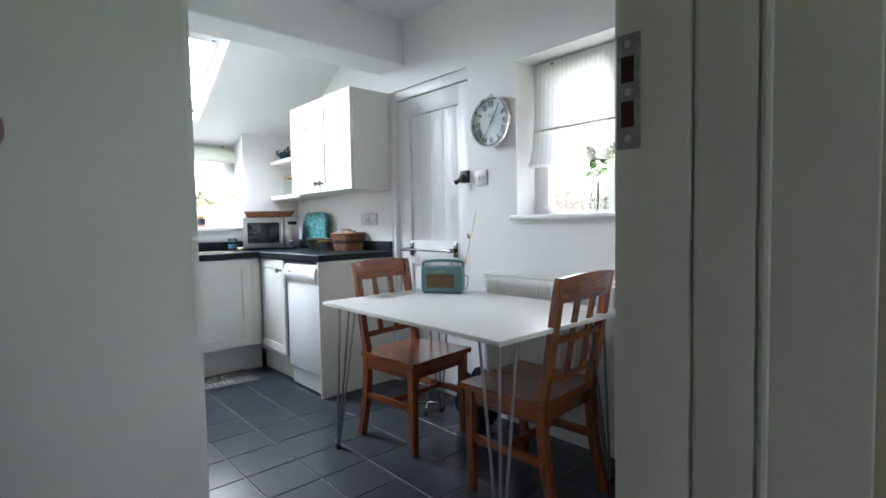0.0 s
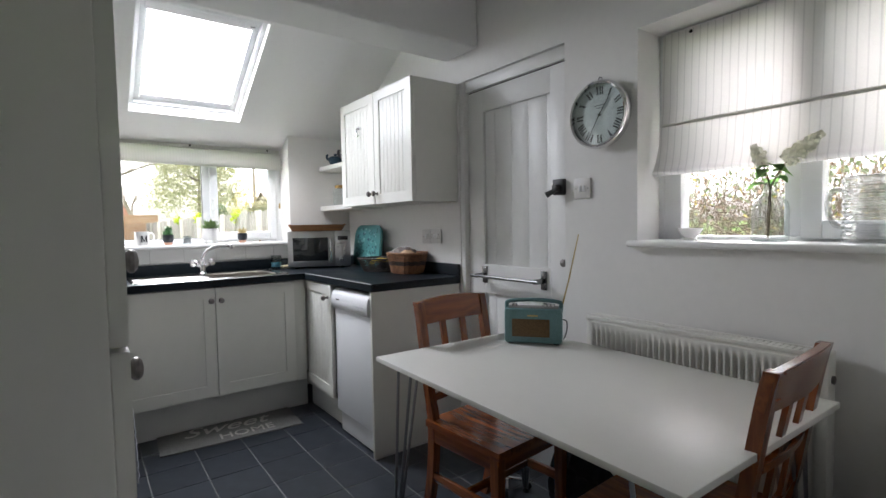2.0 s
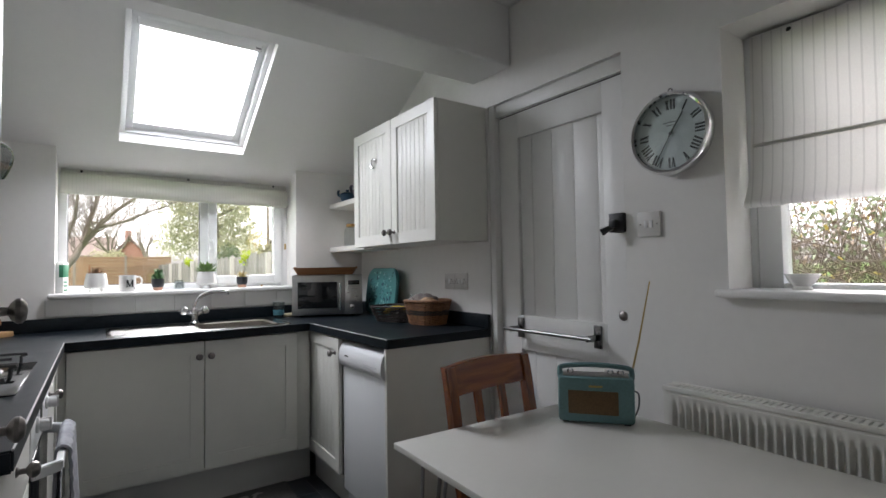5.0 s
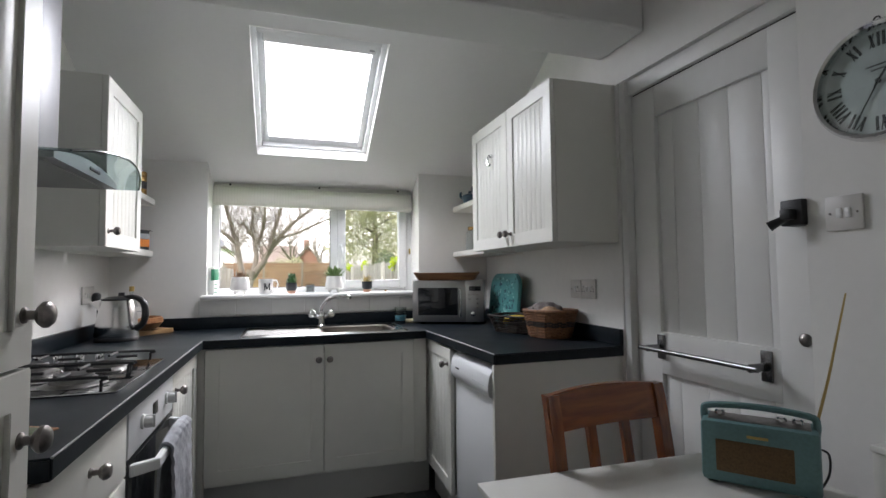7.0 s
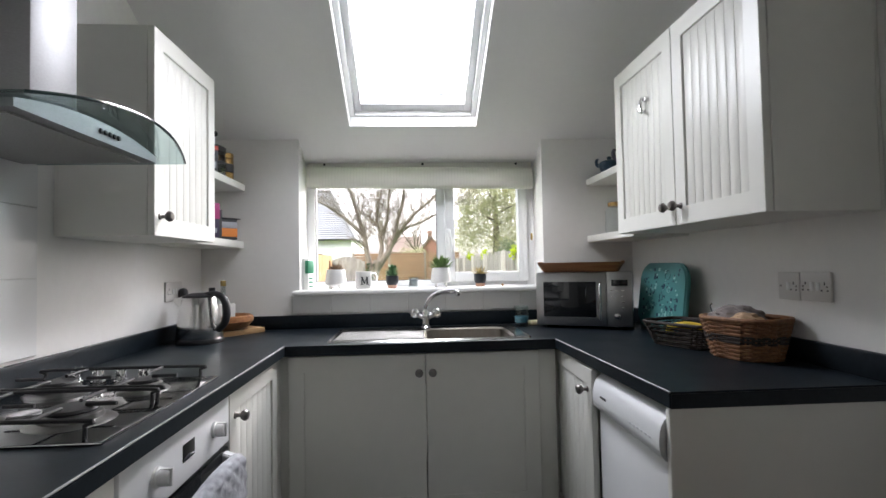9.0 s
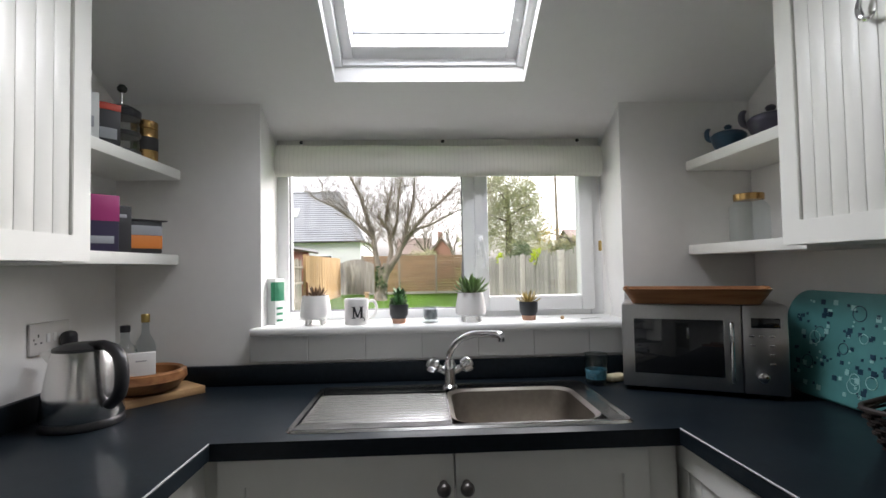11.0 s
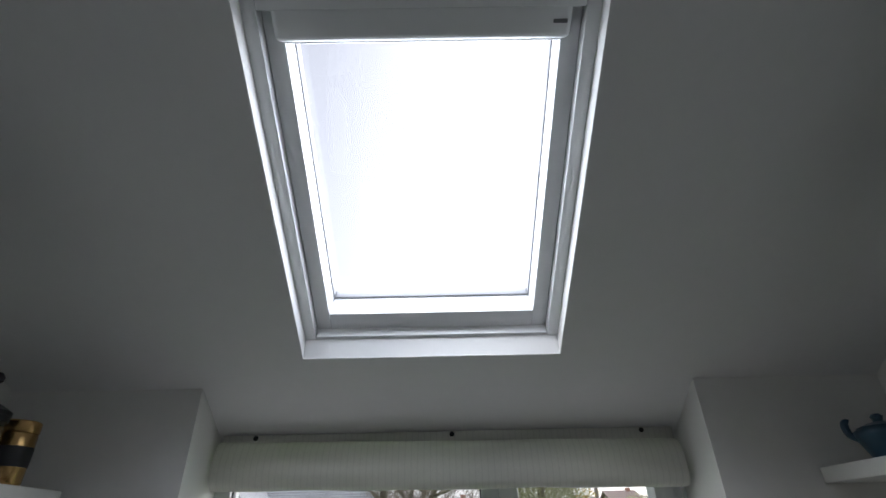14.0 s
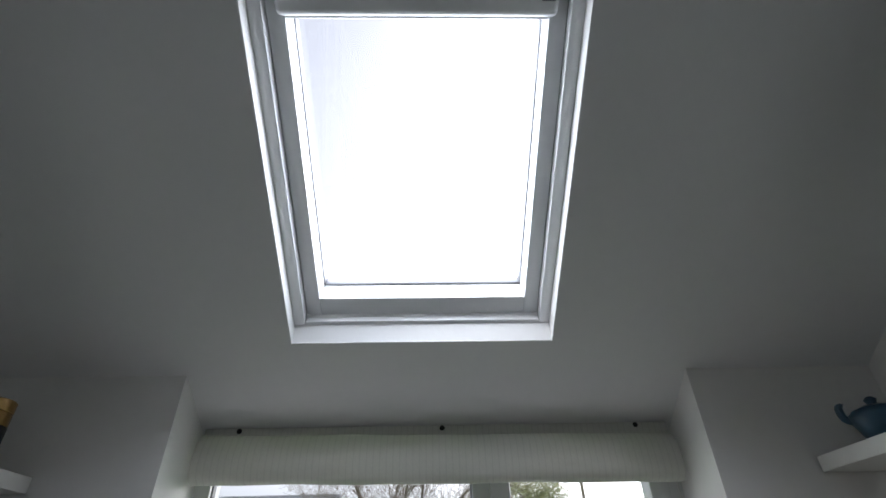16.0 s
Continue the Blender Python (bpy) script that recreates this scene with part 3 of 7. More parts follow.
bm_box(bm, XL + 0.02, XR - 0.02, YF - 0.02, YF - 0.001, WT, 0.978, 0.002)
part("upstand", bm, WORKTOP, top)
bm = bmesh.new()
bm_box(bm, XR - 0.02, XR - 0.001, 3.576, YF - 0.02, WT, 0.978, 0.002)
part("upstand", bm, WORKTOP, top)
part("joint_strip", bm_tube(bmesh.new(), [(1.3165, 2.875, WT), (1.3165, 4.424, WT)], 0.0022, 6), EDGE, top, "pale strip along the worktop edge")
part("joint_strip", bm_tube(bmesh.new(), [(2.4035, 4.424, WT), (2.4265, 3.578, WT)], 0.0022, 6), EDGE, top, "pale strip along the worktop edge")

# inset sink with drainer
sk = thing("kitchen_sink", "stainless steel inset sink with a ribbed drainer", "sink", pose(0, 0, WT))
bm = bmesh.new()
BX0, BX1, BY0, BY1, BD = 1.885, 2.25, 4.515, 4.835, 0.16


def rrect(x0, x1, y0, y1, r, n=6):
    pts = []
    for cx, cy, a0 in ((x1 - r, y1 - r, 0), (x0 + r, y1 - r, 90), (x0 + r, y0 + r, 180), (x1 - r, y0 + r, 270)):
        for i in range(n + 1):
            a = radians(a0 + 90 * i / n)
            pts.append((cx + r * math.cos(a), cy + r * math.sin(a)))
    return pts


def ring(bm, pts, z):
    return [bm.verts.new((x, y, z)) for x, y in pts]


def bridge(bm, a, b):
    n = len(a)
    for i in range(n):
        bm.faces.new((a[i], a[(i + 1) % n], b[(i + 1) % n], b[i]))


rings = [ring(bm, rrect(1.468, 2.323, 4.472, 4.908, 0.03), 0.0005), ring(bm, rrect(1.474, 2.317, 4.478, 4.902, 0.028), 0.006),
         ring(bm, rrect(1.486, 2.305, 4.490, 4.890, 0.024), 0.004)]
for a, b in zip(rings, rings[1:]):
    bridge(bm, a, b)
part("rim", bm, SINKSTEEL, sk)
bm = bmesh.new()
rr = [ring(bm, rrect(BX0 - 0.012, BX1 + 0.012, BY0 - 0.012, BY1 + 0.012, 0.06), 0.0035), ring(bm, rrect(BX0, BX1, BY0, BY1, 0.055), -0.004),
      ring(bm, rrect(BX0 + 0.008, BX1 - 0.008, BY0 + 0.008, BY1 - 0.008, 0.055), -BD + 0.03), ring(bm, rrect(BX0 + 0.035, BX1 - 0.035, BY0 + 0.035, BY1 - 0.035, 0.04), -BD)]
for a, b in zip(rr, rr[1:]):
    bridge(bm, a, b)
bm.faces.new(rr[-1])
# darker, browner copy of the sink steel, with the bowl's shade in its colour
part("bowl", bm, mat("shaded_bowl_steel", (0.36, 0.33, 0.295), 0.36, 1.0, grain=0.08, grain_scale=60, rough_var=0.05), sk)
bm = bmesh.new()
bm_lathe(bm, [(0.04, 0), (0.04, 0.002), (0.03, 0.003), (0.028, 0.0005)], 24, at=((BX0 + BX1) / 2, (BY0 + BY1) / 2, -BD + 0.0005))
part("waste", bm, CHROME, sk)
bm = bmesh.new()
dx0, dx1, dy0, dy1 = 1.488, BX0 - 0.013, 4.492, 4.888
bm_box(bm, dx0, dx1, dy0, 4.53, 0.0025, 0.0035)
bm_box(bm, dx0, dx1, 4.83, dy1, 0.0025, 0.0035)
bm_box(bm, BX1 + 0.013, 2.304, dy0, dy1, 0.0025, 0.0035)
bm_box(bm, dx1, BX1 + 0.013, dy0, BY0 - 0.013, 0.0025, 0.0035)
bm_box(bm, dx1, BX1 + 0.013, BY1 + 0.013, dy1, 0.0025, 0.0035)
part("deck", bm, SINKSTEEL, sk)
bm = bmesh.new()
NY = 84
prev = None
for i in range(NY + 1):
    y = 4.53 + (4.83 - 4.53) * i / NY
    z = -0.001 + 0.0035 * math.sin(2 * math.pi * i / 7)
    cur = (bm.verts.new((dx0, y, z * 0.3 - 0.001)), bm.verts.new((dx0 + 0.03, y, z)), bm.verts.new((dx1 - 0.02, y, z - 0.002)), bm.verts.new((dx1, y, 0.001)))
    if prev:
        for k in range(3):
            bm.faces.new((prev[k], prev[k + 1], cur[k + 1], cur[k]))
    prev = cur
part("drainer", bm, SINKSTEEL, sk, "ribbed steel drainer")

# mixer tap
tp = thing("mixer_tap", "chrome mixer tap with a swan neck and two handles", "tap", pose(1.887, 4.862, WT + 0.003))
bm = bmesh.new()
bm_lathe(bm, [(0.026, 0), (0.026, 0.006), (0.02, 0.012), (0.018, 0.04), (0.021, 0.055), (0.02, 0.075), (0.014, 0.085), (0.012, 0.09)], 24)
part("body", bm, CHROME, tp)
part("spout", bm_tube(bmesh.new(), smooth_arc([(0, 0, 0.08), (0.0, -0.002, 0.11), (0.025, -0.02, 0.15), (0.07, -0.06, 0.176), (0.117, -0.1, 0.182), (0.145, -0.125, 0.18), (0.147, -0.127, 0.163)], 6), 0.0105, 12), CHROME, tp)
for s in (-1, 1):
    bm = bmesh.new()
    m = pose(0, 0, 0.045) @ pose(0, 0, 0, 0, s * 62, 0)
    bm_lathe(bm, [(0.012, 0.0), (0.012, 0.04), (0.016, 0.043), (0.024, 0.05), (0.026, 0.062), (0.025, 0.074), (0.018, 0.08), (0.006, 0.082)], 10, m=m)
    part("tap_handle", bm, CHROME, tp)


# ---- windows ----
def bm_frame(bm, x0, x1, z0, z1, y0, y1, w, wb=None, bevel=0.004):
    wb = wb or w
    bm_box(bm, x0, x0 + w, y0, y1, z0, z1, bevel)
    bm_box(bm, x1 - w, x1, y0, y1, z0, z1, bevel)
    bm_box(bm, x0 + w, x1 - w, y0, y1, z0, z0 + wb, bevel)
    bm_box(bm, x0 + w, x1 - w, y0, y1, z1 - w, z1, bevel)
    return bm


def pane(dims, parent):
    p = part("pane", bm_box(bmesh.new(), *dims), GLASS, parent, smooth=False)
    p.visible_shadow = False
    return p


# kitchen window: a fixed light and a casement
w1 = tagged(new("window_1"), "white plastic casement window above the sink", "window", "", "structure")
fx0, fx1, fz0, fz1, fy = WX0 - 0.02, WX1 + 0.01, 1.085, 1.80, 5.2
bm = bm_frame(bmesh.new(), fx0, fx1, fz0, fz1, fy, fy + 0.07, 0.062, 0.052)
bm_box(bm, 1.967, 2.03, fy, fy + 0.07, fz0 + 0.062, fz1 - 0.062, 0.004)
part("window_frame", bm, UPVC, w1)
part("casement", bm_frame(bmesh.new(), 2.012, 2.478, 1.124, 1.76, fy - 0.018, fy + 0.04, 0.052, 0.056), UPVC, w1)
bm = bmesh.new()
bm_box(bm, 2.018, 2.044, fy - 0.03, fy - 0.018, 1.34, 1.42, 0.004)
bm_tube(bm, smooth_arc([(2.031, fy - 0.03, 1.405), (2.031, fy - 0.05, 1.405), (2.034, fy - 0.056, 1.385), (2.043, fy - 0.056, 1.33), (2.043, fy - 0.056, 1.29)], 5), 0.0085, 10)
part("window_handle", bm, UPVC, w1)
BEAD = mat("grey_gasket", (0.2, 0.2, 0.21), 0.6)
bm = bm_frame(bmesh.new(), fx0 + 0.06, 1.969, fz0 + 0.05, fz1 - 0.06, fy + 0.012, fy + 0.03, 0.006, 0.006, 0.0)
part("gasket", bm, BEAD, w1)
pane((fx0 + 0.06, 1.97, fy + 0.02, fy + 0.024, fz0 + 0.05, fz1 - 0.06), w1)
pane((2.06, 2.43, fy + 0.02, fy + 0.024, 1.175, 1.71), w1)
structure("window_sill", bm_box(bmesh.new(), WX0 - 0.026, WX1 + 0.045, 4.945, 5.2, 1.078, 1.104, 0.009, 3), GLOSSW, "white gloss painted window sill", True)
bm = bmesh.new()
bm_box(bm, WX0 - 0.04, WX1 + 0.03, YF - 0.008, YF + 0.001, 0.985, 1.076)
structure("splashback", bm, WGROUT, "white tiled strip behind the sink")

# roman blind drawn up over the kitchen window
LINEN = cloth("linen_blind", (0.72, 0.71, 0.66), 0.35, 0.93, 60, 0)
bl = thing("roman_blind", "cream linen roman blind drawn up to the top", "blind")
bm = bmesh.new()
prof = [(5.172, 1.79), (5.160, 1.775), (5.135, 1.765), (5.118, 1.74), (5.112, 1.7), (5.116, 1.668), (5.13, 1.652), (5.15, 1.652), (5.165, 1.674), (5.172, 1.705)]
pr = smooth_arc([(0, y, z) for y, z in prof], 3)
n = 60
rows = []
for i in range(n + 1):
    f = i / n
    x = 1.262 + (2.50 - 1.262) * f
    rows.append([bm.verts.new((x, p.y + 0.003 * noise.noise((x * 9, k * 0.4, 0)), p.z + 0.004 * noise.noise((x * 5, k * 0.3, 4)) - 0.012 * f)) for k, p in enumerate(pr)])
for i in range(n):
    for k in range(len(pr) - 1):
        bm.faces.new((rows[i][k], rows[i + 1][k], rows[i + 1][k + 1], rows[i][k + 1]))
part("fabric", bm, LINEN, bl)
part("head_batten", bm_box(bmesh.new(), 1.262, 2.50, 5.15, 5.19, 1.755, 1.79, 0.004), LINEN, bl)
for x in (1.354, 1.891, 2.413):
    part("screw", bm_lathe(bmesh.new(), [(0.006, 0), (0.007, 0.003), (0.004, 0.006)], 12, m=pose(x, 5.15, 1.781, 90)), IRON, bl)
part("cord", bm_tube(bmesh.new(), smooth_arc([(2.49, 5.17, 1.74), (2.497, 5.16, 1.5), (2.503, 5.14, 1.33), (2.51, 5.12, 1.2), (2.5, 5.08, 1.108), (2.42, 5.03, 1.107), (2.36, 5.0, 1.107)], 6), 0.0016, 6), CERAMIC, bl, "white pull cord")
part("cleat", bm_box(bmesh.new(), 2.49, 2.5, 5.15, 5.165, 1.35, 1.39, 0.003), mat("brass", (0.5, 0.35, 0.12), 0.35, 1.0), bl, "brass cord cleat")

# rooflight: plaster shaft, frame and sash
w3 = tagged(new("window_2"), "white framed rooflight in the sloped ceiling", "window", "", "structure")
ang = math.atan(SLOPE)
LV2 = (SY1 - SY0) / math.cos(ang)     # opening in the ceiling
LV = (SY1 - 4.215) / math.cos(ang)     # window frame
cx = (SX0 + SX1) / 2
w3.matrix_basis = Matrix.Translation((cx, SY1, zs(SY1))) @ Matrix(((1, 0, 0, 0), (0, -math.cos(ang), math.sin(ang), 0), (0, math.sin(ang), math.cos(ang), 0), (0, 0, 0, 1))) @ Matrix.Diagonal((-1, 1, 1, 1))
HW = (SX1 - SX0) / 2
bm = bm_frame(bmesh.new(), -HW - 0.02, HW + 0.02, -0.02, LV2 + 0.02, 0.001, 0.165, 0.022, 0.022, 0.0)
for v in bm.verts:
    v.co = Vector((v.co.x, v.co.z, v.co.y))
part("shaft_lining", bm, GLOSSW, w3, smooth=False)


def rl(name, x0, x1, v0, v1, d0, d1, w, wb, material, wt=None):
    bm = bmesh.new()
    wt = wt or w
    bm_box(bm, x0, x0 + w, v0, v1, d0, d1, 0.003)
    bm_box(bm, x1 - w, x1, v0, v1, d0, d1, 0.003)
    bm_box(bm, x0 + w, x1 - w, v0, v0 + wb, d0, d1, 0.003)
    bm_box(bm, x0 + w, x1 - w, v1 - wt, v1, d0, d1, 0.003)
    return part(name, bm, material, w3)


bm = bmesh.new()
bm_prism(bm, [(LV - 0.001, 0.046), (LV2, 0.004), (LV2, 0.16), (LV - 0.001, 0.16)], -HW, HW, "x")
part("head_lining", bm, GLOSSW, w3, smooth=False)
rl("outer_frame", -HW + 0.0, HW - 0.0, 0.0, LV, 0.045, 0.15, 0.028, 0.035, UPVC)
rl("sash", -HW + 0.029, HW - 0.029, 0.036, LV - 0.027, 0.07, 0.165, 0.036, 0.05, UPVC, 0.06)
rl("gasket", -HW + 0.064, HW - 0.064, 0.088, LV - 0.08, 0.135, 0.165, 0.004, 0.004, BEAD)
part("ventilation_bar", bm_box(bmesh.new(), -HW + 0.05, HW - 0.05, LV - 0.082, LV - 0.012, 0.05, 0.125, 0.012, 3), UPVC, w3, "white ventilation flap bar")
part("data_plate", bm_box(bmesh.new(), -HW + 0.06, -HW + 0.085, LV - 0.055, LV - 0.048, 0.047, 0.0505), BEAD, w3)
p = part("pane", bm_box(bmesh.new(), -HW + 0.06, HW - 0.06, 0.085, LV - 0.075, 0.15, 0.154), GLASS, w3, smooth=False)
p.visible_shadow = False

# side window with its blind half down
w2 = tagged(new("window_3"), "white plastic casement window above the table", "window", "", "structure")
sx = XR + 0.155


def bm_frame_x(bm, y0, y1, z0, z1, x0, x1, w, wb=None, bevel=0.004):
    wb = wb or w
    bm_box(bm, x0, x1, y0, y0 + w, z0, z1, bevel)
    bm_box(bm, x0, x1, y1 - w, y1, z0, z1, bevel)
    bm_box(bm, x0, x1, y0 + w, y1 - w, z0, z0 + wb, bevel)
    bm_box(bm, x0, x1, y0 + w, y1 - w, z1 - w, z1, bevel)
    return bm


bm = bm_frame_x(bmesh.new(), W2Y0, W2Y1 - 0.022, 1.118, W2Z1 + 0.02, sx, sx + 0.07, 0.068, 0.03)
bm_box(bm, sx + 0.002, sx + 0.07, W2Y1 - 0.021, W2Y1, 1.118, W2Z1, 0.001)
bm_box(bm, sx, sx + 0.07, 1.968, 2.027, 1.148, W2Z1 - 0.048, 0.004)
part("window_frame", bm, UPVC, w2)
part("casement", bm_frame_x(bmesh.new(), 1.31, 1.975, 1.14, W2Z1 - 0.02, sx - 0.018, sx + 0.04, 0.058), UPVC, w2)
for a, b in ((1.36, 1.925), (2.02, 2.385)):
    p = part("pane", bm_box(bmesh.new(), sx + 0.02, sx + 0.024, a, b, 1.14, W2Z1 - 0.03), GLASS, w2, smooth=False)
    p.visible_shadow = False
structure("window_sill", bm_box(bmesh.new(), XR - 0.035, sx, W2Y0 - 0.02, W2Y1 + 0.03, 1.108, 1.132, 0.008, 3), GLOSSW, "white gloss painted window sill", True)

STRIPE = cloth("striped_linen", (0.8, 0.785, 0.76), 0.31, 0.84, 37, 1)
bl = thing("roman_blind", "cream striped linen roman blind half drawn over the window", "blind")
bm = bmesh.new()
n = 50
prof = [(3.128, 1.925), (3.124, 1.85), (3.12, 1.75), (3.118, 1.65), (3.112, 1.6), (3.105, 1.55), (3.1, 1.5), (3.095, 1.46), (3.086, 1.42), (3.076, 1.395), (3.085, 1.382), (3.105, 1.385), (3.115, 1.41)]
pr = smooth_arc([(x, 0, z) for x, z in prof], 3)
rows = []
for i in range(n + 1):
    f = i / n
    y = 1.30 + (2.438 - 1.30) * f
    rows.append([bm.verts.new((p.x + 0.002 * noise.noise((y * 6, k * 0.2, 0)), y + (0.03 * max(0, 0.02 - abs(1 - f)) / 0.02 * max(0, (1.5 - p.z) * 4) if f > 0.97 else 0), p.z + 0.006 * noise.noise((y * 3, 0, 3)) * (1.9 - p.z))) for k, p in enumerate(pr)])
for i in range(n):
    for k in range(len(pr) - 1):
        bm.faces.new((rows[i][k], rows[i + 1][k], rows[i + 1][k + 1], rows[i][k + 1]))
part("fabric", bm, STRIPE, bl)
part("batten_pocket", bm_tube(bmesh.new(), [(3.108, 1.30, 1.575), (3.108, 2.43, 1.575)], 0.006, 8), LINEN, bl, "stitched batten pocket")
part("head_batten", bm_box(bmesh.new(), 3.13, 3.155, 1.29, 2.435, 1.895, 1.93, 0.003), GLOSSW, bl)
for y in (2.33, 1.7):
    part("screw", bm_lathe(bmesh.new(), [(0.006, 0), (0.007, 0.003), (0.004, 0.006)], 12, m=pose(3.13, y, 1.913, 0, -90)), IRON, bl)


# ---- doors ----
def bm_planks_x(bm, y0, y1, z0, z1, x0, x1, count, bevel=0.005):
    w = (y1 - y0) / count
    for i in range(count):
        bm_box(bm, x0, x1, y0 + i * w + 0.001, y0 + (i + 1) * w - 0.001, z0, z1, bevel, 2)


# back door in the side wall: framed, ledged, boarded
dr = tagged(new("door_1"), "white painted boarded back door with a steel towel rail", "door", "", "structure")
dx = XR + 0.035
a, b = 2.835, 3.53
bm = bmesh.new()
bm_box(bm, dx, dx + 0.04, a, 2.935, 0.01, 1.928, 0.002)
bm_box(bm, dx, dx + 0.04, 3.405, b, 0.01, 1.928, 0.002)
bm_box(bm, dx, dx + 0.04, 2.935, 3.405, 1.81, 1.928, 0.002)
bm_box(bm, dx, dx + 0.04, 2.935, 3.405, 0.83, 0.985, 0.002)
bm_box(bm, dx, dx + 0.04, 2.935, 3.405, 0.01, 0.2, 0.002)
leaf = part("leaf_frame", bm, GLOSSW, dr)
edges = (2.935, 2.97, 3.09, 3.21, 3.33, 3.405)
for z0, z1 in ((0.2, 0.83), (0.985, 1.815)):
    for y0, y1 in zip(edges, edges[1:]):
        part("board", bm_box(bmesh.new(), dx + 0.016, dx + 0.035, y0, y1, z0 - 0.004, z1 + 0.004, 0.0035, 2), GLOSSW, dr)
bm = bmesh.new()
bm_box(bm, XR + 0.02, XR + 0.12, DY0, a - 0.003, 0, DZ, 0.003)
bm_box(bm, XR + 0.003, XR + 0.12, b + 0.003, DY1, 0, DZ, 0.006)
bm_box(bm, XR + 0.02, XR + 0.12, DY0, DY1, 1.934, DZ, 0.003)
part("door_frame", bm, GLOSSW, dr)
# black strip fills the gap above the leaf to paint its shade
part("gap_shade", bm_box(bmesh.new(), dx + 0.004, dx + 0.05, a, b - 0.004, 1.9287, 1.9333), IRON, dr, "black strip standing in for the shaded gap over the door")
bm = bmesh.new()
bm_tube(bm, [(2.965, 2.95, 0.928), (2.965, 3.44, 0.928)], 0.0085, 12)
part("towel_rail", bm, DARKCHROME, dr, "dull chrome towel rail")
for y in (2.975, 3.40):
    bm = bmesh.new()
    bm_box(bm, dx - 0.008, dx, y - 0.018, y + 0.018, 0.885, 0.975, 0.002)
    bm_box(bm, 2.962, dx, y - 0.006, y + 0.006, 0.916, 0.94, 0.002)
    part("rail_bracket", bm, DARKCHROME, dr)
part("lock_disc", bm_lathe(bmesh.new(), [(0.018, 0), (0.018, 0.004), (0.013, 0.008), (0.004, 0.009)], 20, m=pose(dx, 2.86, 1.02, 0, -90)), PEWTER, dr)
bm = bmesh.new()
bm_box(bm, XR - 0.02, XR + 0.034, 2.815, 2.875, 1.33, 1.40, 0.003)
bm_box(bm, XR - 0.045, XR - 0.02, 2.83, 2.86, 1.345, 1.375, 0.005)
bm_tube(bm, [(XR - 0.03, 2.85, 1.352), (XR - 0.05, 2.885, 1.33)], [0.009, 0.014], 10)
part("rim_latch", bm, IRON, dr, "black iron rim latch")

# the hall door, standing open along the tall cupboard
hd = tagged(new("door_2"), "plain white hall door standing open into the kitchen", "door", "", "structure")
part("leaf", bm_box(bmesh.new(), OX0 + 0.03, OX0 + 0.068, YN + 0.012, YN + 0.725, 0.008, 1.985, 0.003), OFFWHITE, hd)
bm = bmesh.new()
bm_lathe(bm, [(0.027, 0), (0.027, 0.005), (0.011, 0.008), (0.01, 0.035), (0.02, 0.042), (0.028, 0.055), (0.026, 0.068), (0.014, 0.075), (0.003, 0.076)], 24, m=pose(OX0 + 0.068, YN + 0.66, 1.248, 0, 90))
part("door_knob", bm, mat("brown_knob", (0.09, 0.035, 0.02), 0.3, 0.0, coat=0.3), hd, "round brown door knob")

# door lining and casing
lin = tagged(new("trim"), "off-white painted door lining and casing", "trim", "", "structure")
bm = bmesh.new()
bm_box(bm, OX1 - 0.03, OX1, YN - 0.143, YN - 0.063, 0, OZ, 0.003)
bm_box(bm, OX1 - 0.025, OX1, YN - 0.283, YN - 0.143, 0, OZ, 0.003)
bm_box(bm, OX0, OX0 + 0.026, YN - 0.135, YN + 0.004, 0, OZ, 0.002)
bm_box(bm, OX0 + 0.026, OX1 - 0.03, YN - 0.135, YN + 0.004, OZ - 0.03, OZ, 0.002)
part("lining", bm, OFFWHITE, lin)
bm = bmesh.new()
bm_box(bm, OX1 - 0.03, OX1 - 0.025, YN - 0.2, YN - 0.149, 0, OZ - 0.03, 0.002)
bm_tube(bm, [(OX1 - 0.026, YN - 0.2065, 0), (OX1 - 0.026, YN - 0.2065, OZ - 0.03)], 0.0045, 8)
part("door_stop", bm, OFFWHITE, lin)
bm = bmesh.new()
bm_box(bm, OX0 - 0.05, OX0 + 0.02, YN - 0.152, YN - 0.1352, 0, OZ + 0.05, 0.004)
part("casing", bm, OFFWHITE, lin)
# thin cover whose brown colour stands in for warm hall light on the wall
bm = bmesh.new()
bm_box(bm, OX1 - 0.018, 2.5, YN - 0.292, YN - 0.2832, 0, 2.42)
part("hall_facing", bm, HALLWALL, lin, "hall side of the wall, its brown standing in for warm light", smooth=False)
st = bmesh.new()
bm_box(st, OX1 - 0.0325, OX1 - 0.029, YN - 0.093, YN - 0.067, 1.17, 1.291, 0.001)
sp = part("strike_plate", st, mat("painted_steel", (0.3, 0.3, 0.29), 0.5, 0.6, grain=0.3, grain_scale=60), lin, "worn metal strike plate")
# dark blocks on the plate paint the shade inside its two slots
for z0, z1 in ((1.193, 1.22), (1.24, 1.267)):
    part("slot", bm_box(bmesh.new(), OX1 - 0.0335, OX1 - 0.0315, YN - 0.087, YN - 0.073, z0, z1), mat("slot_shade", (0.05, 0.02, 0.015), 0.8), sp)
for z in (1.181, 1.23, 1.28):
    part("screw", bm_lathe(bmesh.new(), [(0.004, 0), (0.0035, 0.001), (0.001, 0.0012)], 12, m=pose(OX1 - 0.0325, YN - 0.08, z, 0, -90)), STEEL, sp)
bm = bmesh.new()
bm_box(bm, OX0 + 0.03, OX1 - 0.03, YN - 0.13, YN, -0.004, 0.006, 0.002)
structure("threshold", bm, OAK, "wooden threshold strip")


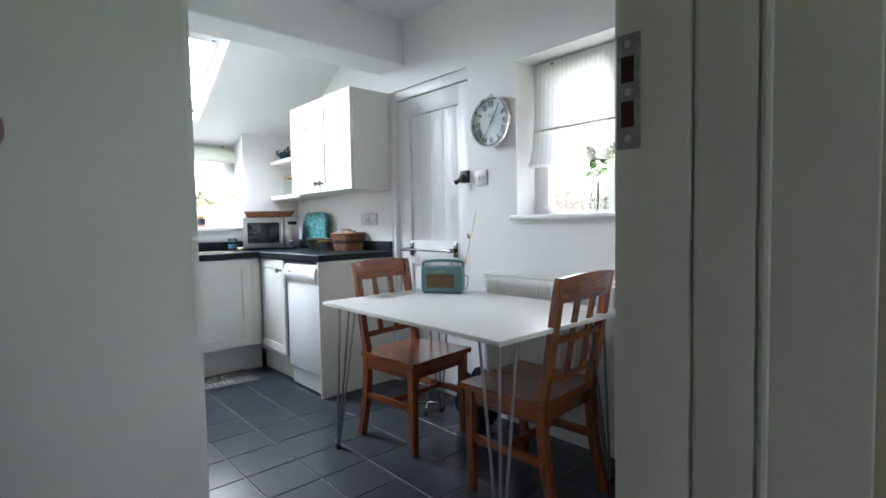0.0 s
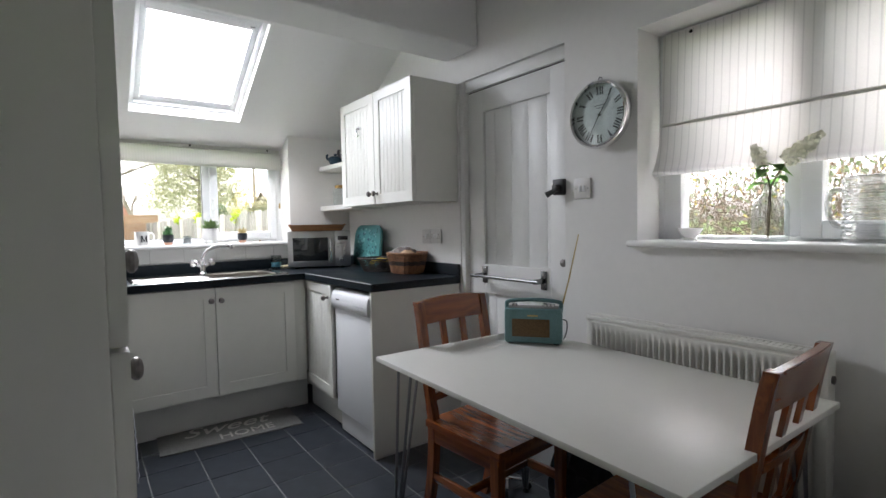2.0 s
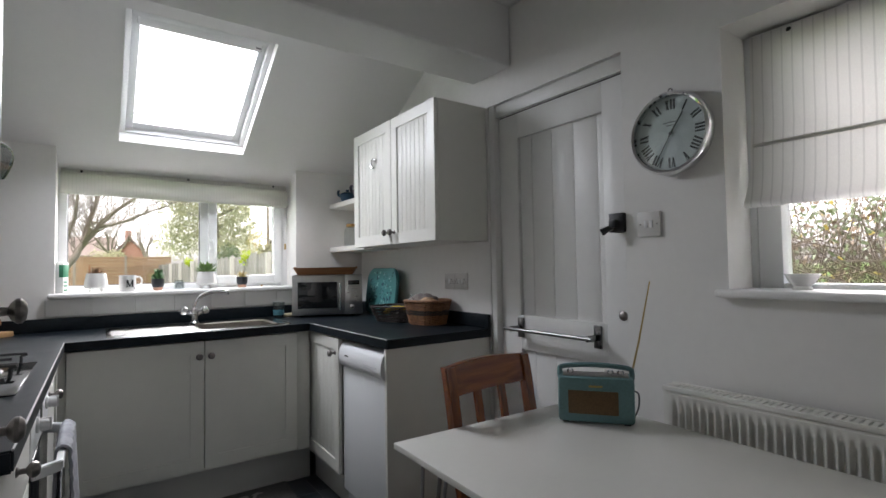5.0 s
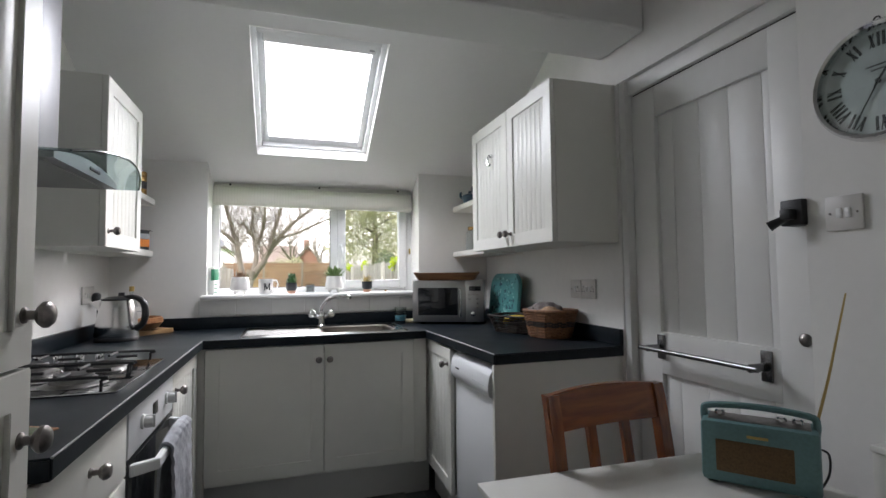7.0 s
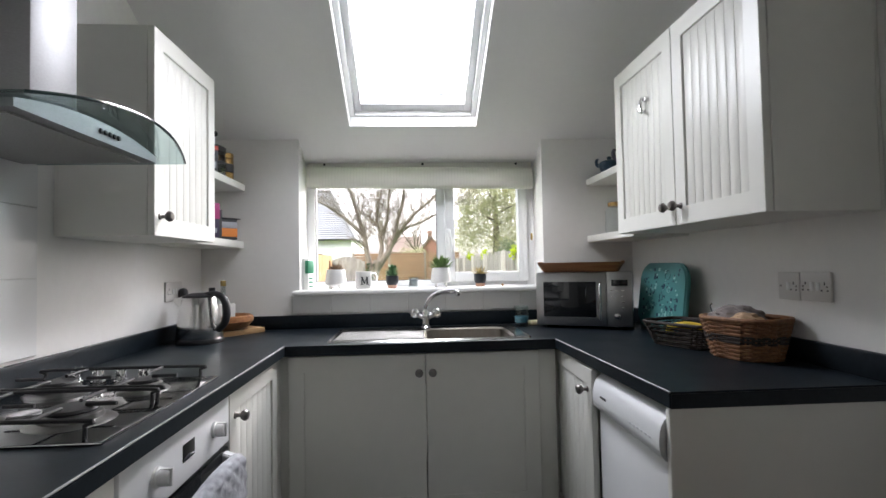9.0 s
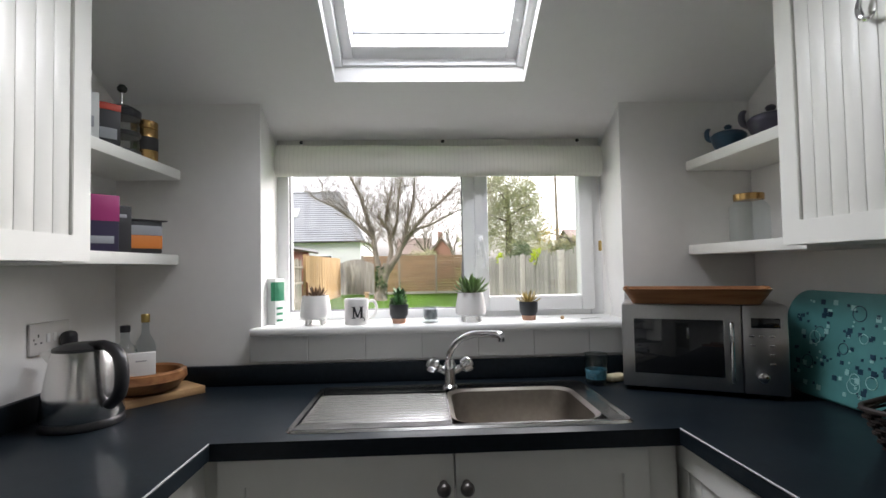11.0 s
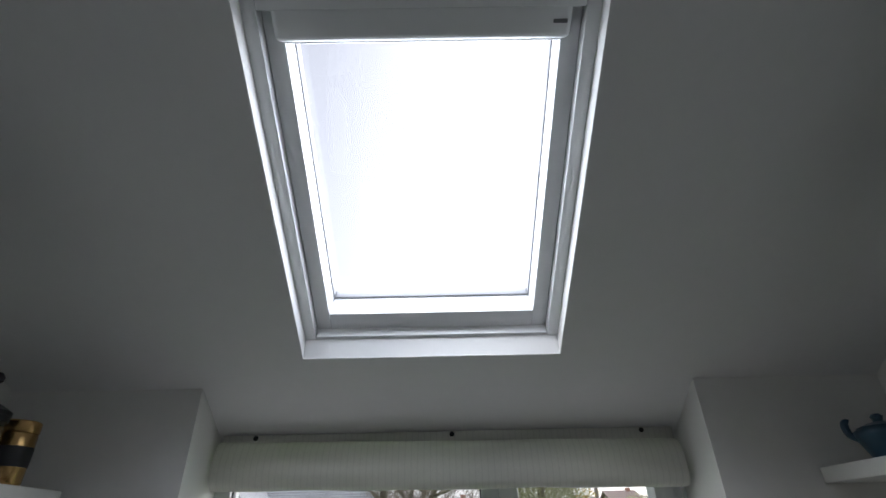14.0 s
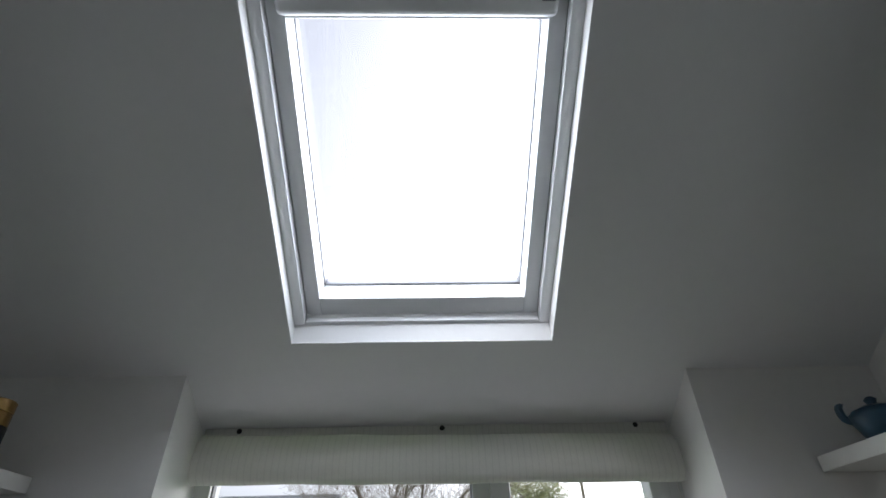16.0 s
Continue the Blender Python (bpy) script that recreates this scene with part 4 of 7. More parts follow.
# ---- table and chairs ----
tb = thing("dining_table", "white laminate dining table on steel hairpin legs", "table", pose(2.47, 2.372, 0, 0, 0, -1.5))
TW, TL, TZ = 0.375, 0.58, 0.727
boxpart("tabletop", (-TW, TW, -TL, TL, TZ - 0.017, TZ), TABLETOP, tb, 0.0018)
HAIR = mat("hairpin_steel", (0.3, 0.3, 0.31), 0.3, 1.0)
for sxx in (-1, 1):
    for syy in (-1, 1):
        cxx, cyy = sxx * (TW - 0.06), syy * (TL - 0.06)
        bm = bmesh.new()
        foot = Vector((cxx + sxx * 0.02, cyy + syy * 0.02, 0.006))
        for ddx, ddy in ((0, 0), (-sxx * 0.09, 0), (0, -syy * 0.09)):
            bm_tube(bm, [(cxx + ddx, cyy + ddy, TZ - 0.018), tuple(foot + Vector((ddx * 0.1, ddy * 0.1, 0.012)))], 0.0055, 8)
        bm_box(bm, cxx - 0.055 - 0.03 * sxx, cxx + 0.055 - 0.03 * sxx, cyy - 0.055 - 0.03 * syy, cyy + 0.055 - 0.03 * syy, TZ - 0.0215, TZ - 0.0175)
        leg = part("hairpin_leg", bm, HAIR, tb)
        part("foot_cap", bm_lathe(bmesh.new(), [(0.012, 0), (0.014, 0.003), (0.013, 0.02), (0.008, 0.026)], 14, at=(foot.x, foot.y, 0)), BLACKP, leg)


def dining_chair(m, label):
    """A pine chair that faces -y: curved top rail, lattice back, solid seat, stretchers."""
    c = thing("dining_chair", label, "chair", m, "chairs at the table")
    w, d, sh = 0.2, 0.18, 0.45
    # seat, slightly dished
    bm = bmesh.new()
    n = 10
    top, bot = [], []
    for i in range(n + 1):
        for lst, z in ((top, sh), (bot, sh - 0.026)):
            row = []
            for j in range(n + 1):
                x, y = -w - 0.012 + (2 * w + 0.024) * i / n, -d - 0.02 + (2 * d + 0.03) * j / n
                dish = 0.007 * (1 - (2 * i / n - 1) ** 2) * (1 - (2 * j / n - 1) ** 2) if lst is top else 0
                x *= 1 - 0.05 * j / n
                row.append(bm.verts.new((x, y, z - dish)))
            lst.append(row)
    for i in range(n):
        for j in range(n):
            bm.faces.new((top[i][j], top[i + 1][j], top[i + 1][j + 1], top[i][j + 1]))
            bm.faces.new((bot[i][j], bot[i][j + 1], bot[i + 1][j + 1], bot[i + 1][j]))
    for j in range(n):
        bm.faces.new((top[0][j], top[0][j + 1], bot[0][j + 1], bot[0][j]))
        bm.faces.new((top[n][j + 1], top[n][j], bot[n][j], bot[n][j + 1]))
    for i in range(n):
        bm.faces.new((top[i + 1][0], top[i][0], bot[i][0], bot[i + 1][0]))
        bm.faces.new((top[i][n], top[i + 1][n], bot[i + 1][n], bot[i][n]))
    part("seat", bm, PINE_Y, c)
    for s in (-1, 1):
        bm = bmesh.new()
        bm_box(bm, s * (w - 0.02) - 0.02, s * (w - 0.02) + 0.02, -d - 0.005, -d + 0.035, 0, sh - 0.026, 0.004)
        for v in bm.verts:
            if v.co.z < 0.02:
                v.co.x = s * (w - 0.02) + (v.co.x - s * (w - 0.02)) * 0.75
                v.co.y = (-d + 0.015) + (v.co.y + d - 0.015) * 0.75
        part("front_leg", bm, PINE_Z, c)
        # back leg and post in one sweep
        bm = bmesh.new()
        prof = smooth_arc([(0, d + 0.055, 0), (0, d + 0.008, 0.2), (0, d - 0.008, 0.42), (0, d + 0.02, 0.58), (0, d + 0.06, 0.83), (0, d + 0.075, 0.9)], 5)
        prev = None
        for q in prof:
            th = 0.036 if q.z < 0.5 else 0.03
            cur = [bm.verts.new((s * (w - 0.025) + a * 0.017, q.y + b * th / 2, q.z)) for a, b in ((-1, -1), (1, -1), (1, 1), (-1, 1))]
            if prev:
                for k in range(4):
                    bm.faces.new((prev[k], prev[(k + 1) % 4], cur[(k + 1) % 4], cur[k]))
            else:
                bm.faces.new(cur[::-1])
            prev = cur
        bm.faces.new(prev)
        part("back_post", bm, PINE_Z, c)
        boxpart("side_stretcher", (s * (w - 0.022) - 0.009, s * (w - 0.022) + 0.009, -d + 0.03, d, 0.205, 0.24), PINE_Y, c, 0.003)
        boxpart("side_apron", (s * (w - 0.02) - 0.01, s * (w - 0.02) + 0.01, -d + 0.033, d - 0.02, 0.365, 0.423), PINE_Y, c, 0.002)

    def rail(name, z0, z1, y0, y1, bow, th=0.02, x=w - 0.03):
        bm = bmesh.new()
        prev = None
        for i in range(13):
            f = i / 12 * 2 - 1
            off = bow * (1 - f * f)
            cur = [bm.verts.new((x * f, yy + off + b * th / 2, zz)) for yy, zz, b in ((y0, z0, -1), (y0, z0, 1), (y1, z1 + (0.012 * (1 - f * f) if name == "top_rail" else 0), 1), (y1, z1 + (0.012 * (1 - f * f) if name == "top_rail" else 0), -1))]
            if prev:
                for k in range(4):
                    bm.faces.new((prev[k], prev[(k + 1) % 4], cur[(k + 1) % 4], cur[k]))
            else:
                bm.faces.new(cur[::-1])
            prev = cur
        bm.faces.new(prev)
        bmesh.ops.recalc_face_normals(bm, faces=bm.faces[:])
        bmesh.ops.bevel(bm, geom=[e for e in bm.edges if e.calc_face_angle(0) > 0.7], offset=0.003, segments=2, affect="EDGES")
        return part(name, bm, PINE_X, c)

    rail("top_rail", 0.81, 0.898, d + 0.055, d + 0.074, 0.018, 0.024, w - 0.006)
    rail("mid_rail", 0.66, 0.688, d + 0.031, d + 0.036, 0.016, 0.018)
    rail("low_rail", 0.515, 0.54, d + 0.004, d + 0.01, 0.012, 0.018)
    for x in (-0.056, 0.056):
        bm = bmesh.new()
        prev = None
        for q in smooth_arc([(x, d + 0.02, 0.525), (x, d + 0.045, 0.68), (x, d + 0.07, 0.82)], 4):
            cur = [bm.verts.new((q.x + a * 0.014, q.y + b * 0.006, q.z)) for a, b in ((-1, -1), (1, -1), (1, 1), (-1, 1))]
            if prev:
                for k in range(4):
                    bm.faces.new((prev[k], prev[(k + 1) % 4], cur[(k + 1) % 4], cur[k]))
            else:
                bm.faces.new(cur[::-1])
            prev = cur
        bm.faces.new(prev)
        part("slat", bm, PINE_Z, c)
    boxpart("front_apron", (-w + 0.04, w - 0.04, -d + 0.005, -d + 0.025, 0.365, 0.423), PINE_X, c, 0.002)
    boxpart("back_apron", (-w + 0.04, w - 0.04, d - 0.02, d - 0.002, 0.365, 0.423), PINE_X, c, 0.002)
    boxpart("cross_stretcher", (-w + 0.03, w - 0.03, -0.012, 0.006, 0.21, 0.237), PINE_X, c, 0.003)
    return c


PINE_Y = wood("pine_along_y", (0.13, 0.031, 0.006), (0.3, 0.083, 0.017), 1, rough=0.27, coat=0.6)
dining_chair(pose(2.525, 2.765, 0, 0, 0, 5), "honey-stained pine chair pushed in at the table end")
dining_chair(pose(2.535, 2.035, 0, 0, 0, 182.5), "honey-stained pine chair with a knotty top rail, tucked under the table")

# ---- radio ----
TEAL = mat("teal_leathercloth", (0.12, 0.23, 0.24), 0.5, grain=0.12, grain_scale=120, bump=0.3, bump_scale=300)
GRILLE = mat("bronze_grille", (0.13, 0.075, 0.03), 0.5, 0.3, grain=0.3, grain_scale=250, bump=0.4, bump_scale=500)
GOLD = mat("brass_trim", (0.5, 0.36, 0.14), 0.3, 1.0)
ra = thing("retro_radio", "teal retro portable radio with a bronze grille", "radio", pose(2.712, 2.745, TZ, 0, 0, -52))
boxpart("case", (-0.112, 0.112, -0.048, 0.048, 0.004, 0.142), TEAL, ra, 0.011)
boxpart("grille", (-0.082, 0.066, -0.0495, -0.044, 0.03, 0.102), GRILLE, ra, 0.003)
boxpart("top_deck", (-0.098, 0.098, -0.034, 0.034, 0.1405, 0.1435), PEWTER, ra, 0.002)
boxpart("badge", (-0.02, 0.02, -0.0492, -0.047, 0.112, 0.118), GOLD, ra, 0.0005)
for x in (-0.075, 0.045, 0.075):
    part("dial", bm_lathe(bmesh.new(), [(0.011, 0), (0.011, 0.008), (0.008, 0.011)], 18, at=(x, 0, 0.146)), CHROME, ra)
part("carry_handle", bm_tube(bmesh.new(), smooth_arc([(-0.106, 0, 0.125), (-0.108, 0, 0.15), (-0.095, 0, 0.165), (0, 0, 0.172), (0.095, 0, 0.165), (0.108, 0, 0.15), (0.106, 0, 0.125)], 5), 0.008, 8), TEAL, ra, "teal leathercloth handle")
part("aerial", bm_tube(bmesh.new(), [(0.1, 0.035, 0.1), (0.135, 0.055, 0.24), (0.175, 0.08, 0.43)], [0.0035, 0.0028, 0.0018], 8), GOLD, ra, "brass telescopic aerial")
part("power_lead", bm_tube(bmesh.new(), smooth_arc([(0.11, 0.03, 0.09), (0.128, 0.035, 0.08), (0.128, 0.035, 0.04), (0.115, 0.04, 0.005)], 5), 0.0025, 6), BLACKP, ra)
for x in (-0.09, 0.09):
    part("foot", bm_box(bmesh.new(), x - 0.01, x + 0.01, -0.035, 0.035, 0, 0.006, 0.001), BLACKP, ra)

# ---- radiator ----
rd = thing("radiator", "cream enamelled panel radiator under the window", "radiator", pose(0, 0, 0))
ry0, ry1, rz0, rz1 = 1.83, 2.64, 0.17, 0.815
bm = bmesh.new()
nf = 34
pitch = (ry1 - ry0 - 0.06) / nf
zz = [rz0, rz0 + 0.012, rz0 + 0.05, rz0 + 0.075, rz1 - 0.05, rz1 - 0.026, rz1 - 0.01, rz1]
cols = []
for i in range(nf * 4 + 1):
    y = ry0 + 0.03 + (ry1 - ry0 - 0.06) * i / (nf * 4)
    groove = (0, 1, 1, 0)[i % 4] if i < nf * 4 else 0
    cols.append([bm.verts.new((2.905 + (0.008 if groove and 2 < k < 5 else 0) + (0.01 if k in (0, 7) else 0), y, z)) for k, z in enumerate(zz)])
for a, b in zip(cols, cols[1:]):
    for k in range(len(zz) - 1):
        bm.faces.new((a[k], a[k + 1], b[k + 1], b[k]))
part("front_panel", bm, RADIATOR, rd)
for ye in (ry0, ry1 - 0.031):
    part("end_cover", bm_box(bmesh.new(), 2.912, 2.975, ye, ye + 0.031, rz0, rz1 + 0.012, 0.003), RADIATOR, rd)
part("back_panel", bm_box(bmesh.new(), 2.945, 2.975, ry0 + 0.03, ry1 - 0.03, rz0, rz1 - 0.03, 0.003), RADIATOR, rd)
bm = bmesh.new()
bm_box(bm, 2.905, 2.918, ry0, ry1, rz1 - 0.002, rz1 + 0.012, 0.002)
bm_box(bm, 2.966, 2.975, ry0, ry1, rz1 + 0.004, rz1 + 0.014, 0.002)
ns = 44
for i in range(ns):
    y = ry0 + 0.03 + (ry1 - ry0 - 0.06) * i / (ns - 1)
    bm_box(bm, 2.916, 2.967, y - 0.0058, y + 0.0058, rz1 + 0.004, rz1 + 0.0105)
part("top_grille", bm, RADIATOR, rd, "slotted top grille")
part("bleed_plug", bm_lathe(bmesh.new(), [(0.012, 0), (0.012, 0.006), (0.006, 0.008)], 16, m=pose(2.945, ry0, 0.75, 90)), PEWTER, rd)
part("supply_pipe", bm_tube(bmesh.new(), [(2.94, ry0 + 0.04, rz0 + 0.01), (2.94, ry0 + 0.04, 0.0)], 0.0075, 10), RADIATOR, rd)
part("supply_pipe", bm_tube(bmesh.new(), [(2.94, ry1 - 0.04, rz0 + 0.01), (2.94, ry1 - 0.04, 0.0)], 0.0075, 10), RADIATOR, rd)

# ---- wall clock ----
ck = thing("wall_clock", "round chrome wall clock with roman numerals", "clock", pose(XR, 2.622, 1.641, 0, -90, 0))
R = 0.138
FACE = mat("clock_face", (0.8, 0.83, 0.81), 0.5, stain=0.03, stain_scale=12)
INK = mat("black_ink", (0.012, 0.012, 0.014), 0.6)
part("case", bm_lathe(bmesh.new(), [(R * 0.9, 0), (R * 0.98, 0.01), (R, 0.025), (R * 0.985, 0.042), (R * 0.94, 0.05), (R * 0.89, 0.046), (R * 0.875, 0.03), (R * 0.87, 0.022)], 64), CHROME, ck)
part("dial_face", bm_lathe(bmesh.new(), [(R * 0.875, 0.02), (R * 0.875, 0.0235)], 48), FACE, ck)


def clock_bar(bm, hour, r0, r1, w, shift=0.0, lean=0.0):
    a = radians(90 - hour * 30)
    # the face looks along +z of the clock; 12 points to +x of the clock's own axes after the turn
    u = Vector((math.sin(radians(90)) * math.cos(radians(hour * 30)), -math.sin(radians(hour * 30)), 0))
    s = Vector((-u.y, u.x, 0))
    p0, p1 = u * r0 + s * (shift - lean), u * r1 + s * (shift + lean)
    q = [p0 - s * w, p0 + s * w, p1 + s * w, p1 - s * w]
    v0 = [bm.verts.new((p.x, p.y, 0.0235)) for p in q]
    v1 = [bm.verts.new((p.x, p.y, 0.0243)) for p in q]
    bm.faces.new(v1)
    for i in range(4):
        bm.faces.new((v0[i], v0[(i + 1) % 4], v1[(i + 1) % 4], v1[i]))


ROMAN = {1: "I", 2: "II", 3: "III", 4: "IIII", 5: "V", 6: "VI", 7: "VII", 8: "VIII", 9: "IX", 10: "X", 11: "XI", 12: "XII"}
for hour, text in ROMAN.items():
    bm = bmesh.new()
    width = {"I": 0.0105, "V": 0.0165, "X": 0.0165}
    total = sum(width[ch] for ch in text)
    pos = -total / 2
    for ch in text:
        mid = pos + width[ch] / 2
        sgn = -1
        if ch == "I":
            clock_bar(bm, hour, R * 0.58, R * 0.82, 0.0031, sgn * mid)
        elif ch == "V":
            clock_bar(bm, hour, R * 0.58, R * 0.82, 0.003, sgn * (mid - 0.002), sgn * -0.0025)
            clock_bar(bm, hour, R * 0.58, R * 0.82, 0.0013, sgn * (mid + 0.0025), sgn * 0.0025)
        else:
            clock_bar(bm, hour, R * 0.58, R * 0.82, 0.003, sgn * mid, sgn * -0.004)
            clock_bar(bm, hour, R * 0.58, R * 0.82, 0.0013, sgn * mid, sgn * 0.004)
        pos += width[ch]
    part("numeral", bm, INK, ck)
for nm, hour, ln, w in (("hour_hand", 1.17, 0.55, 0.0025), ("minute_hand", 7.0, 0.78, 0.0018)):
    bm = bmesh.new()
    clock_bar(bm, hour, -0.015, R * ln, w)
    h = part(nm, bm, INK, ck)
    h.location.z = 0.004
part("hub", bm_lathe(bmesh.new(), [(0.005, 0.0235), (0.005, 0.031), (0.003, 0.032)], 16), INK, ck)
bm = bmesh.new()
bm_box(bm, R * 0.26, R * 0.29, -0.026, 0.026, 0.0235, 0.0241)
bm_box(bm, R * 0.19, R * 0.215, -0.016, 0.016, 0.0235, 0.0241)
part("maker_lettering", bm, mat("grey_ink", (0.2, 0.2, 0.2), 0.6), ck)
gl = part("cover_glass", bm_lathe(bmesh.new(), [(R * 0.88, 0.036), (R * 0.88, 0.038), (R * 0.5, 0.042), (0.001, 0.0435)], 48), CLEAR, ck)
gl.visible_shadow = False
part("hanging_loop", bm_tube(bmesh.new(), [(R + 0.006 + 0.007 * math.cos(radians(a)), 0.007 * math.sin(radians(a)), 0.02) for a in range(0, 360, 30)], 0.0018, 6, True), IRON, ck)


# ---- switch and sockets ----
# greyer than white_plastic, in place of the edge shading round the plates
PLATE = mat("shade_greyed_plastic", (0.62, 0.6, 0.57), 0.4, stain=0.03, stain_scale=20)
def face_plate(name, label, m, w, rockers, holes):
    p = thing(name, label, name.split("_")[-1], m)
    boxpart("plate", (-w / 2, w / 2, -0.009, 0.0, -0.043, 0.043), PLATE, p, 0.003)
    for x in rockers:
        boxpart("rocker", (x - 0.006, x + 0.006, -0.0125, -0.008, -0.012, 0.012), WHITEP, p, 0.0015)
    for x in holes:
        # black blocks on the plate face stand for the shade in the pin holes
        bm = bmesh.new()
        bm_box(bm, x - 0.002, x + 0.002, -0.0096, -0.0085, 0.005, 0.013)
        bm_box(bm, x - 0.013, x - 0.007, -0.0096, -0.0085, -0.013, -0.009)
        bm_box(bm, x + 0.007, x + 0.013, -0.0096, -0.0085, -0.013, -0.009)
        part("pin_hole_shade", bm, INK, p)
    for x in (-w / 2 + 0.012, w / 2 - 0.012):
        part("screw", bm_lathe(bmesh.new(), [(0.003, 0), (0.0028, 0.0012)], 10, m=pose(x, -0.009, 0, 90)), PEWTER, p)
    return p


face_plate("light_switch", "white plastic double light switch on the wall", pose(XR, 2.722, 1.35, 0, 0, -90), 0.086, (-0.01, 0.01), ())
face_plate("wall_socket", "white plastic single wall socket", pose(XR, 3.905, 1.135, 0, 0, -90), 0.086, (0.0,), (0.02,))
face_plate("wall_socket", "white plastic double wall socket", pose(XR, 3.805, 1.137, 0, 0, -90), 0.11, (-0.01, 0.012), (-0.034, 0.034))
sk2 = face_plate("wall_socket", "white plastic double wall socket with a black plug", pose(XL, 4.70, 1.125, 0, 0, 90), 0.146, (-0.012, 0.012), (-0.045,))
plug = part("plug", bm_box(bmesh.new(), 0.022, 0.066, -0.045, -0.0095, -0.04, 0.012, 0.016, 4), BLACKP, sk2, "black plug")
part("plug_lead", bm_tube(bmesh.new(), smooth_arc([(0.046, -0.03, -0.03), (0.046, -0.032, -0.08), (0.04, -0.035, -0.15), (0.03, -0.05, -0.2), (-0.03, -0.07, -0.211), (-0.1, -0.09, -0.211)], 5), 0.0035, 8), BLACKP, sk2)

# ---- floor mat ----
MATM = mat("grey_doormat", (0.17, 0.165, 0.155), 0.95, grain=0.3, grain_scale=150, stain=0.1, bump=0.6, bump_scale=300)
LETTER = mat("cream_lettering", (0.5, 0.48, 0.43), 0.95, grain=0.2, grain_scale=150)
mt = thing("door_mat", "grey kitchen mat with cream lettering before the sink", "mat", pose(1.93, 4.505, 0.0, 0, 0, -3))
boxpart("woven_base", (-0.375, 0.385, -0.21, 0.2, 0.0, 0.009), MATM, mt, 0.003)


def lettering(text, size, x, y, z, parent, material, shear=0.0, rot=(0, 0, 0), depth=0.0006, name="lettering", bold=0.0):
    cu = bpy.data.curves.new(name, "FONT")
    cu.body, cu.size, cu.align_x, cu.extrude, cu.shear, cu.offset = text, size, "CENTER", depth, shear, size * bold
    tmp = bpy.data.objects.new("tmp_text", cu)
    scene.collection.objects.link(tmp)
    bpy.context.view_layer.update()
    me = bpy.data.meshes.new_from_object(tmp.evaluated_get(bpy.context.evaluated_depsgraph_get()))
    bpy.data.objects.remove(tmp)
    ob = new(name, me)
    me.materials.clear()
    me.materials.append(material)
    ob.parent = parent
    ob.matrix_basis = pose(x, y, z, *rot)
    return ob


lettering("Home", 0.1, -0.08, 0.085, 0.0095, mt, LETTER, 0.5)
lettering("Sweet", 0.19, -0.02, -0.045, 0.0095, mt, LETTER, 0.4)
lettering("HOME", 0.11, 0.08, -0.165, 0.0095, mt, LETTER)

# ---- pedal bin and the things under the table ----
bn = thing("pedal_bin", "black pedal bin with a chrome rim", "bin", pose(2.49, 1.44, 0) @ Matrix.Diagonal((1.2, 1.2, 1, 1)))
part("body", bm_lathe(bmesh.new(), [(0.118, 0.0), (0.12, 0.01), (0.122, 0.5), (0.123, 0.51)], 40), mat("black_enamel", (0.012, 0.013, 0.016), 0.15, coat=0.5), bn)
part("rim", bm_lathe(bmesh.new(), [(0.124, 0.5), (0.127, 0.505), (0.127, 0.525), (0.122, 0.53)], 40), CHROME, bn, "chrome rim")
part("lid", bm_lathe(bmesh.new(), [(0.121, 0.528), (0.122, 0.54), (0.105, 0.562), (0.06, 0.575), (0.005, 0.579)], 40), bpy.data.materials["black_enamel"], bn)
part("pedal", bm_box(bmesh.new(), -0.17, -0.1, -0.03, 0.03, 0.015, 0.027, 0.005), CHROME, bn)

CLOTHB = mat("black_cloth", (0.012, 0.012, 0.014), 0.9, grain=0.3, grain_scale=40, bump=0.5, bump_scale=60)
bm = bmesh.new()
bmesh.ops.create_icosphere(bm, subdivisions=4, radius=1.0)
for v in bm.verts:
    k = 1 + 0.22 * noise.noise(v.co * 2.2) + 0.08 * noise.noise(v.co * 6)
    v.co = Vector((v.co.x * 0.11 * k, v.co.y * 0.13 * k, max(0.0, (v.co.z * 0.5 + 0.46) * 0.3 * k)))
single("black_bag", bm, CLOTHB, "slumped black fabric bag on the floor under the table", "bag", pose(2.84, 2.62, 0))
fl = thing("castor_stool", "chrome castor base of a stool under the table", "stool", pose(2.78, 2.98, 0) @ Matrix.Scale(0.75, 4))
part("column", bm_tube(bmesh.new(), [(0, 0, 0.05), (0, 0, 0.36)], 0.012, 12), CHROME, fl)
for k in range(4):
    a = radians(45 + 90 * k)
    leg = part("leg", bm_tube(bmesh.new(), [(0, 0, 0.06), (0.12 * math.cos(a), 0.12 * math.sin(a), 0.052)], 0.009, 8), CHROME, fl)
    part("castor", bm_lathe(bmesh.new(), [(0.018, -0.012), (0.022, -0.008), (0.022, 0.008), (0.018, 0.012)], 18, m=pose(0.125 * math.cos(a), 0.125 * math.sin(a), 0.0225, 90, 0, math.degrees(a))), BLACKP, leg)


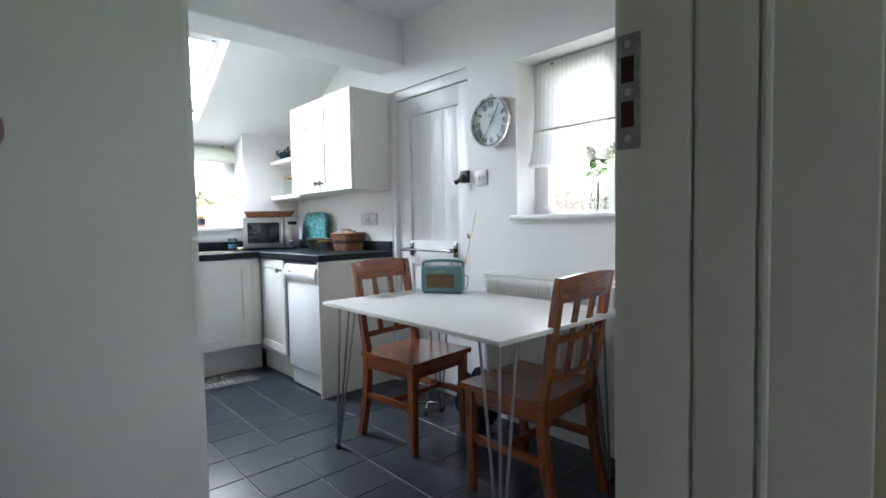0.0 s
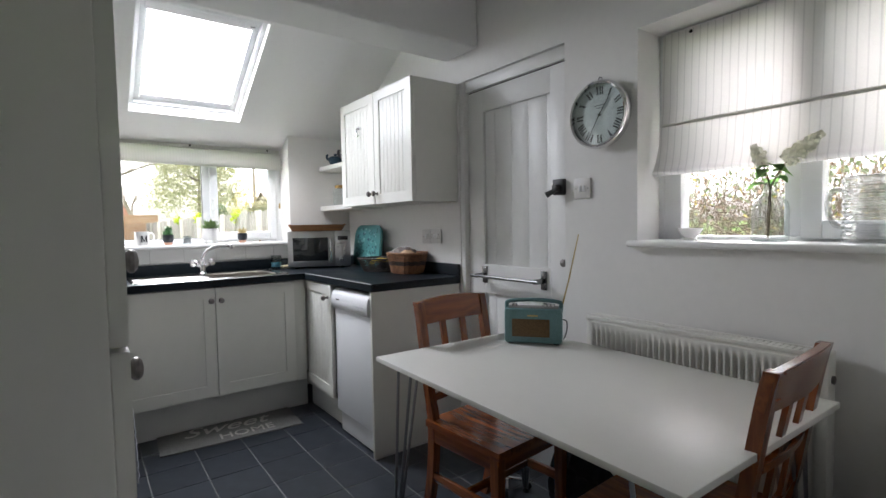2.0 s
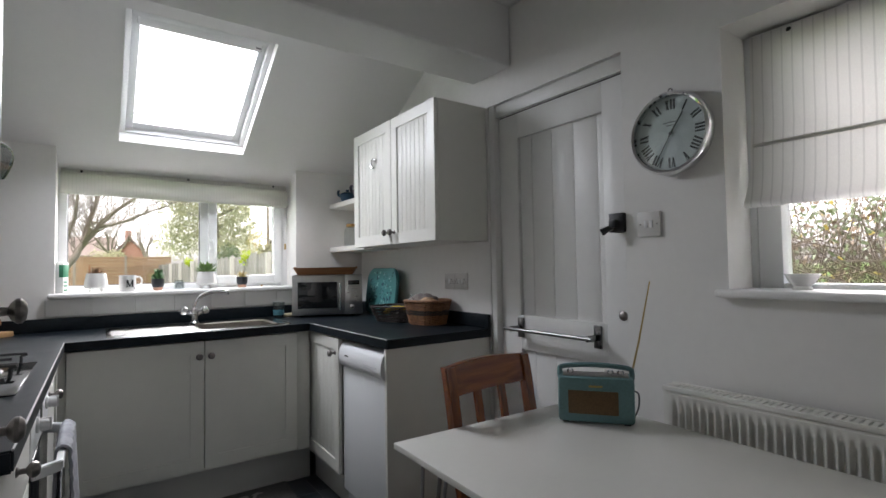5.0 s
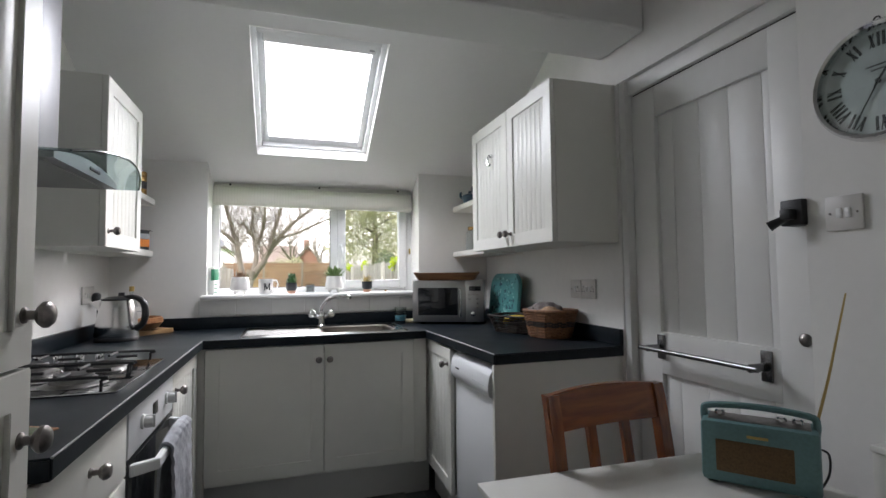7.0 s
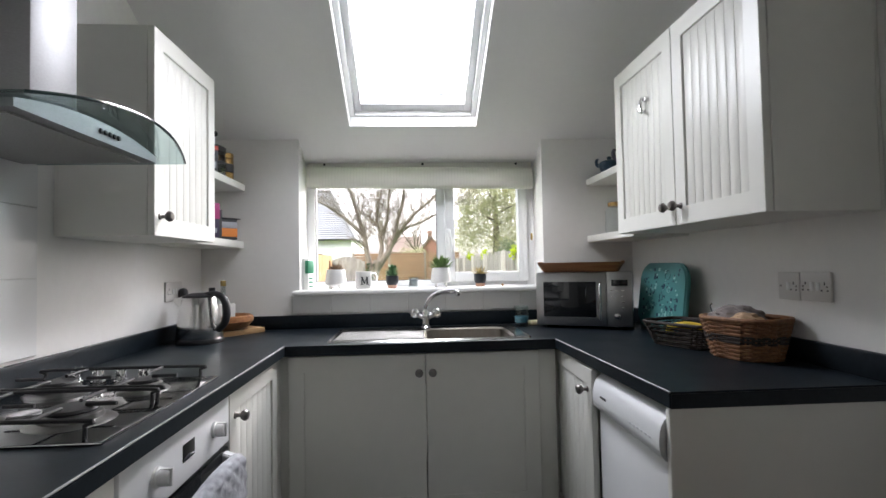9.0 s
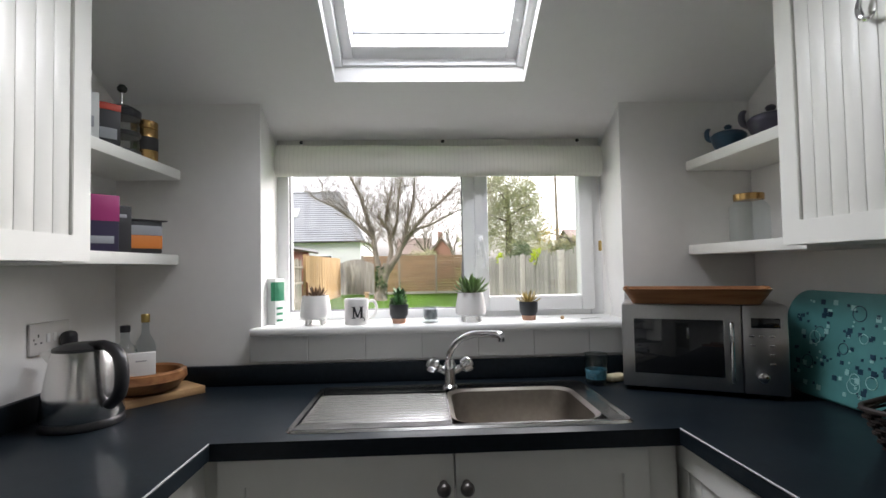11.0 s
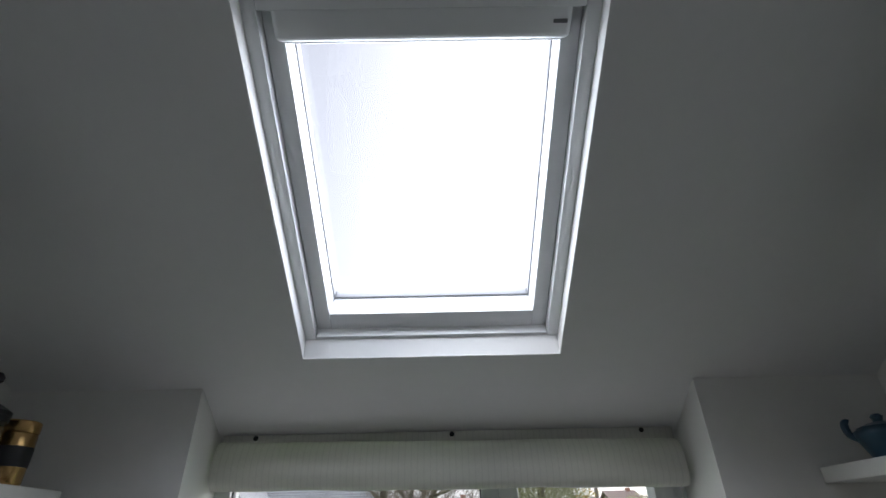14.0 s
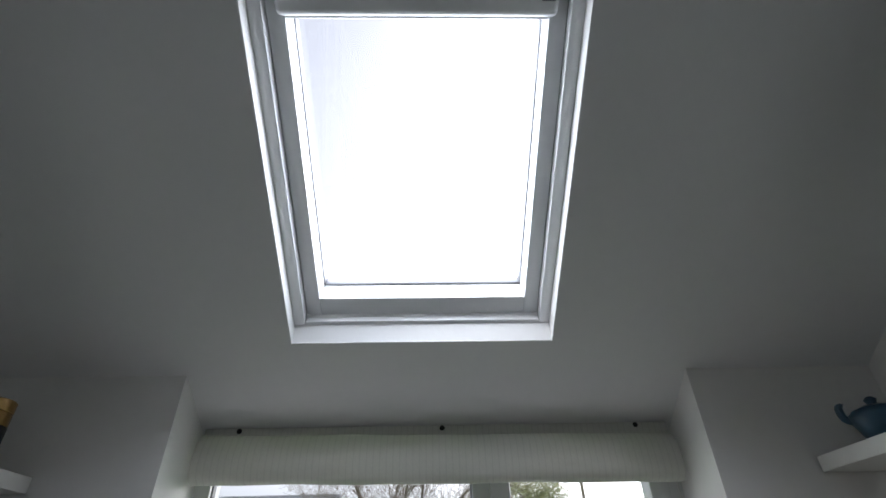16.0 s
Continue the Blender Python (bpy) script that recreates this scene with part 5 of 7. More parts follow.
# ---- hob and hood ----
hb = thing("gas_hob", "stainless steel four-burner gas hob with black pan supports", "hob", pose(1.03, 3.63, WT))
HOBSTEEL = mat("polished_hob_steel", (0.3, 0.3, 0.31), 0.12, 1.0, grain=0.06, grain_scale=90, stretch=(1, 10, 1), rough_var=0.05)
boxpart("tray", (-0.24, 0.24, -0.265, 0.265, 0.0, 0.007), HOBSTEEL, hb, 0.003)
BURN = mat("burner_aluminium", (0.2, 0.195, 0.19), 0.36, 1.0, grain=0.15, grain_scale=60)
for bx, by, br in ((0.1, -0.13, 0.05), (0.11, 0.12, 0.038), (-0.1, -0.13, 0.036), (-0.1, 0.12, 0.045)):
    b = part("burner", bm_lathe(bmesh.new(), [(br * 1.6, 0.007), (br * 1.5, 0.01), (br * 1.15, 0.014), (br * 1.1, 0.024), (br * 0.95, 0.028)], 30, at=(bx, by, 0)), BURN, hb)
    part("burner_cap", bm_lathe(bmesh.new(), [(br * 0.92, 0.028), (br * 0.95, 0.031), (br * 0.9, 0.036), (br * 0.2, 0.0375)], 30, at=(bx, by, 0)), IRON, b)
for gy in (-0.132, 0.122):
    bm = bmesh.new()
    x0, x1, y0, y1 = -0.21, 0.2, gy - 0.115, gy + 0.115
    h = 0.041
    for yy in (y0, y1):
        bm_tube(bm, smooth_arc([(x0, yy, 0.008), (x0, yy, h - 0.01), (x0 + 0.015, yy, h), (x1 - 0.015, yy, h), (x1, yy, h - 0.01), (x1, yy, 0.008)], 4), 0.0043, 8)
    for bx in (-0.1, 0.1):
        bm_tube(bm, smooth_arc([(bx, y0, h), (bx, y0 + 0.04, h + 0.001), (bx, gy - 0.03, h)], 3), 0.0043, 8)
        bm_tube(bm, smooth_arc([(bx, y1, h), (bx, y1 - 0.04, h + 0.001), (bx, gy + 0.03, h)], 3), 0.0043, 8)
    bm_tube(bm, [(x0 + 0.01, gy, h), (-0.13, gy, h)], 0.0043, 8)
    bm_tube(bm, [(x1 - 0.01, gy, h), (0.13, gy, h)], 0.0043, 8)
    bm_tube(bm, [(-0.03, gy, h), (0.03, gy, h)], 0.0043, 8)
    part("pan_support", bm, IRON, hb, "black cast pan support")
for k in range(4):
    kx = -0.13 + k * 0.06
    bm = bmesh.new()
    bm_lathe(bm, [(0.018, 0.007), (0.018, 0.01), (0.014, 0.012), (0.013, 0.036), (0.011, 0.04)], 20, at=(kx, 0.232, 0))
    bm_box(bm, kx - 0.004, kx + 0.004, 0.216, 0.248, 0.024, 0.04, 0.002)
    part("control_knob", bm, CHROME, hb)

hd2 = thing("cooker_hood", "stainless steel chimney cooker hood with a curved glass canopy", "hood", pose(XL, 3.605, 0))
HOODSTEEL = mat("hood_steel", (0.22, 0.22, 0.23), 0.5, 1.0, grain=0.12, grain_scale=120, stretch=(1, 1, 8), rough_var=0.05)
boxpart("chimney", (0.001, 0.235, -0.04, 0.112, 1.571, 2.62), HOODSTEEL, hd2, 0.003)
bm = bmesh.new()


def arc_z(v):
    return 1.566 - 0.04 * (v / 0.29) ** 2


out = []
nn = 20
for i in range(nn + 1):
    v = -0.245 + 0.49 * i / nn
    out.append((v, arc_z(v) - 0.003))
poly = [(-0.245, 1.518)] + out + [(0.245, 1.518)]
bm_prism(bm, poly, 0.002, 0.36, "x")
part("body", bm, HOODSTEEL, hd2)
part("filter", bm_box(bmesh.new(), 0.03, 0.33, -0.22, 0.22, 1.513, 1.5178), mat("filter_mesh", (0.3, 0.3, 0.3), 0.45, 1.0, grain=0.3, grain_scale=300), hd2)
bm = bmesh.new()
top, bot = [], []
nu = 26
for i in range(nu + 1):
    v = -0.295 + 0.59 * i / nu
    reach = 0.465 - 0.05 * (v / 0.295) ** 2
    z = arc_z(v)
    top.append((bm.verts.new((0.003, v, z + 0.006)), bm.verts.new((reach, v, z + 0.006))))
    bot.append((bm.verts.new((0.003, v, z)), bm.verts.new((reach, v, z))))
for i in range(nu):
    bm.faces.new((top[i][0], top[i][1], top[i + 1][1], top[i + 1][0]))
    bm.faces.new((bot[i][0], bot[i + 1][0], bot[i + 1][1], bot[i][1]))
    bm.faces.new((top[i][1], bot[i][1], bot[i + 1][1], top[i + 1][1]))
    bm.faces.new((top[i][0], top[i + 1][0], bot[i + 1][0], bot[i][0]))
bm.faces.new((top[0][0], bot[0][0], bot[0][1], top[0][1]))
bm.faces.new((top[-1][0], top[-1][1], bot[-1][1], bot[-1][0]))
SMOKE = glass_mat("grey_green_glass", (0.66, 0.74, 0.74), 0.05)
rim_pts = []
for i in range(nu + 1):
    v = -0.295 + 0.59 * i / nu
    rim_pts.append((0.465 - 0.05 * (v / 0.295) ** 2, v, arc_z(v) + 0.003))
part("glass_edge", bm_tube(bmesh.new(), rim_pts, 0.0034, 6), mat("dark_glass_edge", (0.03, 0.05, 0.05), 0.15), hd2, "dark polished glass edge")
part("glass_canopy", bm, SMOKE, hd2, "curved grey glass canopy")
for k in range(5):
    part("button", bm_lathe(bmesh.new(), [(0.006, 0), (0.006, 0.004), (0.004, 0.005)], 12, m=pose(0.36, 0.0 + k * 0.017, 1.541, 0, 90)), BLACKP, hd2)

# ---- microwave and what stands by it ----
mw = thing("microwave_oven", "brushed steel microwave oven with a dark door", "microwave", pose(2.666, 4.80, WT, 0, 0, -25.7))
w, dph, hgt = 0.2165, 0.098, 0.265
boxpart("case", (-w, w, -dph, dph, 0.012, hgt), STEEL, mw, 0.005)
fd = boxpart("door", (-w, 0.105, -dph - 0.018, -dph, 0.014, hgt - 0.002), STEEL, mw, 0.004)
boxpart("window", (-w + 0.035, 0.06, -dph - 0.0195, -dph - 0.016, 0.055, hgt - 0.045), DARKGLASS, fd, 0.001)
bm = bmesh.new()
bm_tube(bm, smooth_arc([(0.078, -dph - 0.018, 0.05), (0.078, -dph - 0.035, 0.055), (0.078, -dph - 0.038, 0.13), (0.078, -dph - 0.035, 0.205), (0.078, -dph - 0.018, 0.21)], 5), 0.0065, 10)
part("door_handle", bm, CHROME, fd)
pn = boxpart("control_panel", (0.107, w, -dph - 0.018, -dph, 0.014, hgt - 0.002), STEEL, mw, 0.003)
boxpart("display", (0.128, w - 0.018, -dph - 0.0195, -dph - 0.017, 0.2, 0.228), DARKGLASS, pn, 0.001)
for x, z in ((0.128, 0.178), (0.152, 0.178), (0.177, 0.178), (0.177, 0.152), (0.177, 0.126), (0.177, 0.1), (0.13, 0.152)):
    boxpart("button", (x - 0.007, x + 0.007, -dph - 0.021, -dph - 0.017, z - 0.003, z + 0.003), CHROME, pn, 0.001)
part("dial", bm_lathe(bmesh.new(), [(0.017, 0), (0.017, 0.004), (0.014, 0.016), (0.011, 0.018)], 24, m=pose(0.152, -dph - 0.018, 0.063, 90)), CHROME, pn)
for x in (-0.16, 0.16):
    for y in (-0.07, 0.07):
        part("foot", bm_lathe(bmesh.new(), [(0.014, 0), (0.015, 0.013)], 12, at=(x, y, 0)), BLACKP, mw)


def open_tray(bm, w, d, h, flare, t):
    o0, o1 = rrect(-w, w, -d, d, 0.02, 4), rrect(-w - flare, w + flare, -d - flare, d + flare, 0.03, 4)
    i0, i1 = rrect(-w + t, w - t, -d + t, d - t, 0.015, 4), rrect(-w - flare + t, w + flare - t, -d - flare + t, d + flare - t, 0.025, 4)
    a, b, c, e = ring(bm, o0, 0), ring(bm, o1, h), ring(bm, i1, h), ring(bm, i0, t)
    bm.faces.new(a[::-1])
    bridge(bm, a, b)
    bridge(bm, b, c)
    bridge(bm, c, e)
    bm.faces.new(e)


tr = thing("wooden_tray", "long wooden serving tray lying on the microwave", "tray", pose(2.635, 4.765, WT + hgt + 0.0008, 0, 0, -25.7))
bm = bmesh.new()
open_tray(bm, 0.17, 0.075, 0.045, 0.028, 0.006)
part("tray_body", bm, OAK, tr)
for s in (-1, 1):
    part("handle", bm_box(bmesh.new(), s * 0.192 - 0.006, s * 0.192 + 0.006, -0.045, 0.045, 0.036, 0.05, 0.004), OAK, tr)

# turquoise patterned bread bin, rounded top
TURQ = mat("turquoise_print", (0.085, 0.27, 0.265), 0.5, grain=0.06, grain_scale=30, stain=0.1, stain_scale=8)
NAVY = mat("navy_print", (0.012, 0.05, 0.09), 0.4)
PALEP = mat("pale_print", (0.35, 0.6, 0.58), 0.4)
bb = thing("patterned_board", "turquoise padded board with printed squares leaning on the wall", "board", pose(2.93, 4.555, WT, -7, 0, -90))
prof = rrect(-0.2, 0.2, 0.002, 0.3, 0.085, 8)
bm = bmesh.new()
bm_prism(bm, prof, -0.035, -0.012, "y")
bmesh.ops.bevel(bm, geom=[e for e in bm.edges if e.calc_face_angle(0) > 1.2], offset=0.006, segments=2, affect="EDGES")
part("shell", bm, TURQ, bb)
rnd = random.Random(5)
for k in range(110):
    x, z = rnd.uniform(-0.15, 0.15), rnd.uniform(0.03, 0.275)
    q = rnd.choice((0.0025, 0.0035, 0.005, 0.007))
    part("printed_square", bm_box(bmesh.new(), x - q, x + q, -0.0362, -0.0348, z - q, z + q), NAVY if k % 3 else PALEP, bb, smooth=False)
for k in range(9):
    x, z, r = rnd.uniform(-0.12, 0.12), rnd.uniform(0.05, 0.25), rnd.uniform(0.012, 0.02)
    part("printed_ring", bm_tube(bmesh.new(), [(x + r * math.cos(radians(a)), -0.0355, z + r * math.sin(radians(a))) for a in range(0, 360, 24)], 0.0012, 5, True), NAVY if k % 2 else PALEP, bb)
bm = bmesh.new()
bm_tube(bm, smooth_arc([(2.99, 4.3, 1.05), (2.965, 4.27, 1.04), (2.96, 4.24, 1.0), (2.97, 4.26, 0.96), (2.975, 4.3, 0.935), (2.955, 4.33, 0.914)], 5), 0.003, 6)
single("power_cable", bm, BLACKP, "loose black power cable by the wall", "cable")


# baskets of woven strands
def basket(name, label, m, w, d, h, flare, material, rows, posts, rope=0.0042, band=None, corner=0.55):
    b = thing(name, label, "basket", m)

    def loop(f, off, phase):
        pts = []
        base = rrect(-w - flare * f, w + flare * f, -d - flare * f, d + flare * f, min(w, d) * corner, 8)
        n = len(base)
        for i, (x, y) in enumerate(base):
            wob = off * math.sin(i * math.pi * posts / n + phase)
            l = math.hypot(x, y)
            pts.append((x * (1 + wob / l), y * (1 + wob / l), 0.006 + h * f))
        return pts
    for r in range(rows):
        dark = band and rows * 0.42 < r < rows * 0.62
        part("weave_strand", bm_tube(bmesh.new(), loop(r / (rows - 1), 0.0055, math.pi * (r % 2)), rope, 6, True), band if dark else material, b, "dark woven band" if dark else "")
    bm = bmesh.new()
    a = rrect(-w, w, -d, d, min(w, d) * corner, 8)
    bm_prism(bm, a, 0.001, 0.008)
    part("base", bm, material, b)
    base = rrect(-w, w, -d, d, min(w, d) * corner, 8)
    topl = rrect(-w - flare, w + flare, -d - flare, d + flare, min(w, d) * corner, 8)
    for i in range(0, len(base), max(1, len(base) // posts)):
        part("stake", bm_tube(bmesh.new(), [(*base[i], 0.004), (*topl[i], h + 0.008)], rope * 0.8, 5), material, b)
    bm = bmesh.new()
    bm_tube(bm, loop(1.06, 0.002, 0), rope * 1.9, 8, True)
    part("rim", bm, material, b)
    return b


WICK = mat("tan_wicker", (0.23, 0.105, 0.045), 0.6, grain=0.4, grain_scale=60, stain=0.2, stain_scale=12, bump=0.4, bump_scale=150)
DWICK = mat("dark_wicker", (0.03, 0.02, 0.016), 0.6, grain=0.3, grain_scale=60, bump=0.4)
basket("wicker_basket", "tan wicker basket holding folded cloths", pose(2.875, 3.945, WT, 0, 0, -68), 0.096, 0.072, 0.112, 0.02, WICK, 19, 22, 0.0042, DWICK, 0.95)
basket("dark_basket", "low dark wire basket of fruit on the worktop", pose(2.825, 4.19, WT, 0, 0, -66), 0.10, 0.075, 0.075, 0.025, DWICK, 10, 17, 0.003)
CHECK = mat("checked_cloth", (0.22, 0.19, 0.18), 0.95, grain=0.4, grain_scale=70, bump=0.5)
for nm, lab, x, y, z, sx_, sy_, sz_, mm, cat in (
        ("folded_cloth", "crumpled checked tea towel in the wicker basket", 2.875, 3.985, WT + 0.115, 0.085, 0.075, 0.045, CHECK, "cloth"),
        ("bread_roll", "pale bread roll in the wicker basket", 2.85, 3.905, WT + 0.112, 0.05, 0.045, 0.032, mat("bread_crust", (0.5, 0.33, 0.2), 0.8, grain=0.3), "bread")):
    bm = bmesh.new()
    bmesh.ops.create_icosphere(bm, subdivisions=4, radius=1.0)
    for v in bm.verts:
        k = 1 + 0.2 * noise.noise(v.co * 2.5 + Vector((x * 9, 0, 0))) + 0.1 * noise.noise(v.co * 7)
        v.co = Vector((v.co.x * sx_ * k, v.co.y * sy_ * k, v.co.z * sz_ * k))
    single(nm, bm, mm, lab, cat, pose(x, y, z))
YEL = mat("banana_skin", (0.65, 0.45, 0.03), 0.5, grain=0.15, stain=0.15, stain_scale=20)
single("banana", bm_tube(bmesh.new(), smooth_arc([(-0.08, 0, 0.03), (-0.05, 0.0, 0.052), (0, 0, 0.06), (0.05, 0, 0.05), (0.075, 0, 0.03)], 4), [0.004] + [0.008] + [0.014] * 13 + [0.009, 0.004], 10), YEL,
       "yellow banana in the dark basket", "fruit", pose(2.82, 4.17, WT + 0.015, 0, 0, -40))

# tumbler and soap by the sink
tg = thing("drinking_glass", "clear tumbler with a flower print beside the sink", "glass", pose(2.362, 4.865, WT))
part("vessel", bm_lathe(bmesh.new(), [(0.03, 0), (0.032, 0.003), (0.037, 0.1), (0.0355, 0.1), (0.031, 0.008), (0.002, 0.007)], 28), CLEAR, tg)
part("flower_print", bm_lathe(bmesh.new(), [(0.0325, 0.02), (0.0345, 0.05), (0.0338, 0.05), (0.032, 0.02)], 28), mat("blue_print", (0.1, 0.3, 0.4), 0.3, grain=0.5, grain_scale=90), tg)
single("soap_bar", bm_box(bmesh.new(), -0.035, 0.035, -0.02, 0.02, 0, 0.024, 0.008, 3), mat("cream_soap", (0.7, 0.6, 0.4), 0.4), "cream bar of soap behind the sink", "soap", pose(2.44, 4.90, WT, 0, 0, 20))

# ---- left worktop ----
kt = thing("electric_kettle", "polished steel electric kettle with a black handle", "kettle", pose(0.917, 4.61, WT, 0, 0, -15) @ Matrix.Diagonal((1.2, 1.2, 0.98, 1)))
part("base_plate", bm_lathe(bmesh.new(), [(0.077, 0), (0.079, 0.003), (0.078, 0.016), (0.0755, 0.02)], 36), BLACKP, kt)
part("body", bm_lathe(bmesh.new(), [(0.0745, 0.02), (0.0775, 0.026), (0.072, 0.09), (0.062, 0.16), (0.057, 0.19), (0.055, 0.196)], 40), mat("kettle_steel", (0.66, 0.65, 0.64), 0.2, 1.0, bump=0.03, bump_scale=20), kt)
part("lid", bm_lathe(bmesh.new(), [(0.056, 0.196), (0.055, 0.204), (0.035, 0.213), (0.01, 0.216)], 32), BLACKP, kt)
part("handle", bm_tube(bmesh.new(), smooth_arc([(0.03, -0.005, 0.208), (0.07, -0.01, 0.212), (0.108, -0.014, 0.185), (0.118, -0.016, 0.13), (0.108, -0.015, 0.085), (0.08, -0.01, 0.058)], 6), [0.011] * 8 + [0.0135] * 23, 10), BLACKP, kt, "black loop handle")
bm = bmesh.new()
bm_prism(bm, [(-0.1, 0.188), (-0.054, 0.2), (-0.05, 0.15), (-0.062, 0.145)], -0.018, 0.018, "y")
part("spout", bm, bpy.data.materials["kettle_steel"], kt)

cb = thing("chopping_board", "thick pale wooden chopping board", "board", pose(0.925, 4.83, WT, 0, 0, 50))
boxpart("board_block", (-0.13, 0.17, -0.09, 0.09, 0, 0.024), PALEWOOD, cb, 0.003)
wb_ = single("wooden_bowl", bm_lathe(bmesh.new(), [(0.06, 0), (0.085, 0.012), (0.105, 0.035), (0.103, 0.055), (0.095, 0.06), (0.088, 0.055), (0.085, 0.035), (0.06, 0.014), (0.002, 0.012)], 40), OAK,
             "turned brown wooden bowl on the chopping board", "bowl", pose(0.945, 4.84, WT + 0.0245) @ Matrix.Scale(1.13, 4))
bxs = thing("salt_box", "small white card box of sea salt standing in the bowl", "box", pose(0.95, 4.815, WT + 0.042, 0, 0, 28))
boxpart("carton", (-0.038, 0.038, -0.016, 0.016, 0, 0.105), mat("white_card", (0.72, 0.71, 0.68), 0.6), bxs, 0.001)
boxpart("print_bar", (-0.026, 0.026, -0.0168, -0.0155, 0.022, 0.034), mat("green_print", (0.1, 0.2, 0.15), 0.6), bxs, 0.0002)
boxpart("print_bar", (-0.014, 0.014, -0.0168, -0.0155, 0.08, 0.084), mat("grey_print_small", (0.35, 0.35, 0.35), 0.6), bxs, 0.0002)


def bottle(label, m, r, h, liquid, fill, cap, capcol):
    b = thing("oil_bottle", label, "bottle", m)
    part("vessel", bm_lathe(bmesh.new(), [(r * 0.96, 0), (r, 0.004), (r, h * 0.58), (r * 0.8, h * 0.66), (r * 0.38, h * 0.75), (r * 0.36, h * 0.92)], 24), CLEAR, b)
    part("contents", bm_lathe(bmesh.new(), [(r * 0.9, 0.004), (r * 0.93, 0.006), (r * 0.93, h * fill)], 24), liquid, b)
    part("cap", bm_lathe(bmesh.new(), [(r * 0.42, h * 0.9), (r * 0.44, h), (r * 0.38, h * 1.01)], 18), capcol, b)
    return b


OIL = mat("golden_oil", (0.42, 0.24, 0.02), 0.1)
bottle("glass oil bottle with a black cap on the board", pose(0.852, 4.90, WT + 0.0245), 0.034, 0.195, OIL, 0.5, 0, BLACKP)
bottle("tall clear bottle with a gold cap behind the bowl", pose(0.885, 4.955, WT), 0.03, 0.25, mat("pale_vinegar", (0.5, 0.47, 0.4), 0.1), 0.3, 0, GOLD)
pc = thing("printed_card", "small green and orange printed card on the worktop", "card", pose(1.185, 3.01, WT, 0, 0, -28))
boxpart("card_sheet", (-0.045, 0.045, -0.075, 0.075, 0, 0.004), mat("tan_card", (0.4, 0.2, 0.1), 0.5, grain=0.3, grain_scale=30), pc, 0.001)
boxpart("green_print", (-0.038, 0.036, 0.0, 0.066, 0.0038, 0.0046), mat("leaf_green_print", (0.08, 0.11, 0.05), 0.5, grain=0.6, grain_scale=60), pc, 0.0002)
boxpart("cream_print", (-0.03, 0.02, -0.06, -0.02, 0.0038, 0.0046), mat("cream_print", (0.55, 0.45, 0.3), 0.5, grain=0.4, grain_scale=50), pc, 0.0002)

# ---- left shelves ----
zu, zl = 1.6485, 1.3585


def carton(label, m, w, d, h, base, bands, cat="box"):
    b = thing("packet", label, cat, m)
    boxpart("carton", (-w, w, -d, d, 0, h), base, b, 0.002)
    for z0, z1, mm, sxw in bands:
        boxpart("printed_band", (-w - 0.0006 if sxw else -w * 0.7, w + 0.0006 if sxw else w * 0.7, -d - 0.0008, d + 0.0008 if sxw else -d + 0.001, z0, z1), mm, b, 0.0003)
    return b


PINK = mat("pink_card", (0.34, 0.03, 0.15), 0.5)
PURPLE = mat("purple_card", (0.028, 0.02, 0.055), 0.5)
BLKCARD = mat("black_card", (0.02, 0.02, 0.022), 0.5)
ORANGE = mat("orange_card", (0.65, 0.2, 0.03), 0.5)
GREYC = mat("grey_card", (0.3, 0.31, 0.33), 0.5)
carton("pink and purple tea packet on the shelf", pose(0.937, 4.63, zl, 0, 0, 50), 0.04, 0.035, 0.15, PURPLE, ((0.08, 0.149, PINK, True), (0.02, 0.04, GREYC, False)))
carton("black tea box on the shelf", pose(0.9, 4.735, zl, 0, 0, 55), 0.045, 0.04, 0.135, BLKCARD, ((0.1, 0.11, GREYC, False),))
c2 = carton("open black and orange box of tea bags", pose(0.915, 4.84, zl, 0, 0, 55), 0.06, 0.045, 0.10, BLKCARD, ((0.015, 0.055, ORANGE, True), (0.056, 0.085, GREYC, True)))
part("lid_flap", bm_box(bmesh.new(), -0.062, 0.075, -0.05, 0.046, 0.1, 0.104, 0.001), BLKCARD, c2)
carton("white foil coffee packet on the shelf", pose(0.9, 4.61, zu, 0, 0, 45), 0.04, 0.03, 0.135, mat("white_foil", (0.6, 0.61, 0.6), 0.35), ((0.04, 0.07, GREYC, False),))
carton("red and black coffee packet on the shelf", pose(0.935, 4.665, zu, 0, 0, 50), 0.03, 0.022, 0.12, BLKCARD, ((0.1, 0.119, mat("red_card", (0.5, 0.05, 0.02), 0.5), True), (0.02, 0.05, GREYC, False)))
cf = thing("cafetiere", "glass coffee press with a black plunger", "coffee press", pose(0.92, 4.765, zu, 0, 0, 100))
part("beaker", bm_lathe(bmesh.new(), [(0.044, 0.006), (0.046, 0.01), (0.046, 0.125), (0.044, 0.126)], 28), CLEAR, cf)
bm = bmesh.new()
for z in (0.0, 0.055, 0.112):
    bm_lathe(bm, [(0.047, z), (0.049, z + 0.002), (0.049, z + 0.012), (0.047, z + 0.014)], 28)
part("frame_band", bm, BLACKP, cf)
part("lid", bm_lathe(bmesh.new(), [(0.05, 0.124), (0.05, 0.132), (0.03, 0.145), (0.005, 0.148)], 28), BLACKP, cf)
part("plunger_rod", bm_tube(bmesh.new(), [(0, 0, 0.146), (0, 0, 0.19)], 0.0025, 8), CHROME, cf)
part("plunger_knob", bm_lathe(bmesh.new(), [(0.006, 0.188), (0.013, 0.194), (0.014, 0.202), (0.008, 0.211)], 16), BLACKP, cf)
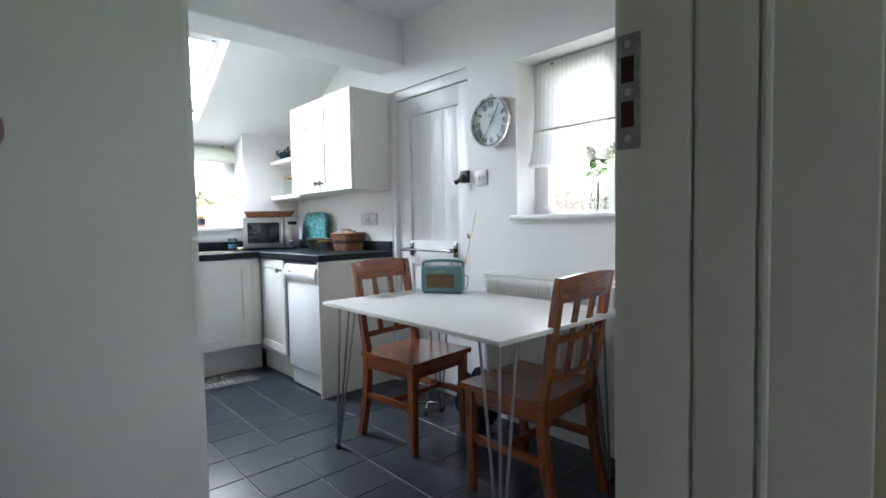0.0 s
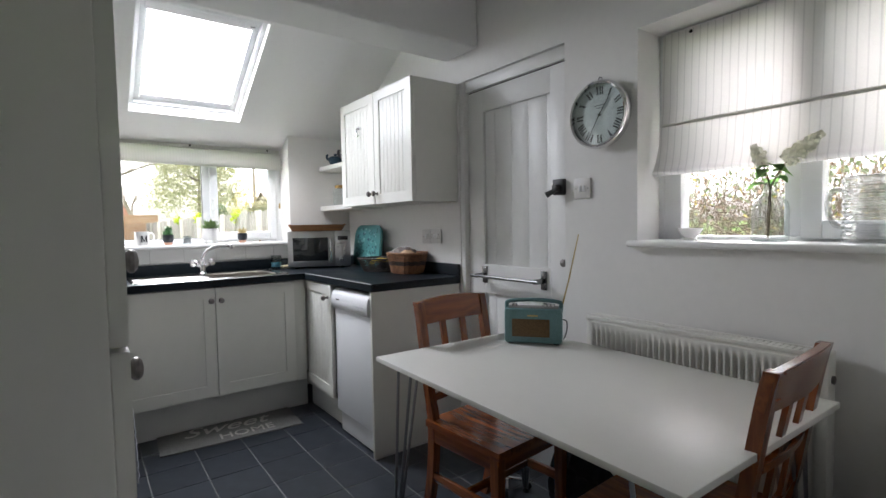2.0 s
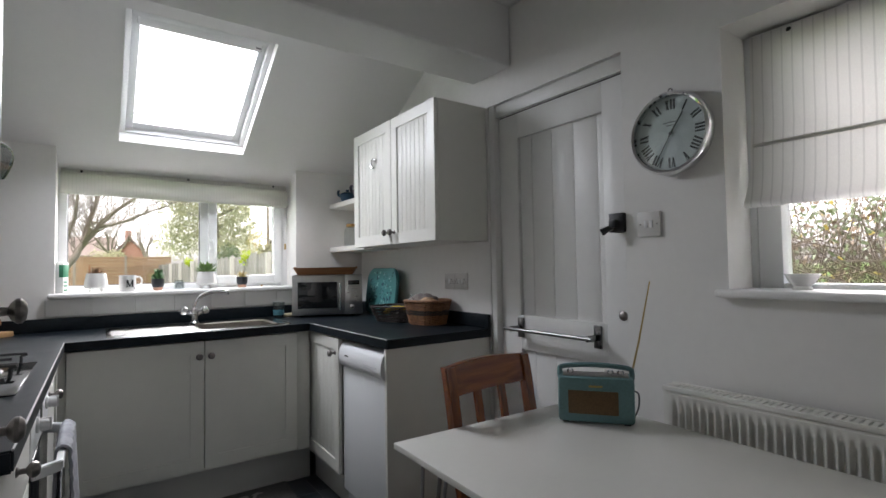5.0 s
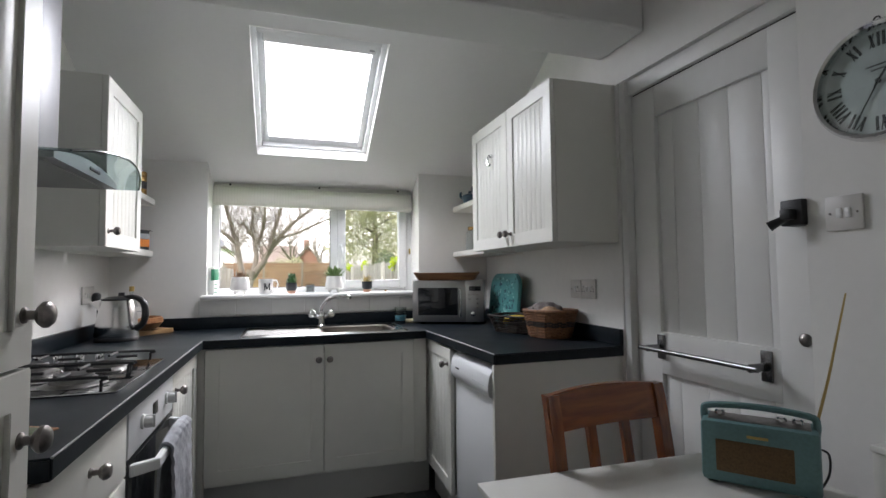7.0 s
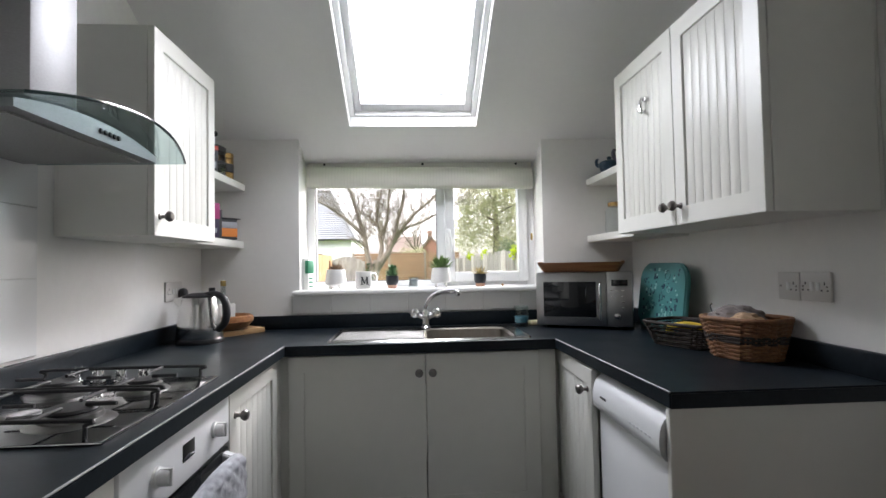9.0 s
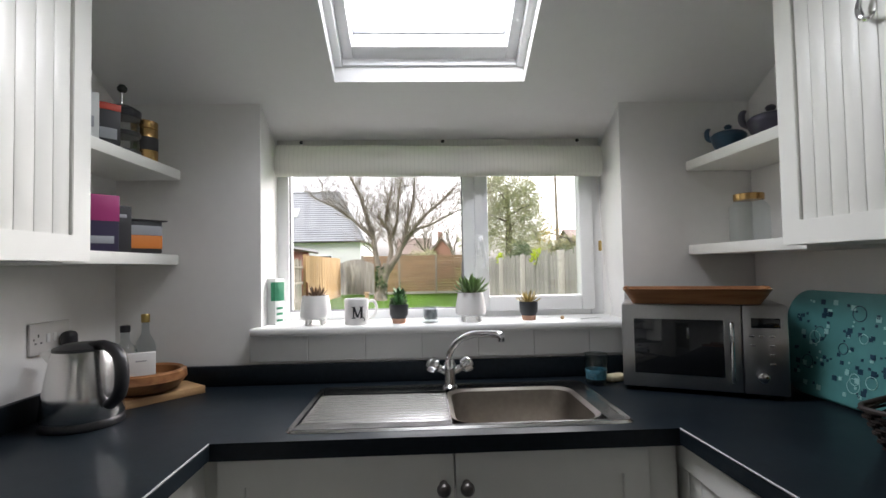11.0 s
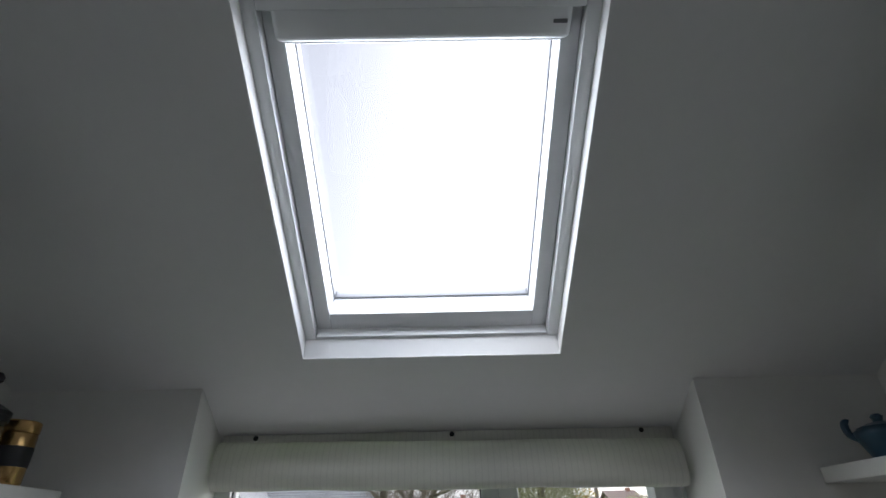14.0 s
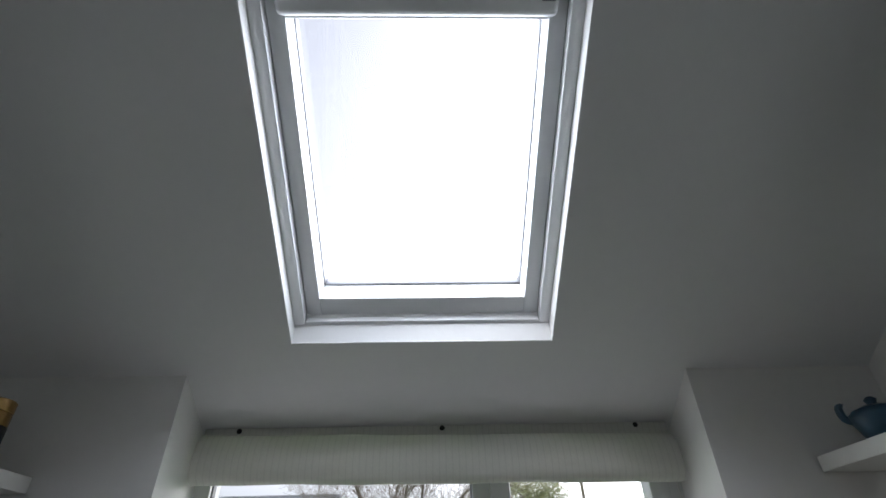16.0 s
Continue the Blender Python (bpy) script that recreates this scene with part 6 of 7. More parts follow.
part("handle", bm_tube(bmesh.new(), smooth_arc([(0.045, -0.01, 0.118), (0.08, -0.02, 0.115), (0.085, -0.02, 0.07), (0.05, -0.01, 0.02)], 5), 0.007, 8), BLACKP, cf)
gj = thing("coffee_jar", "gold coffee jar with a dark label", "jar", pose(0.93, 4.865, zu))
GOLDJ = mat("gold_foil", (0.55, 0.35, 0.14), 0.25, 1.0, grain=0.1)
part("jar", bm_lathe(bmesh.new(), [(0.036, 0), (0.038, 0.004), (0.038, 0.1), (0.034, 0.106)], 30), GOLDJ, gj)
part("label_band", bm_lathe(bmesh.new(), [(0.0385, 0.035), (0.0388, 0.036), (0.0388, 0.075), (0.0385, 0.076)], 30), BLKCARD, gj)
part("lid", bm_lathe(bmesh.new(), [(0.037, 0.104), (0.038, 0.106), (0.038, 0.126), (0.035, 0.129)], 30), GOLDJ, gj)

# ---- right shelves ----
BLUEC = mat("blue_stoneware", (0.02, 0.06, 0.1), 0.3, grain=0.2, grain_scale=25)
PURPC = mat("slate_stoneware", (0.05, 0.045, 0.07), 0.35, grain=0.2, grain_scale=25)
for x, y, mm, s, lab in ((2.83, 4.86, BLUEC, 0.9, "small dark blue stoneware teapot on the shelf"), (2.875, 4.72, PURPC, 1.1, "slate grey stoneware pot with a lid on the shelf")):
    t = thing("stoneware_pot", lab, "pot", pose(x, y, 1.6605, 0, 0, 150) @ Matrix.Scale(s, 4))
    part("body", bm_lathe(bmesh.new(), [(0.034, 0), (0.039, 0.004), (0.05, 0.03), (0.0595, 0.052), (0.061, 0.06), (0.058, 0.066)], 30), mm, t)
    part("lid", bm_lathe(bmesh.new(), [(0.054, 0.066), (0.05, 0.073), (0.025, 0.082), (0.01, 0.085), (0.011, 0.09), (0.014, 0.097), (0.008, 0.103)], 30), mm, t)
    part("handle", bm_tube(bmesh.new(), smooth_arc([(0.05, 0, 0.05), (0.066, 0, 0.06), (0.07, 0, 0.08), (0.066, 0, 0.09), (0.06, 0, 0.088)], 4), 0.009, 8), mm, t)
for x, y, h, r, lab in ((2.815, 4.75, 0.145, 0.055, "empty glass storage jar with a gold lid"), (2.88, 4.62, 0.15, 0.04, "tall glass storage jar with a gold lid")):
    t = thing("storage_jar", lab, "jar", pose(x, y, 1.3605), "glass jars")
    part("vessel", bm_lathe(bmesh.new(), [(r * 0.92, 0), (r, 0.005), (r, h * 0.72), (r * 0.72, h * 0.85), (r * 0.7, h * 0.88)], 30), CLEAR, t)
    part("lid", bm_lathe(bmesh.new(), [(r * 0.76, h * 0.87), (r * 0.77, h), (r * 0.7, h * 1.01)], 30), GOLDJ, t)

# ---- on the kitchen window sill ----
SZ = 1.104
LEAFG = mat("succulent_green", (0.15, 0.25, 0.075), 0.5, grain=0.25, grain_scale=50)
LEAFR = mat("succulent_brown", (0.2, 0.12, 0.07), 0.5, grain=0.3, grain_scale=60)
LEAFY = mat("succulent_yellow", (0.36, 0.27, 0.08), 0.5, grain=0.3, grain_scale=60)
DARKG = mat("cactus_green", (0.05, 0.15, 0.04), 0.5, grain=0.3, grain_scale=60)
SOIL = mat("potting_soil", (0.05, 0.03, 0.02), 0.95, grain=0.4, grain_scale=80)
SLATE = mat("slate_glaze", (0.025, 0.028, 0.033), 0.4)
TERRA = mat("copper_base", (0.55, 0.3, 0.2), 0.5)


def leaf_blade(bm, base, direction, length, width, curl=0.25):
    d = Vector(direction).normalized()
    side = d.cross(Vector((0, 0, 1)))
    side = side.normalized() if side.length > 1e-4 else Vector((1, 0, 0))
    up = side.cross(d).normalized()
    rows = []
    for k in range(6):
        f = k / 5
        p = Vector(base) + d * length * f + Vector((0, 0, 1)) * curl * length * f * f
        wdt = width * (0.55 + 0.9 * f) * (1 - f) ** 0.6 + 0.0002
        rows.append([bm.verts.new(p + side * wdt * a + up * wdt * b) for a, b in ((-1, 0.1), (0, -0.45), (1, 0.1), (0, 0.2))])
    for a, b in zip(rows, rows[1:]):
        for k in range(4):
            bm.faces.new((a[k], a[(k + 1) % 4], b[(k + 1) % 4], b[k]))


def rosette(parent, z, count, length, width, material, rise=0.6, seed=1, name="leaf"):
    rn = random.Random(seed)
    for i in range(count):
        a = i * 2.39996
        f = i / count
        el = radians(8 + 78 * f * rise + rn.uniform(-6, 6))
        bm = bmesh.new()
        leaf_blade(bm, (0.006 * math.cos(a), 0.006 * math.sin(a), z), (math.cos(a) * math.cos(el), math.sin(a) * math.cos(el), math.sin(el)), length * rn.uniform(0.8, 1.1) * (1 - 0.15 * f), width)
        part(name, bm, material, parent)


def footed_pot(label, x, y, leafmat, count, ll, lw, seed, stick=False):
    t = thing("potted_succulent", label, "plant", pose(x, y, SZ), "pots on the sill")
    part("pot", bm_lathe(bmesh.new(), [(0.044, 0.022), (0.052, 0.026), (0.055, 0.038), (0.05, 0.075), (0.045, 0.103), (0.0425, 0.103), (0.045, 0.08), (0.04, 0.077), (0.002, 0.077)], 36), CERAMIC, t)
    for k in range(4):
        a = radians(45 + 90 * k)
        part("foot", bm_tube(bmesh.new(), [(0.033 * math.cos(a), 0.033 * math.sin(a), 0.025), (0.038 * math.cos(a), 0.038 * math.sin(a), 0.0)], [0.0085, 0.005], 10), CERAMIC, t)
    part("soil", bm_lathe(bmesh.new(), [(0.043, 0.078), (0.0425, 0.094)], 24), SOIL, t)
    rosette(t, 0.095, count, ll, lw, leafmat, 0.75, seed)
    if stick:
        part("label_stick", bm_box(bmesh.new(), -0.034, -0.026, -0.002, 0.002, 0.085, 0.15, 0.001), OAK, t)
    return t


footed_pot("brown-tipped succulent in a white footed pot on the sill", 1.426, 5.04, LEAFR, 26, 0.045, 0.006, 3, True)
footed_pot("green aloe in a white footed pot on the sill", 1.975, 5.04, LEAFG, 46, 0.072, 0.0125, 7)


def dipped_pot(label, x, y, kind):
    t = thing("potted_succulent", label, "plant", pose(x, y, SZ), "pots on the sill")
    part("base_band", bm_lathe(bmesh.new(), [(0.022, 0), (0.023, 0.002), (0.0255, 0.017)], 28), TERRA, t)
    part("pot", bm_lathe(bmesh.new(), [(0.0255, 0.017), (0.032, 0.03), (0.0335, 0.066), (0.031, 0.066), (0.03, 0.055), (0.002, 0.055)], 28), SLATE, t)
    if kind == "cactus":
        bm = bmesh.new()
        rn = random.Random(4)
        for k in range(60):
            a, hh = rn.uniform(0, 6.28), rn.uniform(0, 0.055)
            rr = 0.024 * (1 - hh / 0.075)
            leaf_blade(bm, (rr * 0.7 * math.cos(a), rr * 0.7 * math.sin(a), 0.056 + hh), (math.cos(a), math.sin(a), 0.5), 0.022, 0.008, 0.3)
        bm_lathe(bm, [(0.02, 0.056), (0.022, 0.08), (0.014, 0.105), (0.003, 0.115)], 14)
        part("foliage", bm, DARKG, t)
    else:
        rosette(t, 0.06, 26, 0.05, 0.006, LEAFY, 0.8, 9)
    return t


dipped_pot("dark green cactus in a slate and copper pot", 1.719, 5.03, "cactus")
dipped_pot("yellow-tipped succulent in a slate and copper pot", 2.183, 5.035, "rosette")

mg = thing("initial_mug", "white china mug with a black letter M", "mug", pose(1.571, 5.025, SZ, 0, 0, 12))
part("body", bm_lathe(bmesh.new(), [(0.039, 0), (0.041, 0.003), (0.0415, 0.09), (0.0385, 0.0905), (0.038, 0.008), (0.002, 0.006)], 36), CERAMIC, mg)
part("handle", bm_tube(bmesh.new(), smooth_arc([(0.04, 0, 0.078), (0.06, 0, 0.08), (0.07, 0, 0.058), (0.062, 0, 0.03), (0.04, 0, 0.016)], 5), 0.005, 10), CERAMIC, mg)
bm = bmesh.new()
for x in (-0.0135, 0.0135):
    bm_box(bm, x - (0.002 if x < 0 else 0.0036), x + (0.002 if x < 0 else 0.0036), -0.0424, -0.0405, 0.024, 0.064)
    for z in (0.024, 0.0612):
        bm_box(bm, x - 0.0065, x + 0.0065, -0.0425, -0.0405, z, z + 0.0028)
for q, wd in (((-0.0135, 0.0), 0.004), ((0.0135, 0.0), 0.0022)):
    bm_prism(bm, [(q[0] - wd, 0.064), (q[0] + wd, 0.064), (q[1] + wd * 0.8, 0.027), (q[1] - wd * 0.8, 0.027)], -0.0428, -0.0405, "y")
part("letter", bm, INK, mg, smooth=False)
lettering("3", 0.016, 0.023, -0.036, 0.014, mg, INK, 0, (90, 0, 35), 0.0006, "letter")
tl = thing("tealight_glass", "small patterned glass tealight holder on the sill", "candle holder", pose(1.83, 5.035, SZ))
part("vessel", bm_lathe(bmesh.new(), [(0.03, 0), (0.031, 0.004), (0.026, 0.008), (0.026, 0.056), (0.023, 0.056), (0.023, 0.01), (0.002, 0.009)], 28), CLEAR, tl)
part("pattern", bm_lathe(bmesh.new(), [(0.022, 0.012), (0.0225, 0.013), (0.0225, 0.046), (0.022, 0.047)], 28), mat("silver_black_pattern", (0.55, 0.55, 0.56), 0.3, 0.3, grain=0.9, grain_scale=70), tl)
bx = thing("seed_box", "tall green and white printed box against the window reveal", "box", pose(1.275, 5.075, SZ, 0, 0, 62))
boxpart("carton", (-0.022, 0.022, -0.02, 0.02, 0, 0.165), mat("white_print_card", (0.7, 0.72, 0.7), 0.5), bx, 0.001)
boxpart("green_panel", (-0.0227, 0.0227, -0.0207, 0.0, 0.085, 0.152), mat("green_card", (0.02, 0.2, 0.1), 0.5), bx, 0.0003)
for z in (0.012, 0.035, 0.055):
    boxpart("print_bar", (-0.015, 0.015, -0.0207, -0.019, z, z + 0.008), bpy.data.materials["green_card"], bx, 0.0002)
single("cord_bead", bm_lathe(bmesh.new(), [(0.004, 0), (0.007, 0.004), (0.007, 0.009), (0.003, 0.013)], 14), PALEWOOD, "small wooden blind cord bead on the sill", "bead", pose(2.30, 5.02, SZ))

# ---- on the side window sill ----
SZ2 = 1.132
vs = thing("glass_vase", "clear glass bottle vase with white hydrangea stems", "vase", pose(3.09, 2.045, SZ2))
VGLASS = glass_mat("vase_glass", (0.84, 0.87, 0.87), 0.13)
part("vessel", bm_lathe(bmesh.new(), [(0.05, 0), (0.054, 0.005), (0.054, 0.11), (0.048, 0.132), (0.026, 0.152), (0.019, 0.165), (0.018, 0.188), (0.022, 0.194)], 36), VGLASS, vs)
part("vessel_base", bm_lathe(bmesh.new(), [(0.05, 0.001), (0.049, 0.007), (0.02, 0.01), (0.002, 0.009)], 30), VGLASS, vs)
STEM = mat("brown_stem", (0.16, 0.11, 0.06), 0.7)
GREENL = cloth("hydrangea_leaf", (0.24, 0.4, 0.15), 0.55)
PETAL = cloth("white_petal", (0.9, 0.9, 0.8), 0.6)
rn = random.Random(11)
HEADS = ((Vector((-0.012, 0.022, 0.262)), Vector((-0.05, 0.36, 0.9)), 0.075, 0.027, 240), (Vector((-0.015, -0.055, 0.262)), Vector((-0.05, -0.8, 0.62)), 0.125, 0.031, 460))
for tip, d, ln, rad_, count in HEADS:
    part("stem", bm_tube(bmesh.new(), smooth_arc([(0.01, -0.55 * tip.y + (0.02 if tip.y > 0 else -0.02), 0.012), (0, 0, 0.17), tuple(tip)], 6), 0.0021, 7), STEM, vs)
    d = d.normalized()
    ax = d.orthogonal().normalized()
    bm = bmesh.new()
    for i in range(count):
        f = rn.random()
        taper = min(1.0, 0.55 + f * 2.2) * (1 - 0.75 * f ** 2)
        a = rn.uniform(0, 6.28)
        p = tip + d * (f * ln - 0.012) + (ax * math.cos(a) + d.cross(ax) * math.sin(a)) * rad_ * taper * math.sqrt(rn.random())
        q = Vector((rn.uniform(-1, 1), rn.uniform(-1, 1), rn.uniform(-1, 1))).normalized()
        u = q.orthogonal().normalized() * rn.uniform(0.005, 0.0085)
        v = q.cross(u)
        bm.faces.new([bm.verts.new(p + u), bm.verts.new(p + v), bm.verts.new(p - u), bm.verts.new(p - v)])
    part("flower_head", bm, PETAL, vs, smooth=False)
for i, (a, z, ln) in enumerate(((0.3, 0.205, 0.07), (2.2, 0.215, 0.06), (1.5, 0.19, 0.085), (4.4, 0.21, 0.065), (5.3, 0.24, 0.06), (1.9, 0.245, 0.06), (4.0, 0.25, 0.065), (2.8, 0.235, 0.055), (4.8, 0.23, 0.07), (1.2, 0.23, 0.06))):
    bm = bmesh.new()
    d = Vector((math.cos(a), math.sin(a), 0.15))
    sd = Vector((-d.y, d.x, 0)).normalized()
    rows = []
    for k in range(8):
        f = k / 7
        p = Vector((0, 0, z)) + d * ln * 0.8 * (0.1 + f) - Vector((0, 0, 0.03 * f * f))
        wd = 0.027 * math.sin(math.pi * min(1, f * 0.95 + 0.04)) + 0.001
        rows.append((bm.verts.new(p - sd * wd + Vector((0, 0, wd * 0.25))), bm.verts.new(p), bm.verts.new(p + sd * wd + Vector((0, 0, wd * 0.25)))))
    for q, r in zip(rows, rows[1:]):
        bm.faces.new((q[0], q[1], r[1], r[0]))
        bm.faces.new((q[1], q[2], r[2], r[1]))
    bmesh.ops.solidify(bm, geom=bm.faces[:], thickness=0.0008)
    part("leaf", bm, GREENL, vs)
rb = single("ramekin", bm_lathe(bmesh.new(), [(0.024, 0), (0.025, 0.004), (0.02, 0.01), (0.032, 0.022), (0.045, 0.045), (0.0425, 0.045), (0.03, 0.024), (0.002, 0.014)], 32), CERAMIC,
            "small white china bowl on the window sill", "bowl", pose(3.095, 2.31, SZ2))
FROST = glass_mat("pressed_glass", (0.94, 0.96, 0.96), 0.4, 0.18)
jg = thing("glass_jug", "large pressed glass jug with a beaded pattern", "jug", pose(3.085, 1.775, SZ2) @ Matrix.Scale(1.12, 4))
prof = [(0.062, 0), (0.066, 0.004)]
for k in range(8):
    prof += [(0.066, 0.012 + k * 0.02), (0.0705, 0.017 + k * 0.02), (0.0705, 0.024 + k * 0.02), (0.066, 0.029 + k * 0.02)]
prof += [(0.068, 0.172), (0.064, 0.173)]
part("vessel", bm_lathe(bmesh.new(), prof, 40), FROST, jg)
part("handle", bm_tube(bmesh.new(), smooth_arc([(0, 0.066, 0.14), (0, 0.095, 0.135), (0, 0.1, 0.09), (0, 0.085, 0.05), (0, 0.066, 0.045)], 5), 0.008, 10), FROST, jg)


# ---- garden ----
GZ = -0.13
GRASS = mat("lawn_grass", (0.07, 0.145, 0.014), 0.95, spec=0.05, grain=0.35, grain_scale=9, stain=0.25, stain_scale=0.6, bump=0.6, bump_scale=40)
bm = bmesh.new()
bm_box(bm, -400, 400, -400, 600, GZ - 0.3, GZ)
structure("ground", bm, GRASS, "green lawn and ground outside")


def loose_faces(name, verts, faces, material, smooth=False):
    me = bpy.data.meshes.new(name)
    me.from_pydata(verts, [], faces)
    me.materials.append(material)
    return new(name, me)


rn = random.Random(21)
vv, ff = [], []
for i in range(16000):
    y = 8 + 21 * rn.random() ** 1.3
    x = rn.uniform(-2.4, 3.7)
    h = rn.uniform(0.02, 0.06)
    a = rn.uniform(0, 6.28)
    w = 0.006
    b = len(vv)
    vv += [(x - w * math.cos(a), y - w * math.sin(a), GZ), (x + w * math.cos(a), y + w * math.sin(a), GZ), (x + rn.uniform(-0.03, 0.03), y + rn.uniform(-0.03, 0.03), GZ + h)]
    ff.append((b, b + 1, b + 2))
tagged(loose_faces("grass_blades", vv, ff, mat("grass_blade", (0.062, 0.16, 0.016), 0.8, spec=0.1)), "short green lawn grass blades", "grass", "", "stuff")

OLDF = mat("weathered_fence", (0.33, 0.29, 0.23), 0.9, grain=0.25, grain_scale=8, stain=0.2, stain_scale=2, island=0.15, stretch=(1, 1, 0.2))
GREYF = mat("silvered_fence", (0.33, 0.31, 0.28), 0.9, grain=0.4, grain_scale=8, stain=0.25, stain_scale=2, island=0.22, stretch=(1, 1, 0.15))
NEWF = mat("new_fence_wood", (0.52, 0.33, 0.15), 0.8, grain=0.15, grain_scale=9, island=0.12, stretch=(1, 1, 0.2))
BROWNF = mat("brown_panel_fence", (0.3, 0.19, 0.11), 0.9, grain=0.2, grain_scale=9, stain=0.15, stain_scale=1.5, island=0.12, stretch=(0.2, 1, 1))
CONC = mat("concrete_post", (0.42, 0.4, 0.35), 0.95, grain=0.15, grain_scale=20)


def boards_along_y(name, label, x, y0, y1, height, pitch, material, postmat, rails, side, sway=0.03, post=2.4):
    """Upright boards side by side along y, with posts and rails on one side."""
    f = thing(name, label, "fence", pose(x, y0, GZ))
    n = int((y1 - y0) / pitch)
    base = None
    rq = random.Random(int(x * 10) + n)
    for i in range(n):
        if base is None:
            ob = part("board", bm_box(bmesh.new(), -0.008, 0.008, 0.002, pitch - 0.002, 0, height), material, f, smooth=False)
            base = ob.data
        else:
            ob = new("board", base)
            ob.parent = f
        ob.matrix_basis = pose(rq.uniform(-0.006, 0.006), i * pitch, 0, rq.uniform(-0.6, 0.6), 0, 0) @ Matrix.Diagonal((1, 1, 1 + sway * rq.uniform(-1, 1), 1))
    for z in rails:
        boxpart("rail", (side * 0.01, side * 0.05, 0, y1 - y0, z - 0.04, z + 0.04), material, f, 0.004)
    k = 0.0
    while k < y1 - y0:
        boxpart("post", (side * 0.01, side * 0.1, k, k + 0.09, 0, height + 0.015), postmat, f, 0.006)
        k += post
    return f


boards_along_y("garden_fence", "weathered board fence seen from its railed side", -2.5, 9, 21, 1.78, 0.14, OLDF, OLDF, (0.35, 0.95, 1.5), 1)
boards_along_y("garden_fence", "new orange timber fence panel", -2.48, 21.1, 29.2, 1.95, 0.15, NEWF, NEWF, (), 1, 0.005, 20)
boards_along_y("garden_fence", "silvered feather-edge board fence with concrete posts", 3.86, 7.5, 29.4, 1.62, 0.105, GREYF, CONC, (), -1, 0.035, 2.75)
# back fence of horizontal boards between posts
bf = thing("garden_fence", "brown horizontal panel fence at the end of the lawn", "fence", pose(-1.41, 29.6, GZ))
for k in range(3):
    for j in range(13):
        boxpart("board", (k * 1.96 + 0.06, k * 1.96 + 1.91, -0.012 - 0.008 * (j % 2), 0.012, 0.14 + j * 0.148, 0.14 + (j + 1) * 0.148 - 0.012), BROWNF, bf, 0.0)
    boxpart("post", (k * 1.96 - 0.05, k * 1.96 + 0.05, -0.05, 0.06, 0, 2.12), OLDF, bf, 0.006)
    boxpart("gravel_board", (k * 1.96 + 0.06, k * 1.96 + 1.91, -0.03, 0.0, 0, 0.13), CONC, bf, 0.003)
bf2 = thing("garden_gate", "weathered double garden gate with an arched top", "gate", pose(-2.68, 29.3, GZ))
n = 12
for i in range(n):
    f = (i + 0.5) / n
    boxpart("board", (i * 1.94 / n + 0.004, (i + 1) * 1.94 / n - 0.004, -0.012, 0.012, 0.05, 1.62 + 0.28 * math.sin(math.pi * f)), GREYF, bf2, 0.0)
for z in (0.4, 1.4):
    boxpart("rail", (0, 1.94, 0.013, 0.05, z, z + 0.1), GREYF, bf2, 0.0)

# bare garden tree
BARK = mat("grey_bark", (0.23, 0.195, 0.155), 0.95, grain=0.3, grain_scale=14, stain=0.25, stain_scale=3, bump=0.9, bump_scale=25)
rn = random.Random(8)


def grow(bm, p, d, length, r, depth, tips, kids=3, droop=0.0, thin=0.0045):
    """A branch that wanders, thins out and carries smaller ones along its length."""
    pts, rad = [Vector(p)], [r]
    q, dirn = Vector(p), Vector(d).normalized()
    steps = 5
    for k in range(steps):
        dirn = (dirn + Vector((rn.uniform(-0.3, 0.3), rn.uniform(-0.3, 0.3), rn.uniform(-0.14, 0.2) - droop))).normalized()
        q = q + dirn * length / steps
        pts.append(q.copy())
        rad.append(max(thin, r * (1 - 0.62 * (k + 1) / steps)))
    bm_tube(bm, pts, rad, 7 if r > 0.05 else 4 if r > 0.015 else 3)
    if depth >= 5 or length < 0.16:
        tips.append(q)
        return
    for k in range(kids):
        i = rn.randint(1, steps)
        nd = (dirn + Vector((rn.uniform(-1, 1), rn.uniform(-0.7, 0.7), rn.uniform(-0.25, 0.65)))).normalized()
        grow(bm, pts[i], nd, length * rn.uniform(0.5, 0.8), rad[i] * rn.uniform(0.5, 0.75), depth + 1, tips, kids, droop, thin)


